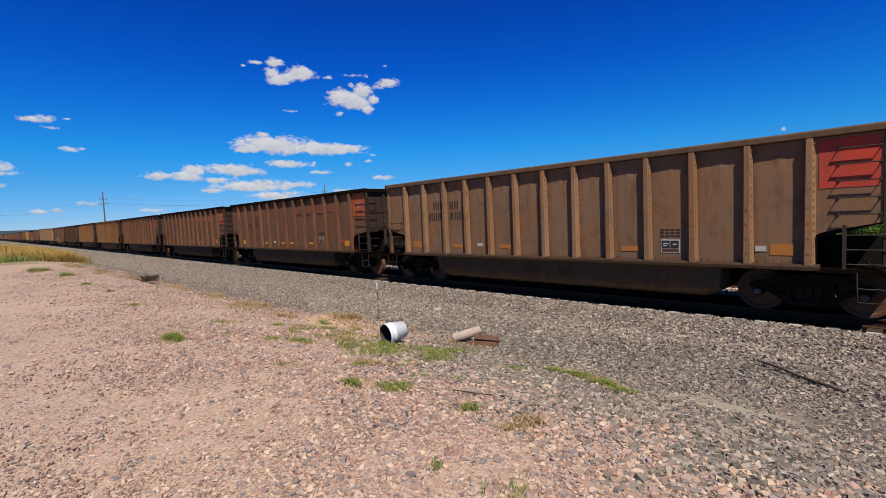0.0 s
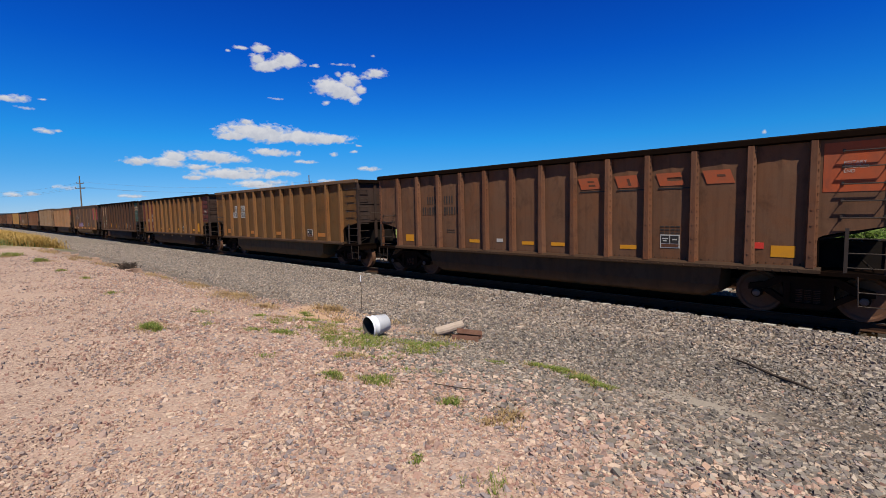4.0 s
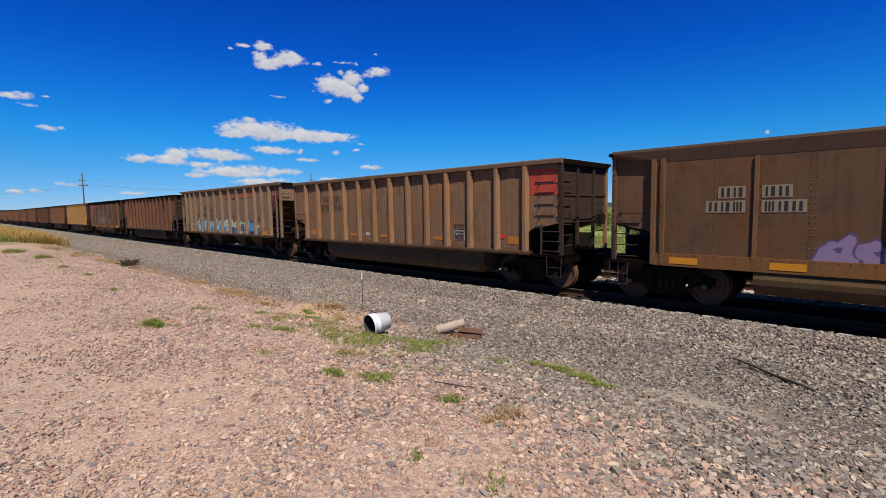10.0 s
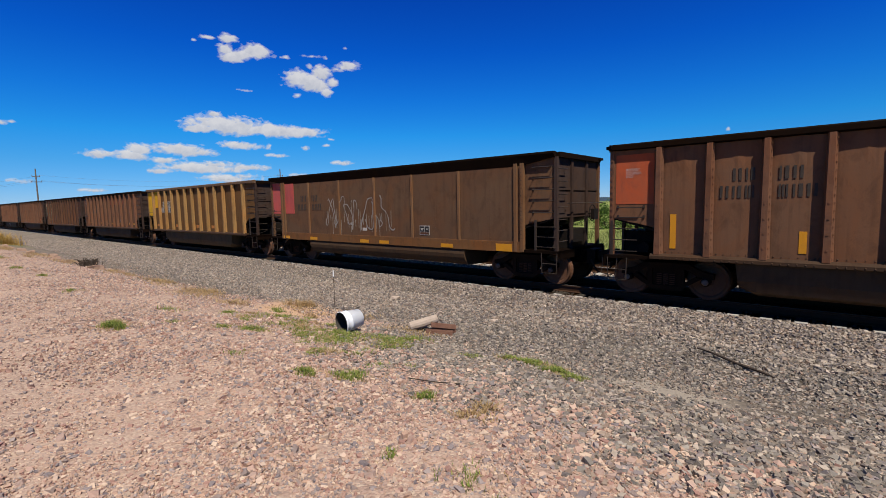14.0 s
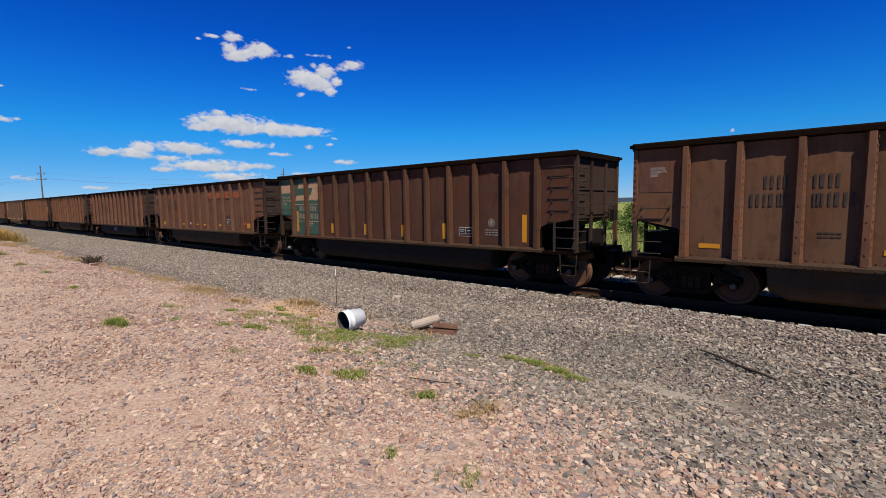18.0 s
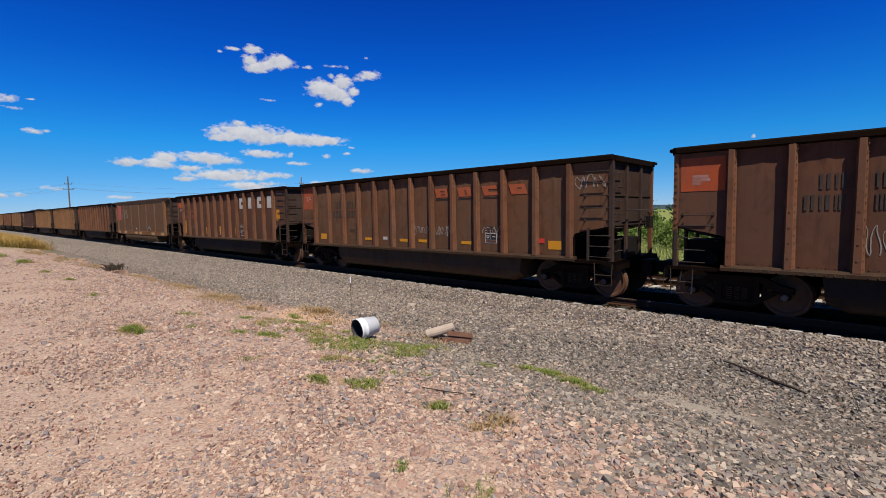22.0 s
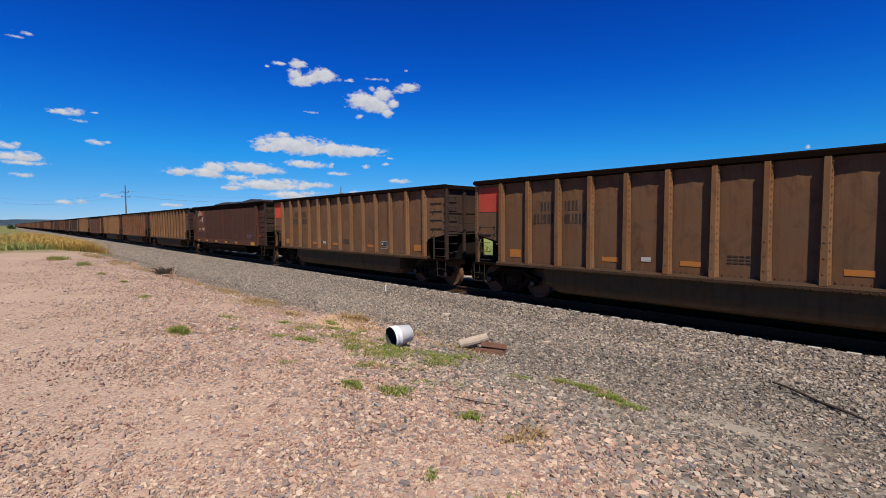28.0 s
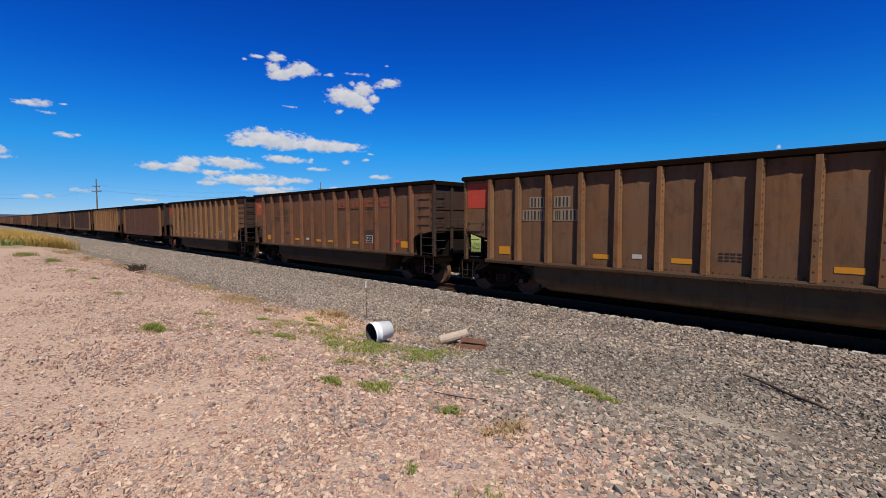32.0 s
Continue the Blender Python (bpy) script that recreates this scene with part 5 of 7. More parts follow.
def reflectors(car, mat, ys, z=1.375, w=0.46, h=0.12, x=-1.42, big=(), red=None, tag=None):
    for y in ys:
        decal(car, "reflector", y, z, w, h, mat, x)
    for y in big:
        decal(car, "reflector", y, z + 0.03, 0.42, 0.24, mat, x)
    if red is not None:
        decal(car, "red_tag", red, z + 0.14, 0.17, 0.13, "lamp_red", x)
    if tag is not None:
        decal(car, "white_tag", tag, z + 0.05, 0.24, 0.11, "white", x)


def end_block(car, side, mat, z0=2.6, z1=3.54, x=-1.42, y0=6.32, y1=7.22):
    decal(car, "painted_panel", side * (y0 + y1) / 2, (z0 + z1) / 2, y1 - y0, z1 - z0, mat, x, "", 0.003)


STANDARD = dict(ys=(2.56, 0.5, -0.5, -2.5), big=(5.68, -5.72), red=-5.3, tag=1.53)


def make_train():
    out = {}

    def rib(i, body, post, rim="rim_dark", heap=0.3, label="", tub_mat="under"):
        out[i] = ribbed_car(body, post, rim, heap, 100 + i, i <= 27, label or "brown ribbed steel coal gondola, dusty and worn", tub_mat)
        return out[i]

    def orange_logo(i, mat="logo", body="brown", post="post_brown", end=-1, block="orange_red", ahead=0.0, **k):
        c = rib(i, body, post, label="brown ribbed coal gondola with faded orange emblem blocks", tub_mat="tub_dim", **k)
        logo(c, mat, -1.49 + ahead)
        marks(c, 4.1, 2.75, "black")
        if ahead:
            reflectors(c, "marker_yellow", (5.68, 2.6, 0.5, -0.5, -2.6, -4.7, -5.6), w=0.42, h=0.1, red=-5.95, tag=-4.65)
        else:
            reflectors(c, "marker_yellow", w=0.42, h=0.1, **STANDARD)
        stencil_box(c, -3.5 + ahead, 1.55)
        small_print(c, -3.5 + ahead, 1.9)
        small_print(c, 3.6, 1.72, n=2, w=0.4)
        end_block(c, end, block)
        words(c, "ROTARY\nCOUPLER\nEND", -6.62 if end < 0 else 6.98, 3.12, 0.085, "white")
        return c

    rib(-1, "tan", "post_tan")
    c = rib(0, "tan_pale", "post_pale", "rim_tan", 0.2, "tan ribbed coal gondola with a red block at one end", "tub_olive")
    end_block(c, -1, "red", 2.62, 3.56)
    marks(c, 4.1, 2.8, "black")
    reflectors(c, "marker_old", (3.58, 1.5, -2.5), big=(5.68, -5.72), tag=2.55)
    stencil_box(c, -3.5, 1.45)
    small_print(c, -3.5, 1.85)
    decal(c, "white_tag", -5.35, 1.42, 0.2, 0.12, "white")
    orange_logo(1, "logo_dull")
    orange_logo(2)
    orange_logo(3)
    c = rib(4, "ochre", "post_ochre", "rim_tan", 0.2, "ochre ribbed coal gondola with white stencil panels", "tub_olive")
    marks(c, 4.1, 2.72, "blackbox", boxes=True)
    reflectors(c, "marker_old", (2.5, -0.5, -4.5), w=0.6, h=0.16, big=(5.68,))
    stencil_box(c, -3.5, 1.45)
    c = rib(5, "ochre", "post_ochre", "rim_dark", 0.2, "ochre coal gondola with maroon ends and a round emblem", "tub_dim")
    for y, w in ((5.68, 0.86), (4.62, 0.86)):
        decal(c, "painted_panel", y, 2.35, w, 2.4, "maroon", -1.42, "", 0.002)
    end_block(c, 1, "maroon", 1.95, 3.58, -1.42, 6.25, 7.28)
    end_block(c, -1, "maroon", 1.95, 3.58, -1.42, 6.25, 7.28)
    marks(c, 5.15, 2.4, "chalk", h=0.24)
    small_print(c, 4.65, 1.6, "chalk")
    words(c, "ROTARY\nCOUPLER\nEND", -6.55, 2.6, 0.115, "white")
    ring_logo(c, -4.57, 2.85, 0.34, "black")
    reflectors(c, "marker_yellow", (2.55, 0.52, -1.48, -4.5), w=0.42)
    decal(c, "reflector", -5.4, 1.55, 0.26, 0.55, "marker_yellow")
    stencil_box(c, -2.5, 1.45)
    reflectors(c, "marker", (2.1, 0.1, -1.9, -3.8), 0.9, 0.3, 0.1, -1.43)
    c = rib(6, "plum", "post_plum", "rim_dark", 0.35, "dark brown coal gondola with faded green ends", "dusky")
    for y in (5.68, 4.62):
        decal(c, "painted_panel", y, 2.35, 0.86, 2.4, "green", -1.42, "", 0.002)
        decal(c, "emblem_shape", y, 2.98, 0.84, 0.92, "cream", -1.42)
        glyph_bar(c, y - 0.1, 3.1, 0.4, 0.2, "green", -1.42, 0.3, "emblem_gap", False, 0.0105)
        glyph_bar(c, y - 0.1, 2.78, 0.4, 0.2, "green" if y < 5 else "cream", -1.42, 0.3, "emblem_gap", False, 0.0105)
        decal(c, "emblem_line", y, 2.46, 0.84, 0.03, "cream", -1.42)
        decal(c, "worn_patch", y + 0.2, 1.5, 0.36, 0.5, "patch", -1.42, "", 0.005)
    end_block(c, -1, "green", 1.95, 3.58, -1.42, 6.25, 7.28)
    decal(c, "white_tag", 6.6, 2.05, 0.2, 0.12, "white")
    decal(c, "emblem_shape", -6.75, 3.1, 0.95, 0.34, "cream", -1.42, "", 0.006)
    words(c, "ROTARY\nCOUPLER\nEND", -6.42, 2.72, 0.13, "chalk")
    marks(c, 5.15, 2.3, "cream", h=0.22)
    for y, h in ((5.95, 0.5), (2.9, 0.42), (0.93, 0.44), (-0.72, 0.46), (-3.1, 0.5), (-5.9, 0.95)):
        decal(c, "reflector", y, 1.3 + h / 2, 0.13, h, "marker")
    decal(c, "worn_patch", 4.05, 0.66, 0.85, 0.5, "band_tan", -1.432, "bare tan patch")
    stencil_box(c, -3.5, 1.5, -1.42, 0.55, 0.3)
    ring_logo(c, -3.48, 1.82, 0.14, "chalk")
    small_print(c, -4.5, 1.6, "cream")
    decal(c, "white_tag", -0.3, 1.42, 0.24, 0.1, "chalk")
    c = smooth_car("grey", "rim_tan", "band_tan", "tub_olive", 0.15, 107, True, "smooth-sided brown coal gondola with red end and lilac graffiti")
    out[7] = c
    decal(c, "painted_panel", -5.65, 2.75, 0.8, 1.3, "pink_red", -1.5)
    end_block(c, -1, "pink_red", 2.1, 3.5, -1.40, 6.36, 7.24)
    marks(c, 4.25, 2.66, "blackbox", -1.5, 0.2, True, panel="patch")
    bubble_word(c, 2.0, 1.38, 2.2, 0.72, 4, "g_lilac", "g_violet", 71, -1.5)
    stencil_box(c, -2.5, 1.55, -1.5)
    decal(c, "white_tag", 0.68, 1.43, 0.24, 0.12, "white", -1.5)
    for y in (5.6, 3.6, 1.1, -0.6, -3.0, -5.6):
        decal(c, "reflector", y, 1.1, 0.62, 0.15, "marker", -1.545)
    c = rib(8, "tan_pale", "post_pale", "rim_tan", 0.25, "tan ribbed coal gondola with a red end block", "tub_olive")
    end_block(c, -1, "red", 2.75, 3.5)
    marks(c, 4.1, 2.9, "black")
    reflectors(c, "marker_old", (2.5, 0.5, -2.5), big=(5.68, -5.72), red=-5.3, tag=1.55)
    stencil_box(c, -3.5, 1.5)
    small_print(c, -3.5, 1.85)
    c = hopper_car(109)
    out[9] = c
    for s in (-1, 1):
        part("painted_panel", cached(("painted_panel", s), lambda s=s: Shape().prism([(s * 6.38, 2.36), (s * HALF, 3.48), (s * HALF, 3.73), (s * 6.38, 3.73)], 0, -0.003, 0.003), MAT["maroon"]), c, (-1.424, 0, 0))
    words(c, "ROTARY\nCOUPLER\nEND", -6.5, 3.4, 0.085, "white")
    words(c, "ROTARY\nCOUPLER\nEND", 6.98, 3.4, 0.085, "white")
    logo(c, "logo", -0.62, 3.36, 0.27, 0.72, 1.11, -0.3)
    marks(c, 3.44, 2.64, "black", h=0.3)
    ring_logo(c, 1.9, 2.5, 0.16, "black")
    g = np.random.default_rng(90)
    bubble_word(c, 2.6, 1.5, 4.7, 0.92, 9, "g_ice", "g_dark", 900, -1.42)
    for k in range(7):
        bubble(c, 4.4 - 0.62 * k, 1.28 + g.uniform(-0.1, 0.12), 0.3, 0.42, ("g_sky", "g_blue", "g_mint")[k % 3], 320 + k, -1.436, 0.0005 * k)
    bubble_word(c, -2.3, 1.62, 4.7, 0.56, 6, "g_mint", "g_pale", 940, -1.42)
    for k in range(11):
        bubble(c, 0.0 - 0.46 * k, 1.26 + g.uniform(-0.06, 0.1), 0.6, g.uniform(0.3, 0.55), ("g_blue", "g_ice", "g_blue", "g_dusk")[k % 4], 360 + k, -1.432, 0.0006 * k)
    scribble(c, 2.6, 1.5, 4.6, 0.95, ["g_blue", "g_dark"], 91, -1.442, 11, 0.016)
    scribble(c, -2.2, 1.36, 4.6, 0.6, ["g_dusk"], 92, -1.437, 9, 0.02)
    decal(c, "spray_block", -3.99, 1.53, 0.72, 0.46, "g_sky", -1.475)
    for k in range(4):
        for q in range(5):
            glyph_bar(c, -3.72 - 0.13 * q, 1.68 - 0.1 * k, 0.1, 0.025, "chalk", -1.477, 0.0, "stencil_bar")
    decal(c, "painted_panel", -4.0, 1.85, 0.82, 0.14, "g_dusk", -1.432)
    decal(c, "white_tag", -5.05, 1.62, 0.36, 0.3, "patch", -1.43)
    decal(c, "white_tag", -5.05, 1.34, 0.44, 0.09, "white", -1.43)
    for k in range(3):
        decal(c, "stencil_bar", -4.92, 2.06 - 0.09 * k, 0.5 - 0.1 * (k % 2), 0.035, "black", -1.42)
    scribble(c, 1.8, 2.18, 0.5, 0.28, ["g_dark"], 95, -1.42, 4, 0.014)
    scribble(c, -1.65, 2.1, 0.7, 0.24, ["g_dark"], 96, -1.42, 4, 0.012)
    stencil_box(c, -2.85, 1.55, -1.475)
    reflectors(c, "marker", (2.95, 0.4, -0.45, -2.85), w=0.4, z=1.22, x=-1.45, big=(5.4, -5.6), red=-5.5)
    decal(c, "reflector", 5.35, 1.15, 0.3, 0.24, "marker", -1.43)
    decal(c, "white_tag", 5.3, 1.6, 0.2, 0.14, "white", -1.43)
    c = rib(10, "brown", "post_brown", "rim_dark", 0.3, "grey-brown ribbed coal gondola with black round emblem", "tub_dim")
    end_block(c, 1, "orange_red", 2.3, 3.5)
    words(c, "ROTARY\nCOUPLER\nEND", 6.98, 3.1, 0.085, "white")
    marks(c, 4.1, 2.9, "black")
    ring_logo(c, -4.57, 2.95, 0.38, "blackbox")
    for y, h in ((5.88, 0.8), (3.45, 0.45), (1.5, 0.42), (-0.85, 0.45), (-3.88, 0.45), (-5.95, 0.85)):
        decal(c, "reflector", y, 1.25 + h / 2, 0.13, h, "marker_yellow")
    stencil_box(c, -2.4, 1.45)
    decal(c, "white_tag", 0.9, 1.42, 0.24, 0.12, "chalk")
    c = smooth_car("grey", "rim_dark", "band_tan", "tub_dim", 0.2, 111, True, "smooth-sided brown coal gondola with red blocks and pale graffiti")
    out[11] = c
    decal(c, "painted_panel", 5.7, 2.82, 0.72, 1.42, "pink_red", -1.5)
    end_block(c, 1, "pink_red", 2.1, 3.5, -1.40, 6.36, 7.24)
    marks(c, 4.2, 2.75, "black", -1.5)
    scribble(c, 1.0, 2.1, 3.9, 1.35, ["g_pale"], 111, -1.5, 7, 0.034)
    g = np.random.default_rng(112)
    for k in range(26):
        h = g.uniform(0.25, 0.8)
        decal(c, "paint_drip", 2.9 - 0.15 * k + g.uniform(-0.05, 0.05), 2.0 - h / 2 + g.uniform(-0.2, 0.3), 0.014, h, "chalk", -1.5, "", 0.003)
    stencil_box(c, -2.5, 1.52, -1.5)
    decal(c, "white_tag", 0.6, 1.5, 0.24, 0.11, "white", -1.5)
    for y in (6.0, 3.9, 0.6, -0.5, -3.5):
        decal(c, "reflector", y, 1.05, 0.5, 0.12, "marker_yellow", -1.545)
    decal(c, "reflector", -5.7, 1.08, 0.55, 0.22, "marker_yellow", -1.545)
    c = rib(12, "ochre", "post_gold", "rim_tan", 0.2, "tan ribbed coal gondola with bright yellow end panels", "tub_olive")
    decal(c, "painted_panel", 5.68, 3.05, 0.84, 1.05, "yellow", -1.42, "", 0.002)
    end_block(c, 1, "yellow", 2.0, 3.58, -1.42, 6.32, 7.26)
    marks(c, 4.1, 2.75, "blackbox", boxes=True)
    reflectors(c, "marker_old", (5.68, 2.5, -0.5, -2.5), w=0.5, h=0.16)
    small_print(c, 3.0, 1.7)
    orange_logo(13, "logo_dull", "brown", "post_brown", 1, heap=0.2, block="cocoa", ahead=1.0)
    c = rib(14, "russet", "post_umber", "rim_dark", 0.35, "dark red-brown coal gondola with faded green end panels", "dusky")
    for y in (5.68, 4.62):
        decal(c, "painted_panel", y, 2.35, 0.86, 2.4, "green", -1.42, "", 0.002)
        decal(c, "emblem_line", y, 2.46, 0.84, 0.025, "cream", -1.42)
        decal(c, "emblem_line", y, 1.72, 0.84, 0.02, "cream", -1.42)
    # the bars of the worn emblem run over both panels and end in two round lobes
    for y, z, w, h in ((5.56, 3.27, 0.6, 0.22), (5.66, 2.74, 0.84, 0.22), (4.82, 3.27, 0.46, 0.22), (4.86, 2.74, 0.4, 0.22), (4.66, 2.99, 0.42, 0.3)):
        glyph_bar(c, y, z, w, h, "cream", -1.42, 0.45, "emblem_shape", False, 0.006)
    for y, z, w, h in ((4.5, 3.22, 0.5, 0.34), (4.58, 2.82, 0.6, 0.42)):
        part("emblem_shape", Shape().prism([(0.5 * w * math.cos(q), 0.5 * h * math.sin(q)) for q in np.linspace(0, 6.283, 21)[:-1]], 0, -0.003, 0.003).mesh("emblem_shape", MAT["cream"]), c, (-1.428, y, z))
    end_block(c, 1, "green", 1.95, 3.58, -1.42, 6.25, 7.28)
    decal(c, "emblem_shape", 6.75, 3.15, 0.9, 0.36, "cream", -1.42, "", 0.006)
    words(c, "ROTARY\nCOUPLER\nEND", 7.1, 2.72, 0.15, "cream")
    marks(c, 5.15, 2.27, "patch", h=0.22)
    small_print(c, 5.0, 1.7, "cream")
    for y, h in ((5.95, 0.9), (3.4, 0.4), (1.3, 0.42), (-0.75, 0.42), (-2.7, 0.5), (-5.75, 0.8)):
        decal(c, "reflector", y, 1.25 + h / 2, 0.15, h, "marker_yellow")
    stencil_box(c, -3.6, 1.5, -1.42, 0.55, 0.3)
    ring_logo(c, -4.6, 1.8, 0.13, "chalk")
    small_print(c, -4.6, 1.58, "chalk")
    orange_logo(15, "logo", "cocoa", "post_cocoa", 1, block="umber")
    c = rib(16, "umber", "post_brown", "rim_dark", 0.3, "dark brown ribbed coal gondola with round emblem and chalk tags", "dusky")
    end_block(c, 1, "orange_red", 2.75, 3.5)
    words(c, "ROTARY\nCOUPLER\nEND", 6.98, 3.05, 0.085, "white")
    marks(c, 4.1, 2.85, "black", h=0.3)
    ring_logo(c, -4.57, 2.75, 0.36, "black")
    for y, s in ((4.1, 160), (3.0, 161), (2.0, 162)):
        scribble(c, y - 0.45, 1.75, 0.7, 0.75, ["g_pale"], s, -1.42, 3, 0.016)
    scribble(c, 0.3, 0.72, 1.0, 0.34, ["white"], 163, -1.435, 5, 0.02)
    decal(c, "reflector", -5.85, 1.75, 0.16, 0.75, "logo")
    stencil_box(c, -2.45, 1.5)
    decal(c, "white_tag", 0.5, 1.42, 0.26, 0.12, "white")
    orange_logo(17, "logo", "brown", "post_brown", 1)
    c = out[17]
    for y, s in ((-0.5, 170), (-1.5, 171), (-3.5, 172)):
        scribble(c, y, 1.75, 0.75, 0.34, ["g_pale"], s, -1.42, 4, 0.017)
    scribble(c, -6.75, 3.1, 0.85, 0.4, ["g_pale"], 173, -1.42, 5, 0.017)
    c = rib(18, "umber", "post_brown", "rim_dark", 0.2, "brown ribbed coal gondola with four white emblem blocks", "dusky")
    for k in range(4):
        glyph_bar(c, -2.52 - 1.06 * k, 3.05, 0.52, 0.6, "white", -1.42, 0.0, "logo_shape", k % 2 == 0)
    end_block(c, 1, "orange_red", 2.95, 3.35)
    words(c, "ROTARY\nCOUPLER\nEND", 6.98, 2.85, 0.085, "white")
    marks(c, 5.15, 2.7, "logo_dull", h=0.24)
    small_print(c, 4.7, 1.75, "chalk", n=2, w=0.4)
    for y, h in ((6.0, 0.9), (2.5, 0.46), (0.5, 0.5), (-1.65, 0.48), (-6.5, 0.55)):
        decal(c, "reflector", y, 1.25 + h / 2 + (0.85 if y < -6 else 0), 0.13 if y > -6 else 0.3, h, "marker")
    stencil_box(c, -2.5, 1.42)
    small_print(c, -2.4, 1.85, "chalk")
    decal(c, "white_tag", -6.7, 3.42, 0.6, 0.05, "chalk")
    c = smooth_car("grey", "rim_tan", "band_tan", "tub_olive", 0.15, 119, True, "smooth-sided grey-brown coal gondola with pinkish red end blocks")
    out[19] = c
    decal(c, "painted_panel", 5.7, 2.82, 0.8, 1.36, "pink_red", -1.5)
    end_block(c, 1, "pink_red", 2.1, 3.5, -1.40, 6.36, 7.24)
    marks(c, 4.2, 2.85, "blackbox", -1.5, boxes=True, panel="patch")
    stencil_box(c, -2.5, 1.52, -1.5)
    decal(c, "white_tag", 0.9, 1.45, 0.28, 0.12, "white", -1.5)
    for y in (6.0, 4.0, 0.9, -0.3, -3.5, -5.7):
        part("worn_patch", cached("worn_patch", lambda: Shape().prism([(0.44, -0.06), (0.46, 0.05), (0.36, 0.12), (-0.3, 0.13), (-0.43, 0.08), (-0.46, -0.04), (-0.34, -0.12), (0.33, -0.13)], 0, -0.002, 0.002), MAT["patch"]), c, (-1.547, y, 1.1))
        decal(c, "reflector", y - 0.05, 1.1, 0.5, 0.13, "marker", -1.545)
    for i, body, post, mat in ((20, "umber", "post_brown", "black"), (21, "tan", "post_tan", "black"), (22, "tan", "post_tan", "black"), (24, "tan", "post_tan", "black"), (26, "tan", "post_tan", "black")):
        c = rib(i, body, post, "rim_dark", 0.15 + 0.05 * (i % 3), "brown ribbed coal gondola with red end block" if i != 20 else "", "tub_olive" if i != 20 else "dusky")
        end_block(c, 1, "red" if i != 22 else "signal_red", 2.72, 3.52)
        marks(c, 4.1, 2.85, mat, boxes=i == 24, panel="patch")
        reflectors(c, "marker_old" if i != 24 else "marker", (2.5, 0.5, -2.5), big=(5.68, -5.72), tag=1.55, red=-5.35 if i == 24 else None)
        stencil_box(c, -3.5, 1.45)
        small_print(c, -0.5, 1.6)
    c = smooth_car("russet", "rim_dark", "umber", "under", 0.62, 123, True, "dark brown smooth-sided coal gondola heaped with coal, worn orange emblem", True)
    out[23] = c
    end_block(c, 1, "maroon", 2.75, 3.2, -1.40, 6.36, 7.24)
    decal(c, "emblem_ground", 5.15, 2.6, 1.75, 1.75, "umber", -1.5, "dull red-brown panel", 0.002)
    for y, z, w, h, m, k in ((5.32, 2.98, 0.98, 1.02, "logo_dull", 11), (4.78, 2.98, 0.8, 0.9, "orange_red", 12), (5.3, 3.04, 0.62, 1.0, "cream", 13), (5.2, 2.9, 0.98, 0.34, "plum", 14), (4.78, 2.72, 0.34, 0.46, "white", 15), (5.66, 3.1, 0.2, 0.3, "white", 16), (5.02, 3.22, 0.2, 0.3, "white", 17), (5.55, 2.78, 0.3, 0.36, "plum", 18)):
        bubble(c, y, z, w, h, m, 600 + k, -1.5, 0.006 + 0.0012 * (k - 10), "emblem_shape")
    for k in range(4):
        decal(c, "emblem_line", 5.28, 2.62 + 0.24 * k, 0.42, 0.03, "logo_dull", -1.5, "", 0.02)
    marks(c, 5.25, 1.98, "chalk", -1.5, h=0.2, lines=((1, 0),))
    marks(c, 5.05, 1.98, "cream", -1.5, h=0.2, lines=((2, 3),))
    for y in (5.6, 3.55, 1.4, -0.7, -2.7):
        decal(c, "reflector", y, 1.1, 0.46, 0.11, "marker_yellow", -1.545)
    decal(c, "reflector", -5.6, 1.1, 0.6, 0.2, "marker_yellow", -1.545)
    decal(c, "red_tag", -6.5, 1.6, 0.2, 0.12, "lamp_red", -1.41)
    decal(c, "stencil_frame", -2.6, 1.5, 0.4, 0.3, "umber", -1.5)
    scribble(c, -5.0, 1.55, 0.9, 0.3, ["g_lilac"], 231, -1.5, 5, 0.014)
    orange_logo(25, "logo_dull", "brown", "post_brown", 1)
    # the rest of the train, seen from afar only
    g = random.Random(5)
    for i in range(27, 72):
        kind = g.random() if i not in (27, 33) else 0.95
        label = "brown coal gondola far down the train"
        if kind < 0.8:
            b = g.choice(["brown", "umber", "umber", "plum", "umber", "tan"])
            c = ribbed_car(b, "post_" + b, "rim_dark", 0.3, 100 + i, False, label)
            reflectors(c, "marker_old", (2.5, -2.5), big=(5.68,))
        else:
            c = smooth_car(g.choice(["plum", "umber"]), "rim_dark", "umber", "under", 0.3, 100 + i, False, label)
        out[i] = c
    return out


make_track(TRACK_X, RAIL_Z, True, "concrete", "railway track with rusty rails on concrete ties")
make_track(TRACK2_X, RAIL_Z - 0.03, False, "concrete", "second railway track on pinkish ballast behind the train")
TRAIN = make_train()


def motions():
    """The train rolls past; every wheelset turns with it."""
    for i, car in TRAIN.items():
        y = FIRST_Y + PITCH * i
        walk(car, [(t, pose(TRACK_X, y - gone(t), RAIL_Z)) for t, _ in SLACK])
    for w, dy in zip(WHEELS, (-0.89, 0.89)):
        walk(w, [(k / 30, pose(0, dy, 0.457, math.degrees(gone(k / 30) / 0.457) % 360)) for k in range(0, 961)])
    for k, ob in ROLLING:
        ob.rotation_mode = "QUATERNION"
        keys = ob.animation_data_create()
        keys.action = WHEELS[k].animation_data.action
        keys.action_slot = WHEELS[k].animation_data.action_slot


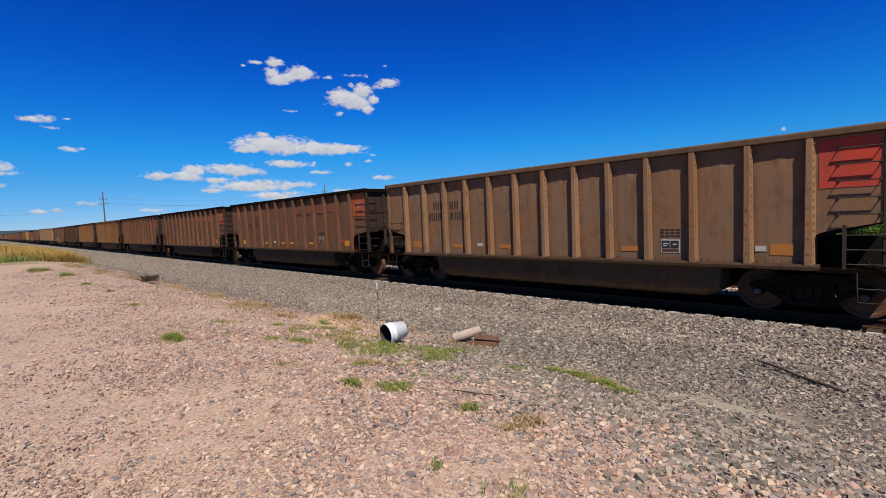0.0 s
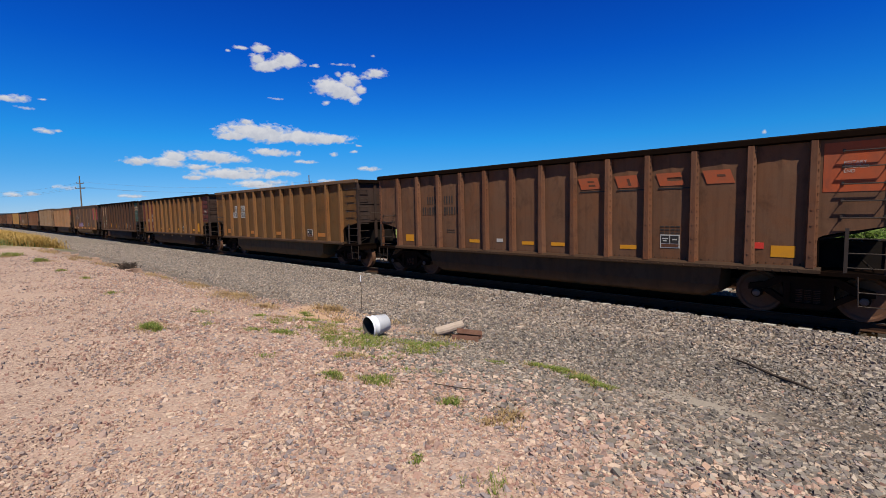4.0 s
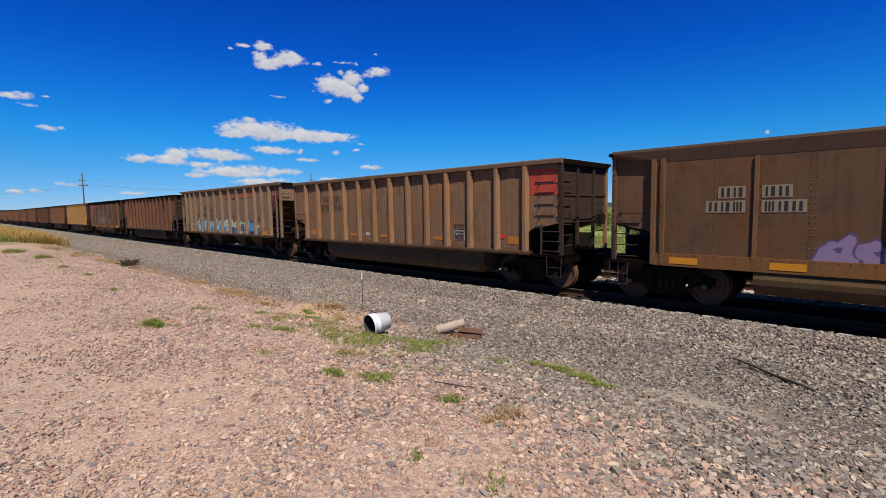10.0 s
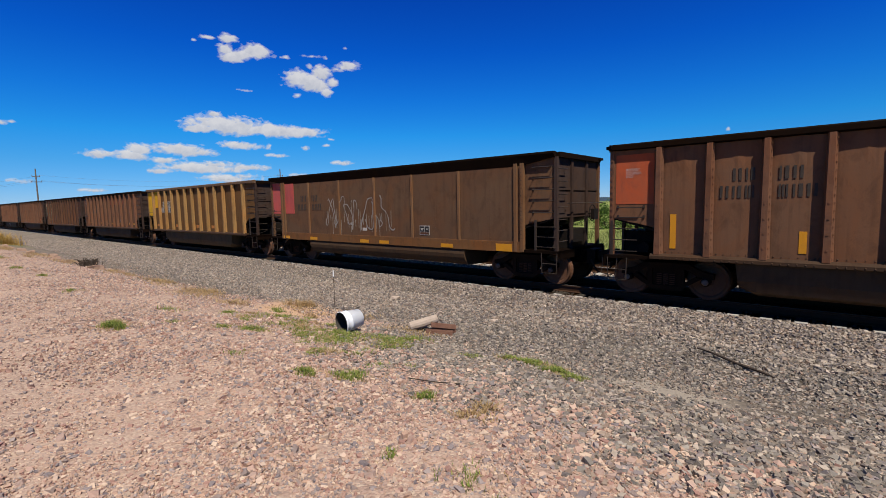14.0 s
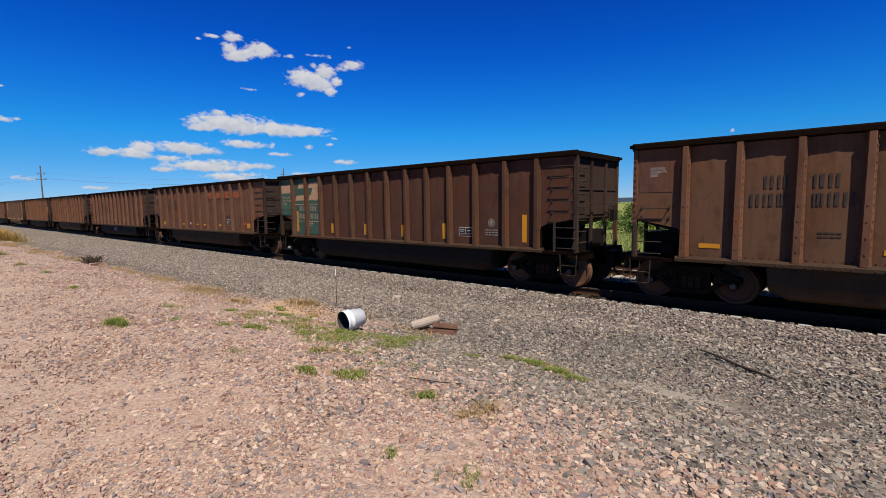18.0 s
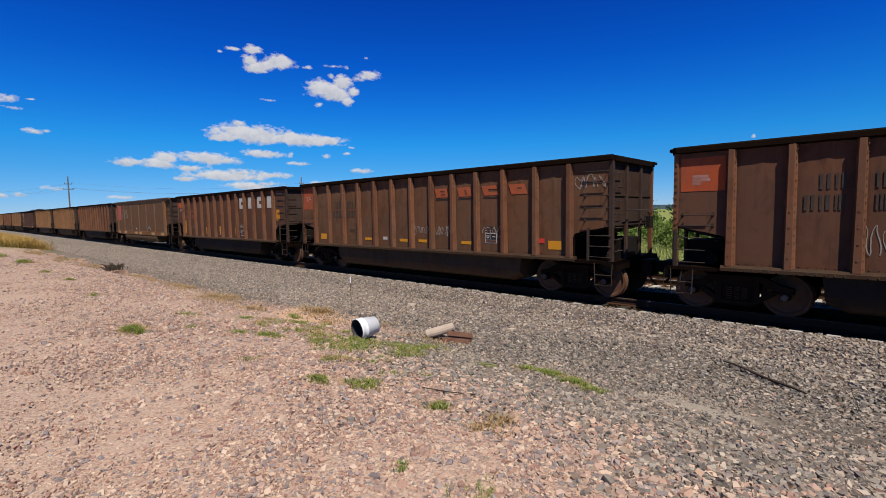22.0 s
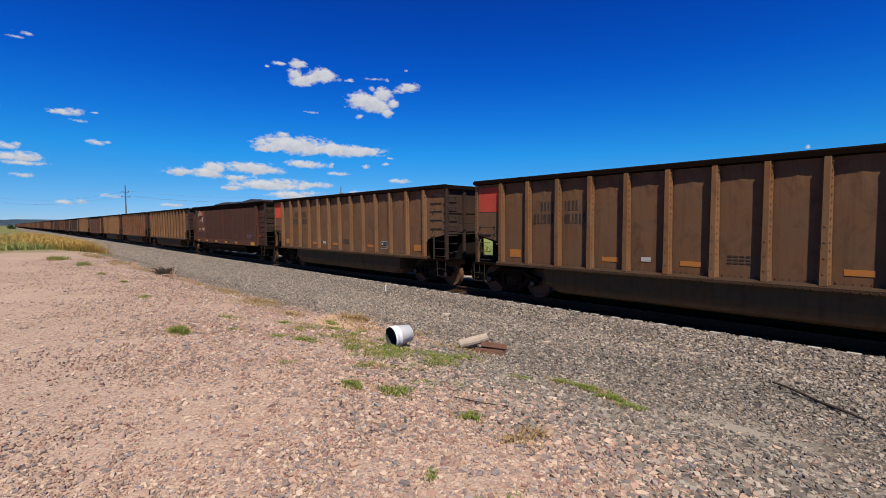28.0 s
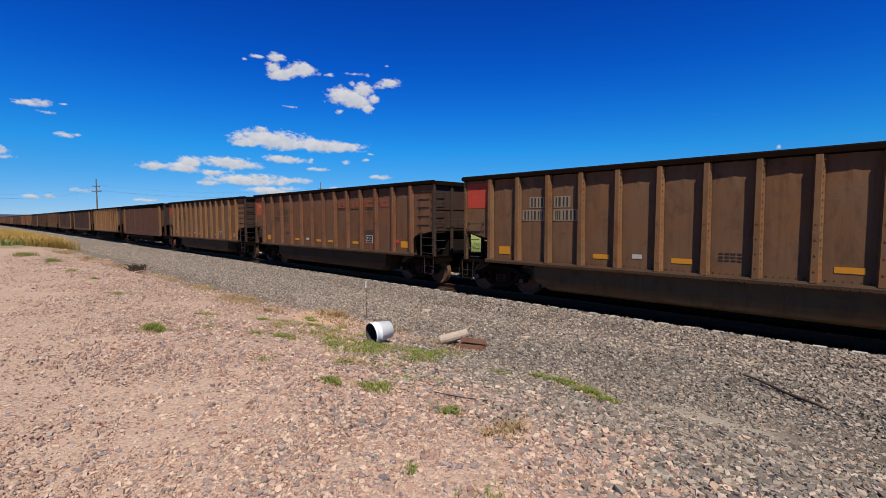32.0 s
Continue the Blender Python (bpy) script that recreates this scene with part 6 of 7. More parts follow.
# ---- sky, hills and far things ----
def aim(az, el, r):
    a, e = radians(az), radians(el)
    return Vector((r * math.cos(e) * math.sin(a), r * math.cos(e) * math.cos(a), r * math.sin(e)))


def cloud_material():
    """Vapour that glows by itself: billows eat into the edges, sunlit tops and greyer undersides are painted in."""
    m = bpy.data.materials.new("cloud_vapour")
    m.use_nodes = True
    nt = m.node_tree
    nt.nodes.remove(nt.nodes["Principled BSDF"])
    vec = nt.nodes.new("ShaderNodeTexCoord").outputs["Object"]

    def attribute(name):
        n = nt.nodes.new("ShaderNodeAttribute")
        n.attribute_name = name
        return n.outputs["Fac"]

    def total(a, c):
        n = nt.nodes.new("ShaderNodeMath")
        nt.links.new(a, n.inputs[0])
        nt.links.new(c, n.inputs[1])
        return n.outputs[0]

    flat = scaled(nt, vec, (0.8, 1.25, 1))
    big, mid, fine = noise_node(nt, flat, 0.009, 3, 0.5, 0.9), noise_node(nt, flat, 0.032, 6, 0.6, 0.4), noise_node(nt, vec, 0.014, 5, 0.6, 0.3)
    dense = total(attribute("body"), total(range_node(nt, big, 0.25, 0.75, -0.66, 0.66), range_node(nt, mid, 0.25, 0.75, -0.34, 0.34)))
    alpha = range_node(nt, dense, 0.08, 0.85, 0, 0.94)
    shade = total(range_node(nt, fine, 0.3, 0.7, 0.0, 0.5), attribute("rise"))
    col = ramp_node(nt, shade, [(0.0, (0.62, 0.67, 0.77)), (0.35, (0.74, 0.76, 0.83)), (0.75, (0.92, 0.92, 0.95)), (1.0, (1.0, 0.99, 0.99))])
    em = nt.nodes.new("ShaderNodeEmission")
    em.inputs[1].default_value = 0.51
    nt.links.new(col, em.inputs[0])
    tr = nt.nodes.new("ShaderNodeBsdfTransparent")
    mx = nt.nodes.new("ShaderNodeMixShader")
    nt.links.new(alpha, mx.inputs[0])
    nt.links.new(tr.outputs[0], mx.inputs[1])
    nt.links.new(em.outputs[0], mx.inputs[2])
    nt.links.new(mx.outputs[0], nt.nodes["Material Output"].inputs[0])
    return m


CLOUDS = []


def make_cloud(mat, az, el, lobes, dens=1.0):
    """A far cloud about one direction; lobes: offset to the side and up, half width and half height, in degrees."""
    r = 4200 + 6 * len(CLOUDS)
    unit = r * radians(1)
    pad = 0.5
    x0, x1 = min(q[0] - 1.2 * q[2] for q in lobes) - pad, max(q[0] + 1.2 * q[2] for q in lobes) + pad
    y0, y1 = min(q[1] - 1.2 * q[3] for q in lobes) - pad, max(q[1] + 1.2 * q[3] for q in lobes) + pad
    nx, ny = int(12 + 9 * (x1 - x0)), int(12 + 14 * (y1 - y0))
    u, v = np.meshgrid(np.linspace(x0, x1, nx + 1), np.linspace(y0, y1, ny + 1), indexing="ij")
    body, rise = np.full(u.shape, -2.0), np.zeros(u.shape)
    for cx, cy, rx, ry in lobes:
        low = (v < cy)
        d = 1.08 - np.sqrt(((u - cx) / rx) ** 2 + ((v - cy) / np.where(low, 0.85 * ry, 1.1 * ry)) ** 2)
        d = d * np.clip(min(rx, ry) / 0.35, 0.9, 1.5) * dens
        up = np.clip(0.3 + 0.3 * (v - cy) / ry, 0, 0.62)
        rise = np.where(d > body, up, rise)
        body = np.maximum(body, d)
    edge = np.minimum(np.minimum(u - x0, x1 - u), np.minimum(v - y0, y1 - v))
    body = np.minimum(body + 0.22, edge * 4 - 1.3)
    verts = np.stack([u * unit, v * unit, np.zeros_like(u)], -1).reshape(-1, 3)
    a, c = np.meshgrid(np.arange(nx), np.arange(ny), indexing="ij")
    q = (a * (ny + 1) + c).ravel()
    me = bulk("cloud", verts, np.stack([q, q + ny + 1, q + ny + 2, q + 1], -1), mat, True)
    for name, val in (("body", body), ("rise", rise)):
        me.attributes.new(name, "FLOAT", "POINT").data.foreach_set("value", val.ravel().astype(np.float32))
    ob = new("cloud", me)
    p = aim(az, el, r)
    ob.matrix_world = Matrix.Translation(p) @ (-p).to_track_quat("Z", "Y").to_matrix().to_4x4()
    ob.visible_shadow = False
    CLOUDS.append(ob)
    tagged(ob, "small white fair-weather cloud in a blue sky" if x1 - x0 < 8 else "long white flat-bottomed cloud in a blue sky", "cloud", "clouds in the sky")


def make_clouds():
    mat = cloud_material()
    make_cloud(mat, 26.14, 16.73, ((0.15, 0.77, 0.97, 0.48), (-0.14, -0.23, 0.71, 0.56), (0.44, -0.93, 1.25, 0.57), (2.64, -0.13, 1.63, 0.72), (1.50, -0.63, 1.34, 0.57), (-1.57, 0.77, 0.80, 0.16), (-3.00, 0.37, 0.21, 0.11),))
    make_cloud(mat, 35.74, 14.18, ((-2.37, -0.28, 1.48, 0.96), (-0.92, -0.48, 1.77, 0.97), (0.15, 0.52, 1.21, 0.84), (1.32, -0.28, 0.67, 0.53), (-1.10, 1.22, 0.37, 0.31), (0.64, -1.48, 0.68, 0.49), (-2.49, -1.78, 0.41, 0.24), (1.79, 1.12, 0.75, 0.28), (2.94, 1.42, 1.26, 0.52),))
    make_cloud(mat, 33.50, 16.35, ((-1.34, -0.15, 0.44, 0.13), (1.34, 0.15, 1.15, 0.16),), 0.72)
    make_cloud(mat, 38.70, 17.50, ((0.00, 0.00, 0.27, 0.12),), 0.75)
    make_cloud(mat, 27.90, 12.60, ((0.00, 0.00, 0.71, 0.12),), 0.72)
    make_cloud(mat, 26.75, 8.93, ((-0.84, -0.13, 4.22, 0.98), (3.12, -0.43, 3.59, 0.70), (6.58, -0.53, 2.71, 0.51), (-3.31, -0.43, 1.84, 0.54), (-2.12, 1.07, 0.77, 0.27), (-3.40, 0.47, 0.86, 0.21),))
    make_cloud(mat, 18.65, 5.72, ((-4.13, -0.22, 1.90, 0.33), (-2.14, -0.32, 1.61, 0.52), (-1.14, 0.38, 1.07, 0.63), (2.34, 0.48, 2.78, 0.65), (0.85, -0.62, 1.41, 0.27), (4.23, 0.28, 1.48, 0.36),))
    make_cloud(mat, 27.05, 6.90, ((0.15, -0.10, 2.16, 0.42), (-0.15, 0.10, 1.08, 0.28),))
    make_cloud(mat, 23.68, 4.38, ((-0.57, -0.08, 3.87, 0.55), (0.72, 0.33, 2.23, 0.39), (4.21, 0.12, 1.65, 0.31), (-4.36, -0.38, 1.51, 0.24),))
    make_cloud(mat, 26.30, 3.35, ((-0.90, -0.15, 2.67, 0.42), (0.90, 0.15, 1.37, 0.31),))
    make_cloud(mat, 30.90, 5.80, ((0.00, 0.00, 1.19, 0.20),))
    make_cloud(mat, 33.80, 6.70, ((0.00, 0.00, 0.46, 0.26),))
    make_cloud(mat, 36.40, 7.35, ((-0.30, -0.35, 0.38, 0.17), (0.30, 0.35, 0.53, 0.14),), 0.85)
    make_cloud(mat, 38.10, 5.00, ((0.00, 0.00, 1.25, 0.27),))
    make_cloud(mat, 33.20, 3.60, ((0.00, 0.00, 0.99, 0.23),))
    make_cloud(mat, 5.73, 10.57, ((-1.11, -0.17, 1.13, 0.22), (-0.13, 0.03, 0.62, 0.31), (1.24, 0.13, 0.47, 0.11),))
    make_cloud(mat, 5.90, 9.80, ((0.00, 0.00, 0.61, 0.13),), 0.72)
    make_cloud(mat, 7.50, 7.95, ((-0.40, -0.05, 0.62, 0.23), (0.40, 0.05, 0.45, 0.14),))
    make_cloud(mat, 5.10, 2.15, ((-0.60, -0.05, 0.52, 0.20), (0.60, 0.05, 0.61, 0.23),), 0.90)
    make_cloud(mat, 8.40, 2.80, ((0.00, 0.00, 0.86, 0.19),), 0.60)
    make_cloud(mat, 13.60, 2.00, ((0.00, 0.00, 1.09, 0.18),))
    make_cloud(mat, -1.26, 11.04, ((-0.04, 0.56, 1.06, 0.78), (-0.82, -0.04, 0.92, 1.22), (0.45, -0.84, 0.99, 0.42), (-0.33, -0.54, 0.62, 0.78), (0.74, 0.86, 0.40, 0.21),))
    make_cloud(mat, 0.90, 7.10, ((-0.30, -0.10, 0.88, 0.28), (0.30, 0.10, 0.38, 0.22),))
    make_cloud(mat, 1.37, 5.93, ((0.43, 0.17, 1.40, 0.49), (-0.66, 0.17, 0.68, 0.40), (0.23, -0.33, 1.57, 0.20),))
    make_cloud(mat, -1.45, 4.80, ((0.25, 0.20, 0.83, 0.39), (-0.25, -0.20, 0.95, 0.34),))
    make_cloud(mat, 1.70, 4.50, ((0.00, 0.00, 0.74, 0.20),))
    make_cloud(mat, -1.30, 8.30, ((0.00, 0.00, 0.41, 0.15),), 0.75)
    make_cloud(mat, 1.95, 16.50, ((0.43, 0.20, 0.61, 0.19), (-0.43, -0.20, 0.50, 0.10),), 0.70)
    make_cloud(mat, 80.40, 7.05, ((0.00, 0.00, 0.22, 0.20),))


def make_hills():
    m = rough_stuff("far_hills", (0.022, 0.042, 0.062), (0.040, 0.062, 0.082), 0.004, 0.95, 0.2, 2.0)
    g = np.random.default_rng(4)
    az = np.linspace(-70, 120, 380)
    k = np.arange(380)
    h = 0.42 + 0.10 * np.sin(k * 0.05 + 1) + 0.07 * np.sin(k * 0.13) + 0.03 * np.sin(k * 0.41) + g.normal(0, 0.012, 380)
    verts, faces = [], []
    for a, e in zip(az, h):
        for r, z in ((3900, -3.0), (4050, 4100 * math.tan(radians(e * 0.6))), (4200, 4200 * math.tan(radians(e))), (4500, -3.0)):
            verts.append((r * math.sin(radians(a)), r * math.cos(radians(a)), z))
    for j in range(379):
        for q in range(3):
            b = 4 * j + q
            faces.append((b, b + 1, b + 5, b + 4))
    tagged(new("hills_backdrop", bulk("hills_backdrop", verts, faces, m, True)), "low blue hills along the horizon", "hills", kind="structure")


def leaves(pts, size, seed, droop=0.3):
    """Small four-cornered leaves round the given points."""
    g = np.random.default_rng(seed)
    n = len(pts)
    u = g.normal(size=(n, 3))
    u /= np.linalg.norm(u, axis=1)[:, None]
    w = np.cross(u, g.normal(size=(n, 3)))
    w /= np.linalg.norm(w, axis=1)[:, None]
    s = size * g.uniform(0.6, 1.3, (n, 1))
    p = np.asarray(pts)
    v = np.stack([p - u * s, p + w * s * 0.5, p + u * s, p - w * s * 0.5], 1).reshape(-1, 3)
    return v, np.arange(4 * n).reshape(-1, 4)


def make_tree(x, y, height, width, mat, seed, label, name="tree", leaf=0.11, count=5200, base=0.12, lean=0.0, conic=0.0):
    z = -2.9
    g = np.random.default_rng(seed)
    t = thing(name, (x, y, z), label, "tree" if name == "tree" else "shrub", "trees beyond the track")
    s = Shape()
    top = Vector((lean, 0, height * 0.86))
    trunk = [Vector((lean * q * q + 0.05 * math.sin(5 * q + seed), 0.05 * math.sin(4 * q), top.z * q)) for q in np.linspace(0, 1, 8)]
    r0 = 0.028 * height + 0.03
    s.tube(trunk, [r0 * (1 - 0.85 * k / 7) for k in range(8)], 8)
    tips = []
    n_limb = 26
    for k in range(n_limb):
        q = base + (0.97 - base) * (k + 0.5) / n_limb
        a = 2.4 * k + g.uniform(-0.4, 0.4)
        env = math.sin(math.pi * min(1, (0.12 + q * 0.9)) ** (0.75)) if not conic else conic * math.sqrt(max(0.02, 1 - q ** 2.2))
        reach = width / 2 * max(0.2, env) * g.uniform(0.65, 1.12)
        o = Vector((lean * q * q, 0, top.z * q))
        e = o + Vector((math.cos(a) * reach, math.sin(a) * reach, height * g.uniform(0.02, 0.15)))
        mid = o.lerp(e, 0.5) + Vector((0, 0, -0.03 * reach))
        s.tube([o, mid, e], [r0 * 0.4 * (1.1 - q), r0 * 0.25 * (1.1 - q), 0.01], 5)
        for f in (0.45, 0.7, 0.95):
            c = o.lerp(e, f)
            tips.append((c, 0.18 * width * g.uniform(0.6, 1.1) * (1.15 - 0.3 * q)))
            tw = c + Vector(g.normal(0, (0.05 if conic else 0.12) * width, 3))
            s.tube([c, tw], [0.012, 0.005], 4)
            tips.append((tw, 0.11 * width * g.uniform(0.6, 1.2)))
    tips.append((Vector((lean, 0, height * 0.93)), 0.09 * width))
    part("trunk", s.mesh("trunk", MAT["trunk"]), t, (0, 0, 0), "brown bark trunk and limbs")
    c = np.array([list(p) for p, r in tips])
    rr = np.array([r for p, r in tips])
    pick = g.choice(len(tips), count, p=rr ** 2 / (rr ** 2).sum())
    d = g.normal(size=(count, 3))
    d *= (g.random((count, 1)) ** 0.4) / np.linalg.norm(d, axis=1)[:, None]
    pts = c[pick] + d * rr[pick][:, None] * np.array([1.0, 1.0, 0.72])
    pts[:, 2] = np.maximum(pts[:, 2], 0.1)
    v, f = leaves(pts, leaf, seed + 1)
    part("crown", bulk("crown", v, f, MAT[mat]), t, (0, 0, 0), "leafy crown with gaps")


def make_trees():
    def at(az, r):
        return r * math.sin(radians(az)), r * math.cos(radians(az))
    make_tree(*at(84.6, 39), 5.7, 4.6, "needle", 31, "tall dark green pine beyond the track", leaf=0.085, count=34000, base=0.05, conic=0.95)
    make_tree(*at(82.4, 43), 5.6, 3.4, "needle", 32, "dark green pine behind lighter trees", leaf=0.10, count=16000, base=0.15, conic=0.8)
    make_tree(*at(79.6, 37.5), 5.0, 3.4, "leaf", 33, "light green leafy tree in full sun", count=10000)
    make_tree(*at(77.4, 41), 4.6, 3.2, "leaf", 34, "light green leafy tree in full sun", count=5000)
    make_tree(*at(74.6, 48), 5.0, 3.4, "needle", 35, "dark green tree beyond the track", count=5000)
    for k, (az, r, h, w, m) in enumerate(((81.6, 35, 2.1, 2.4, "leaf2"), (86.9, 40, 3.6, 3.4, "leaf"), (89.2, 44, 3.9, 4.0, "leaf"), (91.5, 43, 3.8, 3.6, "leaf"), (94.5, 42, 3.6, 3.8, "leaf2"),
                                          (73.4, 38, 2.2, 2.8, "leaf2"), (71.2, 46, 2.9, 3.4, "leaf"), (75.6, 37, 2.6, 2.6, "leaf2"), (68.5, 52, 2.6, 3.4, "leaf"), (65, 60, 2.8, 4.2, "leaf"), (60.5, 70, 3.0, 5, "leaf2"),
                                          (83.4, 36.5, 2.4, 2.4, "leaf2"), (88, 37, 1.8, 2.6, "leaf2"), (78.2, 35, 1.6, 2.2, "leaf2"))):
        make_tree(*at(az, r), h, w, m, 50 + k, "green bushy shrub beyond the railway track", "shrub", 0.09, 3000, 0.02)
    # dark trees on the plain far behind the yard
    for k, (az, r, h, w) in enumerate(((-2.2, 190, 11, 8.5), (-1.0, 205, 6.5, 5.5), (0.6, 320, 2.6, 5), (-4.8, 200, 9, 9))):
        make_tree(*at(az, r), h * 0.65 + 1, w * 0.75, "needle", 80 + k, "dark green tree far across the plain", "tree", 0.35, 1500, 0.05)


def make_pole(x, y, height, arms=True):
    p = thing("utility_pole", (x, y, -2.9), "tall weathered wooden utility pole with crossarms", "utility pole", "poles of the power line")
    part("pole_shaft", Shape().tube([(0, 0, -0.6), (0, 0, height * 0.5), (0, 0, height)], [0.3, 0.26, 0.2], 10).mesh("pole_shaft", MAT["pole"]), p)
    for z, w in ((height - 3.0, 1.2), (height - 5.0, 1.6)):
        arm = part("crossarm", Shape().box((-w, -0.12, z - 0.12), (w, 0.12, z + 0.12)).mesh("crossarm", MAT["pole"]), p)
        for q in (-0.94, 0, 0.94):
            part("insulator", cached("insulator", lambda: Shape().lathe([(0, 0.0), (0, 0.1), (0.3, 0.12), (0.45, 0.06), (0.45, 0)], 2, 8), MAT["wire"]), arm, (q * w, 0, z + 0.12))
    return p


def wire(a, b, sag, r, label="thin sagging power line wire"):
    a, b = Vector(a), Vector(b)
    pts = [a.lerp(b, k / 24) - Vector((0, 0, sag * 4 * (k / 24) * (1 - k / 24))) for k in range(25)]
    me = Shape().tube(pts, r, 5).mesh("power_wire", MAT["wire"])
    tagged(new("power_wire", me), label, "cable", "wires of the power line")


def make_line():
    poles = [(-3.6, 332, 19.6), (38.1, 234.6, 19.4), (113, 189, 19.6), (215, 128, 19.5)]
    for x, y, h in poles:
        make_pole(x, y, h)
    for (x, y, h), (p, q, k) in zip(poles, poles[1:]):
        for dz, dx in ((2.45, 1.1), (4.45, 1.5), (4.45, -1.5)):
            wire((x + dx, y, h - 2.9 - dz), (p + dx, q, k - 2.9 - dz), 2.6, 0.02)
    far = [(170, 42, 9.6), (170, -34, 9.6)]
    for x, y, h in far:
        make_pole(x, y, h)
    for dz in (2.4, 4.4):
        wire((far[0][0], far[0][1], far[0][2] - 2.9 - dz), (far[1][0], far[1][1], far[1][2] - 2.9 - dz), 0.5, 0.03)


make_clouds()
make_hills()
make_trees()
make_line()


# ---- grass and small things in the yard ----
def blades(x, y, height, seed, width=0.006, lean=0.5, z=None):
    """Bent blades of grass, each two joined quads."""
    g = np.random.default_rng(seed)
    n = len(x)
    a = g.uniform(0, 6.283, n)
    h = height * g.uniform(0.5, 1.2, n)
    b = h * lean * g.uniform(0.2, 1.3, n)
    z = land(x, y) if z is None else z
    ca, sa = np.cos(a), np.sin(a)
    w = width * g.uniform(0.6, 1.4, n)
    rows = []
    for f, k in ((0, 1.0), (0.55, 0.8), (1.0, 0.12)):
        cx, cy, cz = x + ca * b * f * f, y + sa * b * f * f, z + h * f * (1 - 0.2 * f) - 0.01
        rows += [np.stack([cx - sa * w * k, cy + ca * w * k, cz], -1), np.stack([cx + sa * w * k, cy - ca * w * k, cz], -1)]
    v = np.stack(rows, 1).reshape(-1, 3)
    q = 6 * np.arange(n)[:, None]
    f = np.concatenate([q + np.array([[0, 1, 3, 2]]), q + np.array([[2, 3, 5, 4]])])
    return v, f


def tuft(name, cx, cy, rx, ry, n, height, mat, seed, label, width=0.006, lean=0.5):
    g = np.random.default_rng(seed)
    r, a = np.sqrt(g.random(n)), g.uniform(0, 6.283, n)
    lump = 0.75 + 0.35 * np.sin(3 * a + seed)
    knots = g.normal(0, 0.5, (14, 2))
    near = knots[(14 * g.random(n) ** 1.6).astype(int)]
    x, y = cx + rx * (0.5 * r * np.cos(a) * lump + 0.8 * near[:, 0] + g.normal(0, 0.07, n)), cy + ry * (0.5 * r * np.sin(a) * lump + 0.8 * near[:, 1] + g.normal(0, 0.07, n))
    v, f = blades(x, y, height, seed + 1, width, lean)
    return tagged(new(name, bulk(name, v, f, MAT[mat])), label, "grass", "tufts in the gravel", "stuff")


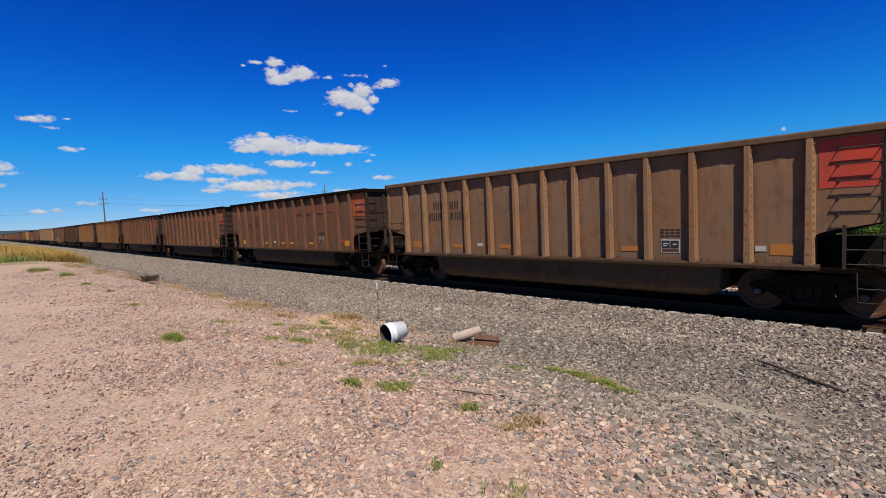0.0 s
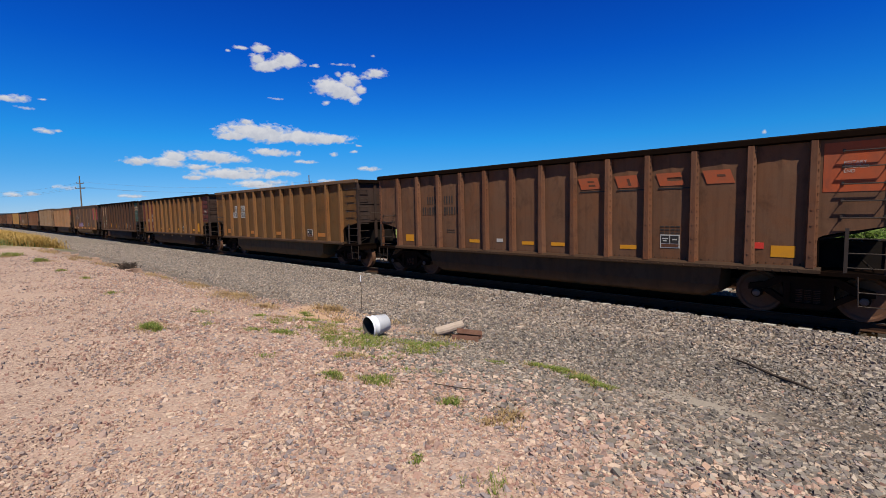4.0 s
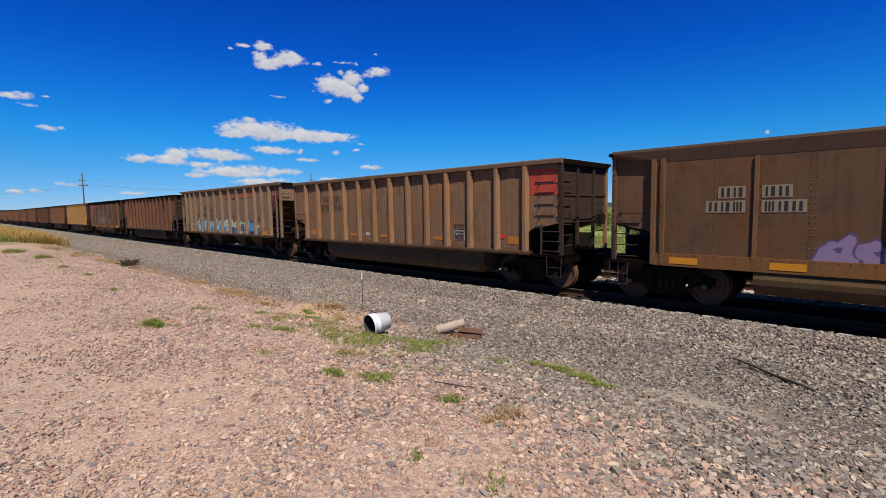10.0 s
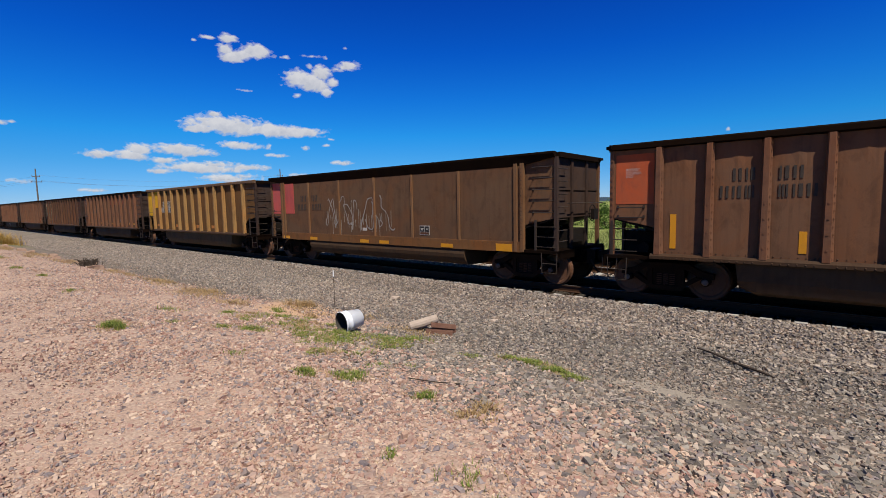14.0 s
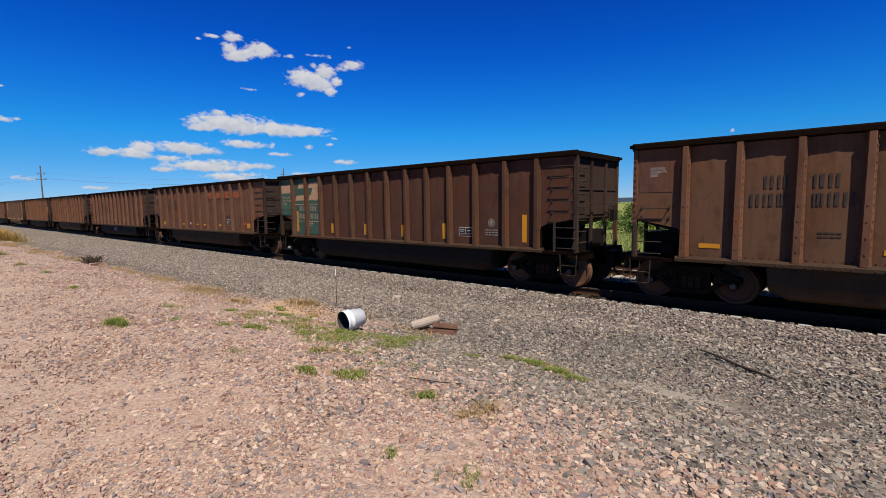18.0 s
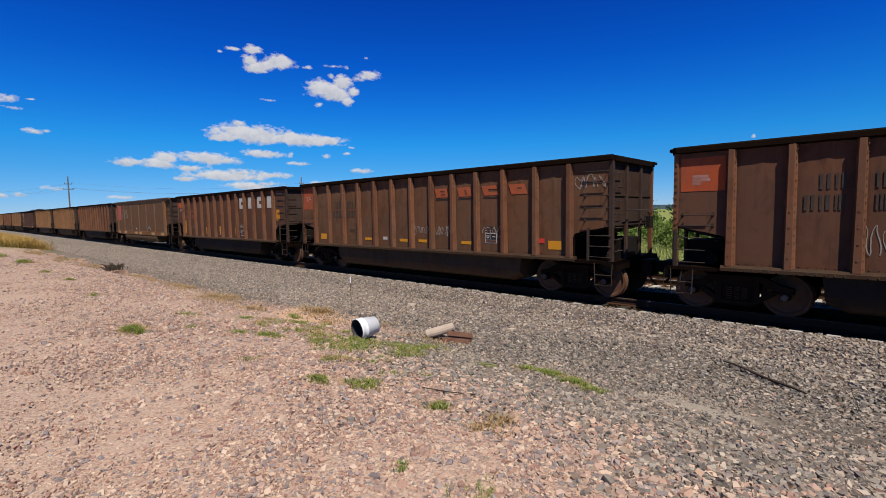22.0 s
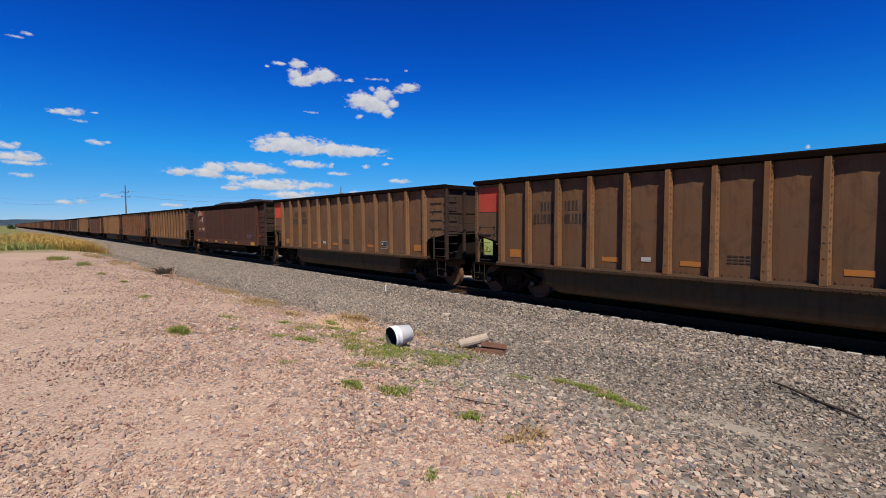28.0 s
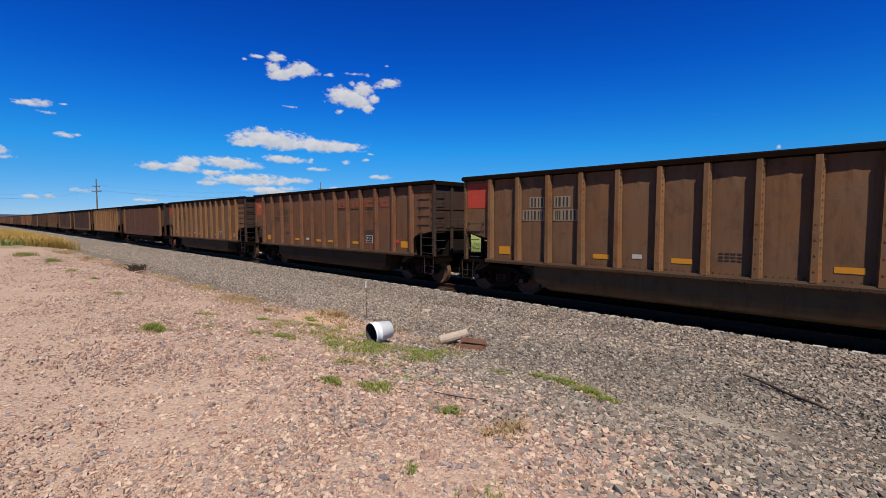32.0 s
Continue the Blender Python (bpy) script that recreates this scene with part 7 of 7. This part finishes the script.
def make_grass():
    rows = [(2.06, 8.1, 0.2, 0.3, 800, 0.13), (3.16, 7.13, 0.22, 0.2, 300, 0.08), (3.48, 6.78, 0.22, 0.4, 520, 0.09), (4.3, 7.9, 0.6, 0.6, 700, 0.08), (3.87, 5.94, 0.34, 0.35, 620, 0.09),
            (4.01, 6.39, 0.32, 0.35, 420, 0.07), (3.43, 4.96, 0.25, 0.2, 360, 0.07), (2.75, 4.2, 0.2, 0.22, 420, 0.08), (3.0, 3.85, 0.24, 0.24, 560, 0.09), (4.36, 5.7, 0.42, 0.75, 1500, 0.09),
            (4.76, 5.11, 0.62, 0.5, 1900, 0.085), (5.2, 5.0, 0.3, 0.35, 600, 0.08), (3.12, 2.91, 0.14, 0.18, 330, 0.09), (5.01, 3.72, 0.22, 0.24, 300, 0.07), (3.82, 3.77, 0.14, 0.18, 160, 0.06), (3.54, 4.05, 0.2, 0.24, 240, 0.06),
            (5.4, 3.4, 0.15, 0.24, 600, 0.09), (5.38, 3.08, 0.2, 0.3, 1000, 0.10), (5.27, 2.7, 0.2, 0.3, 1000, 0.1), (5.12, 2.38, 0.17, 0.22, 600, 0.09), (2.1, 2.3, 0.12, 0.1, 110, 0.06), (2.22, 1.68, 0.16, 0.2, 110, 0.08),
            (4.42, 4.82, 0.5, 0.4, 1300, 0.085), (4.1, 5.35, 0.42, 0.4, 900, 0.085), (3.7, 5.5, 0.4, 0.4, 500, 0.07), (4.2, 6.9, 0.5, 0.5, 600, 0.07), (2.55, 5.4, 0.2, 0.2, 130, 0.06), (2.75, 7.9, 0.25, 0.2, 160, 0.06), (3.2, 9.2, 0.25, 0.4, 240, 0.07), (1.98, 29.3, 0.5, 0.8, 700, 0.26), (2.5, 24.6, 0.4, 0.6, 500, 0.2), (2.45, 19.4, 0.2, 0.35, 200, 0.1), (2.65, 16.5, 0.2, 0.3, 200, 0.1), (2.45, 12.6, 0.18, 0.2, 160, 0.09)]
    for k, (x, y, rx, ry, n, h) in enumerate(rows):
        tuft("grass_tuft", x, y, rx * 0.8, ry * 0.8, int(n * 1.2), h * 0.9, "grass", 400 + 3 * k, "low green grass tuft growing in gravel", 0.0038)
        tuft("dry_grass_tuft", x, y, rx * 1.3, ry * 1.3, int(n * 0.7), h * 0.6, "dry", 450 + 3 * k, "thin dry grass among green blades in gravel", 0.003, 0.8)
    for k, (x, y, rx, ry, n, h) in enumerate(((5.95, 9.3, 0.35, 0.4, 420, 0.2), (5.5, 8.6, 0.5, 0.6, 260, 0.09), (5.9, 7.3, 0.5, 0.6, 320, 0.1), (4.7, 9.8, 0.5, 0.7, 420, 0.1), (3.3, 2.35, 0.12, 0.12, 160, 0.09), (5.9, 5.7, 0.4, 0.5, 420, 0.08), (3.0, 2.3, 0.2, 0.2, 200, 0.08), (4.6, 11.6, 0.8, 1.2, 800, 0.09), (4.2, 6.6, 0.5, 0.5, 500, 0.07), (4.9, 15, 0.5, 1.6, 700, 0.12), (5.0, 12.2, 0.5, 1.2, 700, 0.12), (4.7, 18, 0.4, 1.6, 500, 0.12), (4.5, 23, 0.5, 1.6, 400, 0.14), (4.3, 28, 0.5, 2, 500, 0.16), (3.9, 34, 0.6, 2.4, 600, 0.2))):
        tuft("dry_grass_tuft", x, y, rx, ry, n, h, "dry", 500 + 3 * k, "dry straw-coloured grass tuft in gravel", 0.005, 0.8)
    g = np.random.default_rng(9)
    # scattered low growth where the soil meets the stones
    for k in range(34):
        y = 4.6 + 4.2 * g.random()
        x = 3.35 + 1.5 * g.random() + 0.12 * (y - 4.6)
        green = g.random() < 0.6
        tuft("grass_tuft" if green else "dry_grass_tuft", x, y, 0.14, 0.18, int(g.integers(90, 230)), 0.07, "grass" if green else "dry", 900 + 3 * k, "small sparse tuft of low grass among stones", 0.0035, 0.7)
    # golden grass and weeds at the far end of the yard
    n = 60000
    x, y = g.uniform(-1.6, 6.6, n), 42 + 50 * g.random(n) ** 1.2
    keep = x < 5.2 + 1.2 * np.sin(0.35 * y) * np.clip((y - 40) / 10, 0.2, 1) + g.normal(0, 0.3, n)
    keep &= g.random(n) < np.clip((x - 1.6) / 2.0 + 0.35 * np.sin(0.5 * y + x), 0.04, 1)
    v, f = blades(x[keep], y[keep], 0.85, 31, 0.014, 0.6)
    tagged(new("golden_grass", bulk("golden_grass", v, f, MAT["gold"])), "tall golden dry grass beside the yard", "grass", kind="stuff")
    n = 60000
    y = 42 + 150 * g.random(n) ** 1.4
    x = g.uniform(-16, 5.0, n) - 0.12 * (y - 42)
    keep = g.random(n) < 0.4 + 0.5 * np.sin(0.3 * y + 0.7 * x)
    v, f = blades(x[keep], y[keep], 0.5, 32, 0.024, 0.8)
    tagged(new("green_weeds", bulk("green_weeds", v, f, MAT["weed"])), "yellow-green weeds on the plain behind the yard", "weeds", kind="stuff")
    n = 26000
    x, y = 20.6 + 22 * g.random(n) ** 1.2, g.uniform(-6, 40, n)
    v, f = blades(x, y, 0.5, 33, 0.016, 0.6)
    tagged(new("meadow_grass", bulk("meadow_grass", v, f, MAT["weed"])), "tall yellow-green meadow grass beyond the track", "grass", kind="stuff")


def make_bucket():
    b = thing("bucket", (5.05, 6.84, 0.0), "dirty white plastic bucket lying on its side", "bucket")
    z = float(land(4.55, 6.04)) + 0.155
    b.matrix_world = pose(4.57, 6.02, z, 0, -4, -5) @ Matrix.Scale(0.93, 4)
    body = Shape().lathe([(-0.02, 0.182), (-0.015, 0.19), (0.015, 0.19), (0.02, 0.184), (0.09, 0.18), (0.095, 0.187), (0.105, 0.187), (0.11, 0.178), (0.345, 0.15), (0.35, 0.0)], 0, 32)
    part("bucket_wall", body.mesh("bucket_wall", MAT["plastic"], True), b)
    inner = Shape().lathe([(-0.02, 0.181), (0.1, 0.17), (0.33, 0.144), (0.335, 0.0)], 0, 32)
    part("bucket_lining", inner.mesh("bucket_lining", MAT["inside"], True), b, (0, 0, 0), "dark inside")
    pts = [(0.1 + 0.03 * math.sin(q), 0.192 * math.cos(q), 0.192 * math.sin(q)) for q in np.linspace(-2.6, 1.6, 18)]
    part("bail_handle", Shape().tube(pts, 0.005, 6).mesh("bail_handle", MAT["twig"]), b, (0, 0, 0), "thin wire handle")


def make_debris():
    def zz(x, y):
        return float(land(x, y))
    def up(x, y, h):
        return (x, y, zz(x, y) + h)
    log = Shape().tube([up(5.89, 5.84, 0.07), up(5.9, 5.83, 0.08), up(6.08, 5.7, 0.15), up(6.3, 5.55, 0.24), up(6.31, 5.545, 0.245)], [0.05, 0.08, 0.085, 0.078, 0.05], 12)
    log.tube([up(6.28, 5.56, 0.28), up(6.33, 5.5, 0.37), up(6.4, 5.46, 0.35)], [0.025, 0.02, 0.012], 6)
    tagged(new("wood_block", log.mesh("wood_block", MAT["oldwood"])), "short weathered grey wooden log lying on ballast", "wood")
    for k, (x, y, l, a, h) in enumerate(((6.32, 5.4, 0.44, -62, 0.05), (6.08, 5.3, 0.46, -54, 0.04), (6.26, 5.36, 0.44, -45, 0.13))):
        s = Shape().box((-l / 2, -0.04, -0.03), (l / 2, 0.04, 0.0)).box((-l / 2, 0.026, 0.0), (l / 2, 0.04, 0.045)).box((-l / 2, -0.04, 0.0), (l / 2, -0.026, 0.045))
        ob = tagged(new("rusty_channel", s.mesh("rusty_channel", MAT["scrap"])), "rusty steel channel scrap piece beside the log", "scrap metal", "rusty scrap")
        ob.matrix_world = pose(x, y, zz(x, y) + h, 4 - 5 * k, 4 * k, a)
    x, y = 6.55, 8.9
    st = thing("marker_stake", (x, y, zz(x, y)), "thin wire marker stake with a white top", "stake")
    part("stake_rod", Shape().tube([(0, 0, -0.1), (0.005, 0.0, 0.5), (0, 0, 0.84)], 0.007, 6).mesh("stake_rod", MAT["twig"]), st)
    part("stake_cap", Shape().tube([(0, 0, 0.72), (0, 0, 0.86)], 0.012, 8).mesh("stake_cap", MAT["plastic"]), st, (0, 0, 0), "white plastic cap")
    a, c = Vector((8.72, 1.8, zz(8.7, 1.8) + 0.06)), Vector((7.5, 0.62, zz(7.5, 0.62) + 0.05))
    pts = [a.lerp(c, q) + Vector((0.02 * math.sin(6 * q), 0.02 * math.cos(5 * q), 0.01 * math.sin(9 * q))) for q in np.linspace(0, 1, 9)]
    tagged(new("dead_branch", Shape().tube(pts, [0.012, 0.016, 0.02, 0.022, 0.02, 0.026, 0.02, 0.018, 0.01], 6).mesh("dead_branch", MAT["twig"])), "long dark dead branch lying on the ballast", "branch")
    for k, pts in enumerate(([(8.92, 0.32, 0.05), (9.2, 0.12, 0.06), (9.51, -0.12, 0.04)], [(4.5, 1.69, 0.05), (4.58, 1.5, 0.06), (4.54, 1.34, 0.05), (4.45, 1.18, 0.05)], [(3.4, 3.4, 0.03), (3.5, 3.1, 0.04), (3.7, 2.9, 0.03)])):
        tagged(new("dry_stick", Shape().tube([(x, y, zz(x, y) + h) for x, y, h in pts], [0.006] * len(pts), 6).mesh("dry_stick", MAT["pale_twig" if k < 2 else "twig"])), "thin bleached dry stick on gravel", "stick", "dry sticks")
    g = np.random.default_rng(77)
    s = Shape()
    for k in range(110):
        a, r = g.uniform(0, 6.28), g.uniform(0.08, 0.28)
        p0 = (g.normal(0, 0.13), g.normal(0, 0.2), g.uniform(0.0, 0.14))
        p2 = (p0[0] + r * math.cos(a), p0[1] + r * math.sin(a), g.uniform(0.05, 0.3))
        s.tube([p0, ((p0[0] + p2[0]) / 2, (p0[1] + p2[1]) / 2, p2[2] * 0.75 + 0.06), p2], [0.014, 0.011, 0.006], 5)
    thing("tumbleweed", (4.62, 20.9, zz(4.6, 20.9)), "dark dead tangle of tumbleweed on the slope", "dead bush", mesh=s.mesh("tumbleweed", MAT["twig"]))["kind"] = "stuff"
    rock = [(8.96, 9.4, 0.11, "pale"), (8.2, 5.6, 0.07, "pale"), (3.4, 9.8, 0.05, "p"), (2.3, 3.3, 0.045, "p"), (3.4, 1.4, 0.05, "p"), (1.2, 4.4, 0.05, "p"), (2.8, 2.0, 0.055, "p"), (3.7, 1.9, 0.06, "p"), (3.0, 1.3, 0.06, "p")]
    for k in range(22):
        y = 18 + 20 * k / 21 + float(g.uniform(-0.5, 0.5))
        rock.append((4.75 - 0.012 * (y - 20) + float(g.normal(0, 0.22)), y, float(g.uniform(0.07, 0.17)), "p"))
    for k, (x, y, r, kind) in enumerate(rock):
        q = (ICO + g.uniform(-0.3, 0.3, (8, 3))) * 1.2 * r * np.array([1.1, 0.85, 0.6])
        me = bulk("rock", q * (1.0 if kind == "pale" or y > 15 else 0.6), ICO_F, MAT["oldwood" if kind == "pale" else "clod" if y > 15 else "gravel"])
        tagged(new("rock", me), "pale loose rock lying on the ground" if y < 15 else "broken slab of pinkish soil at the yard edge", "rock", "loose rocks").location = (x, y, zz(x, y) + r * 0.25)


make_grass()
make_bucket()
make_debris()
motions()
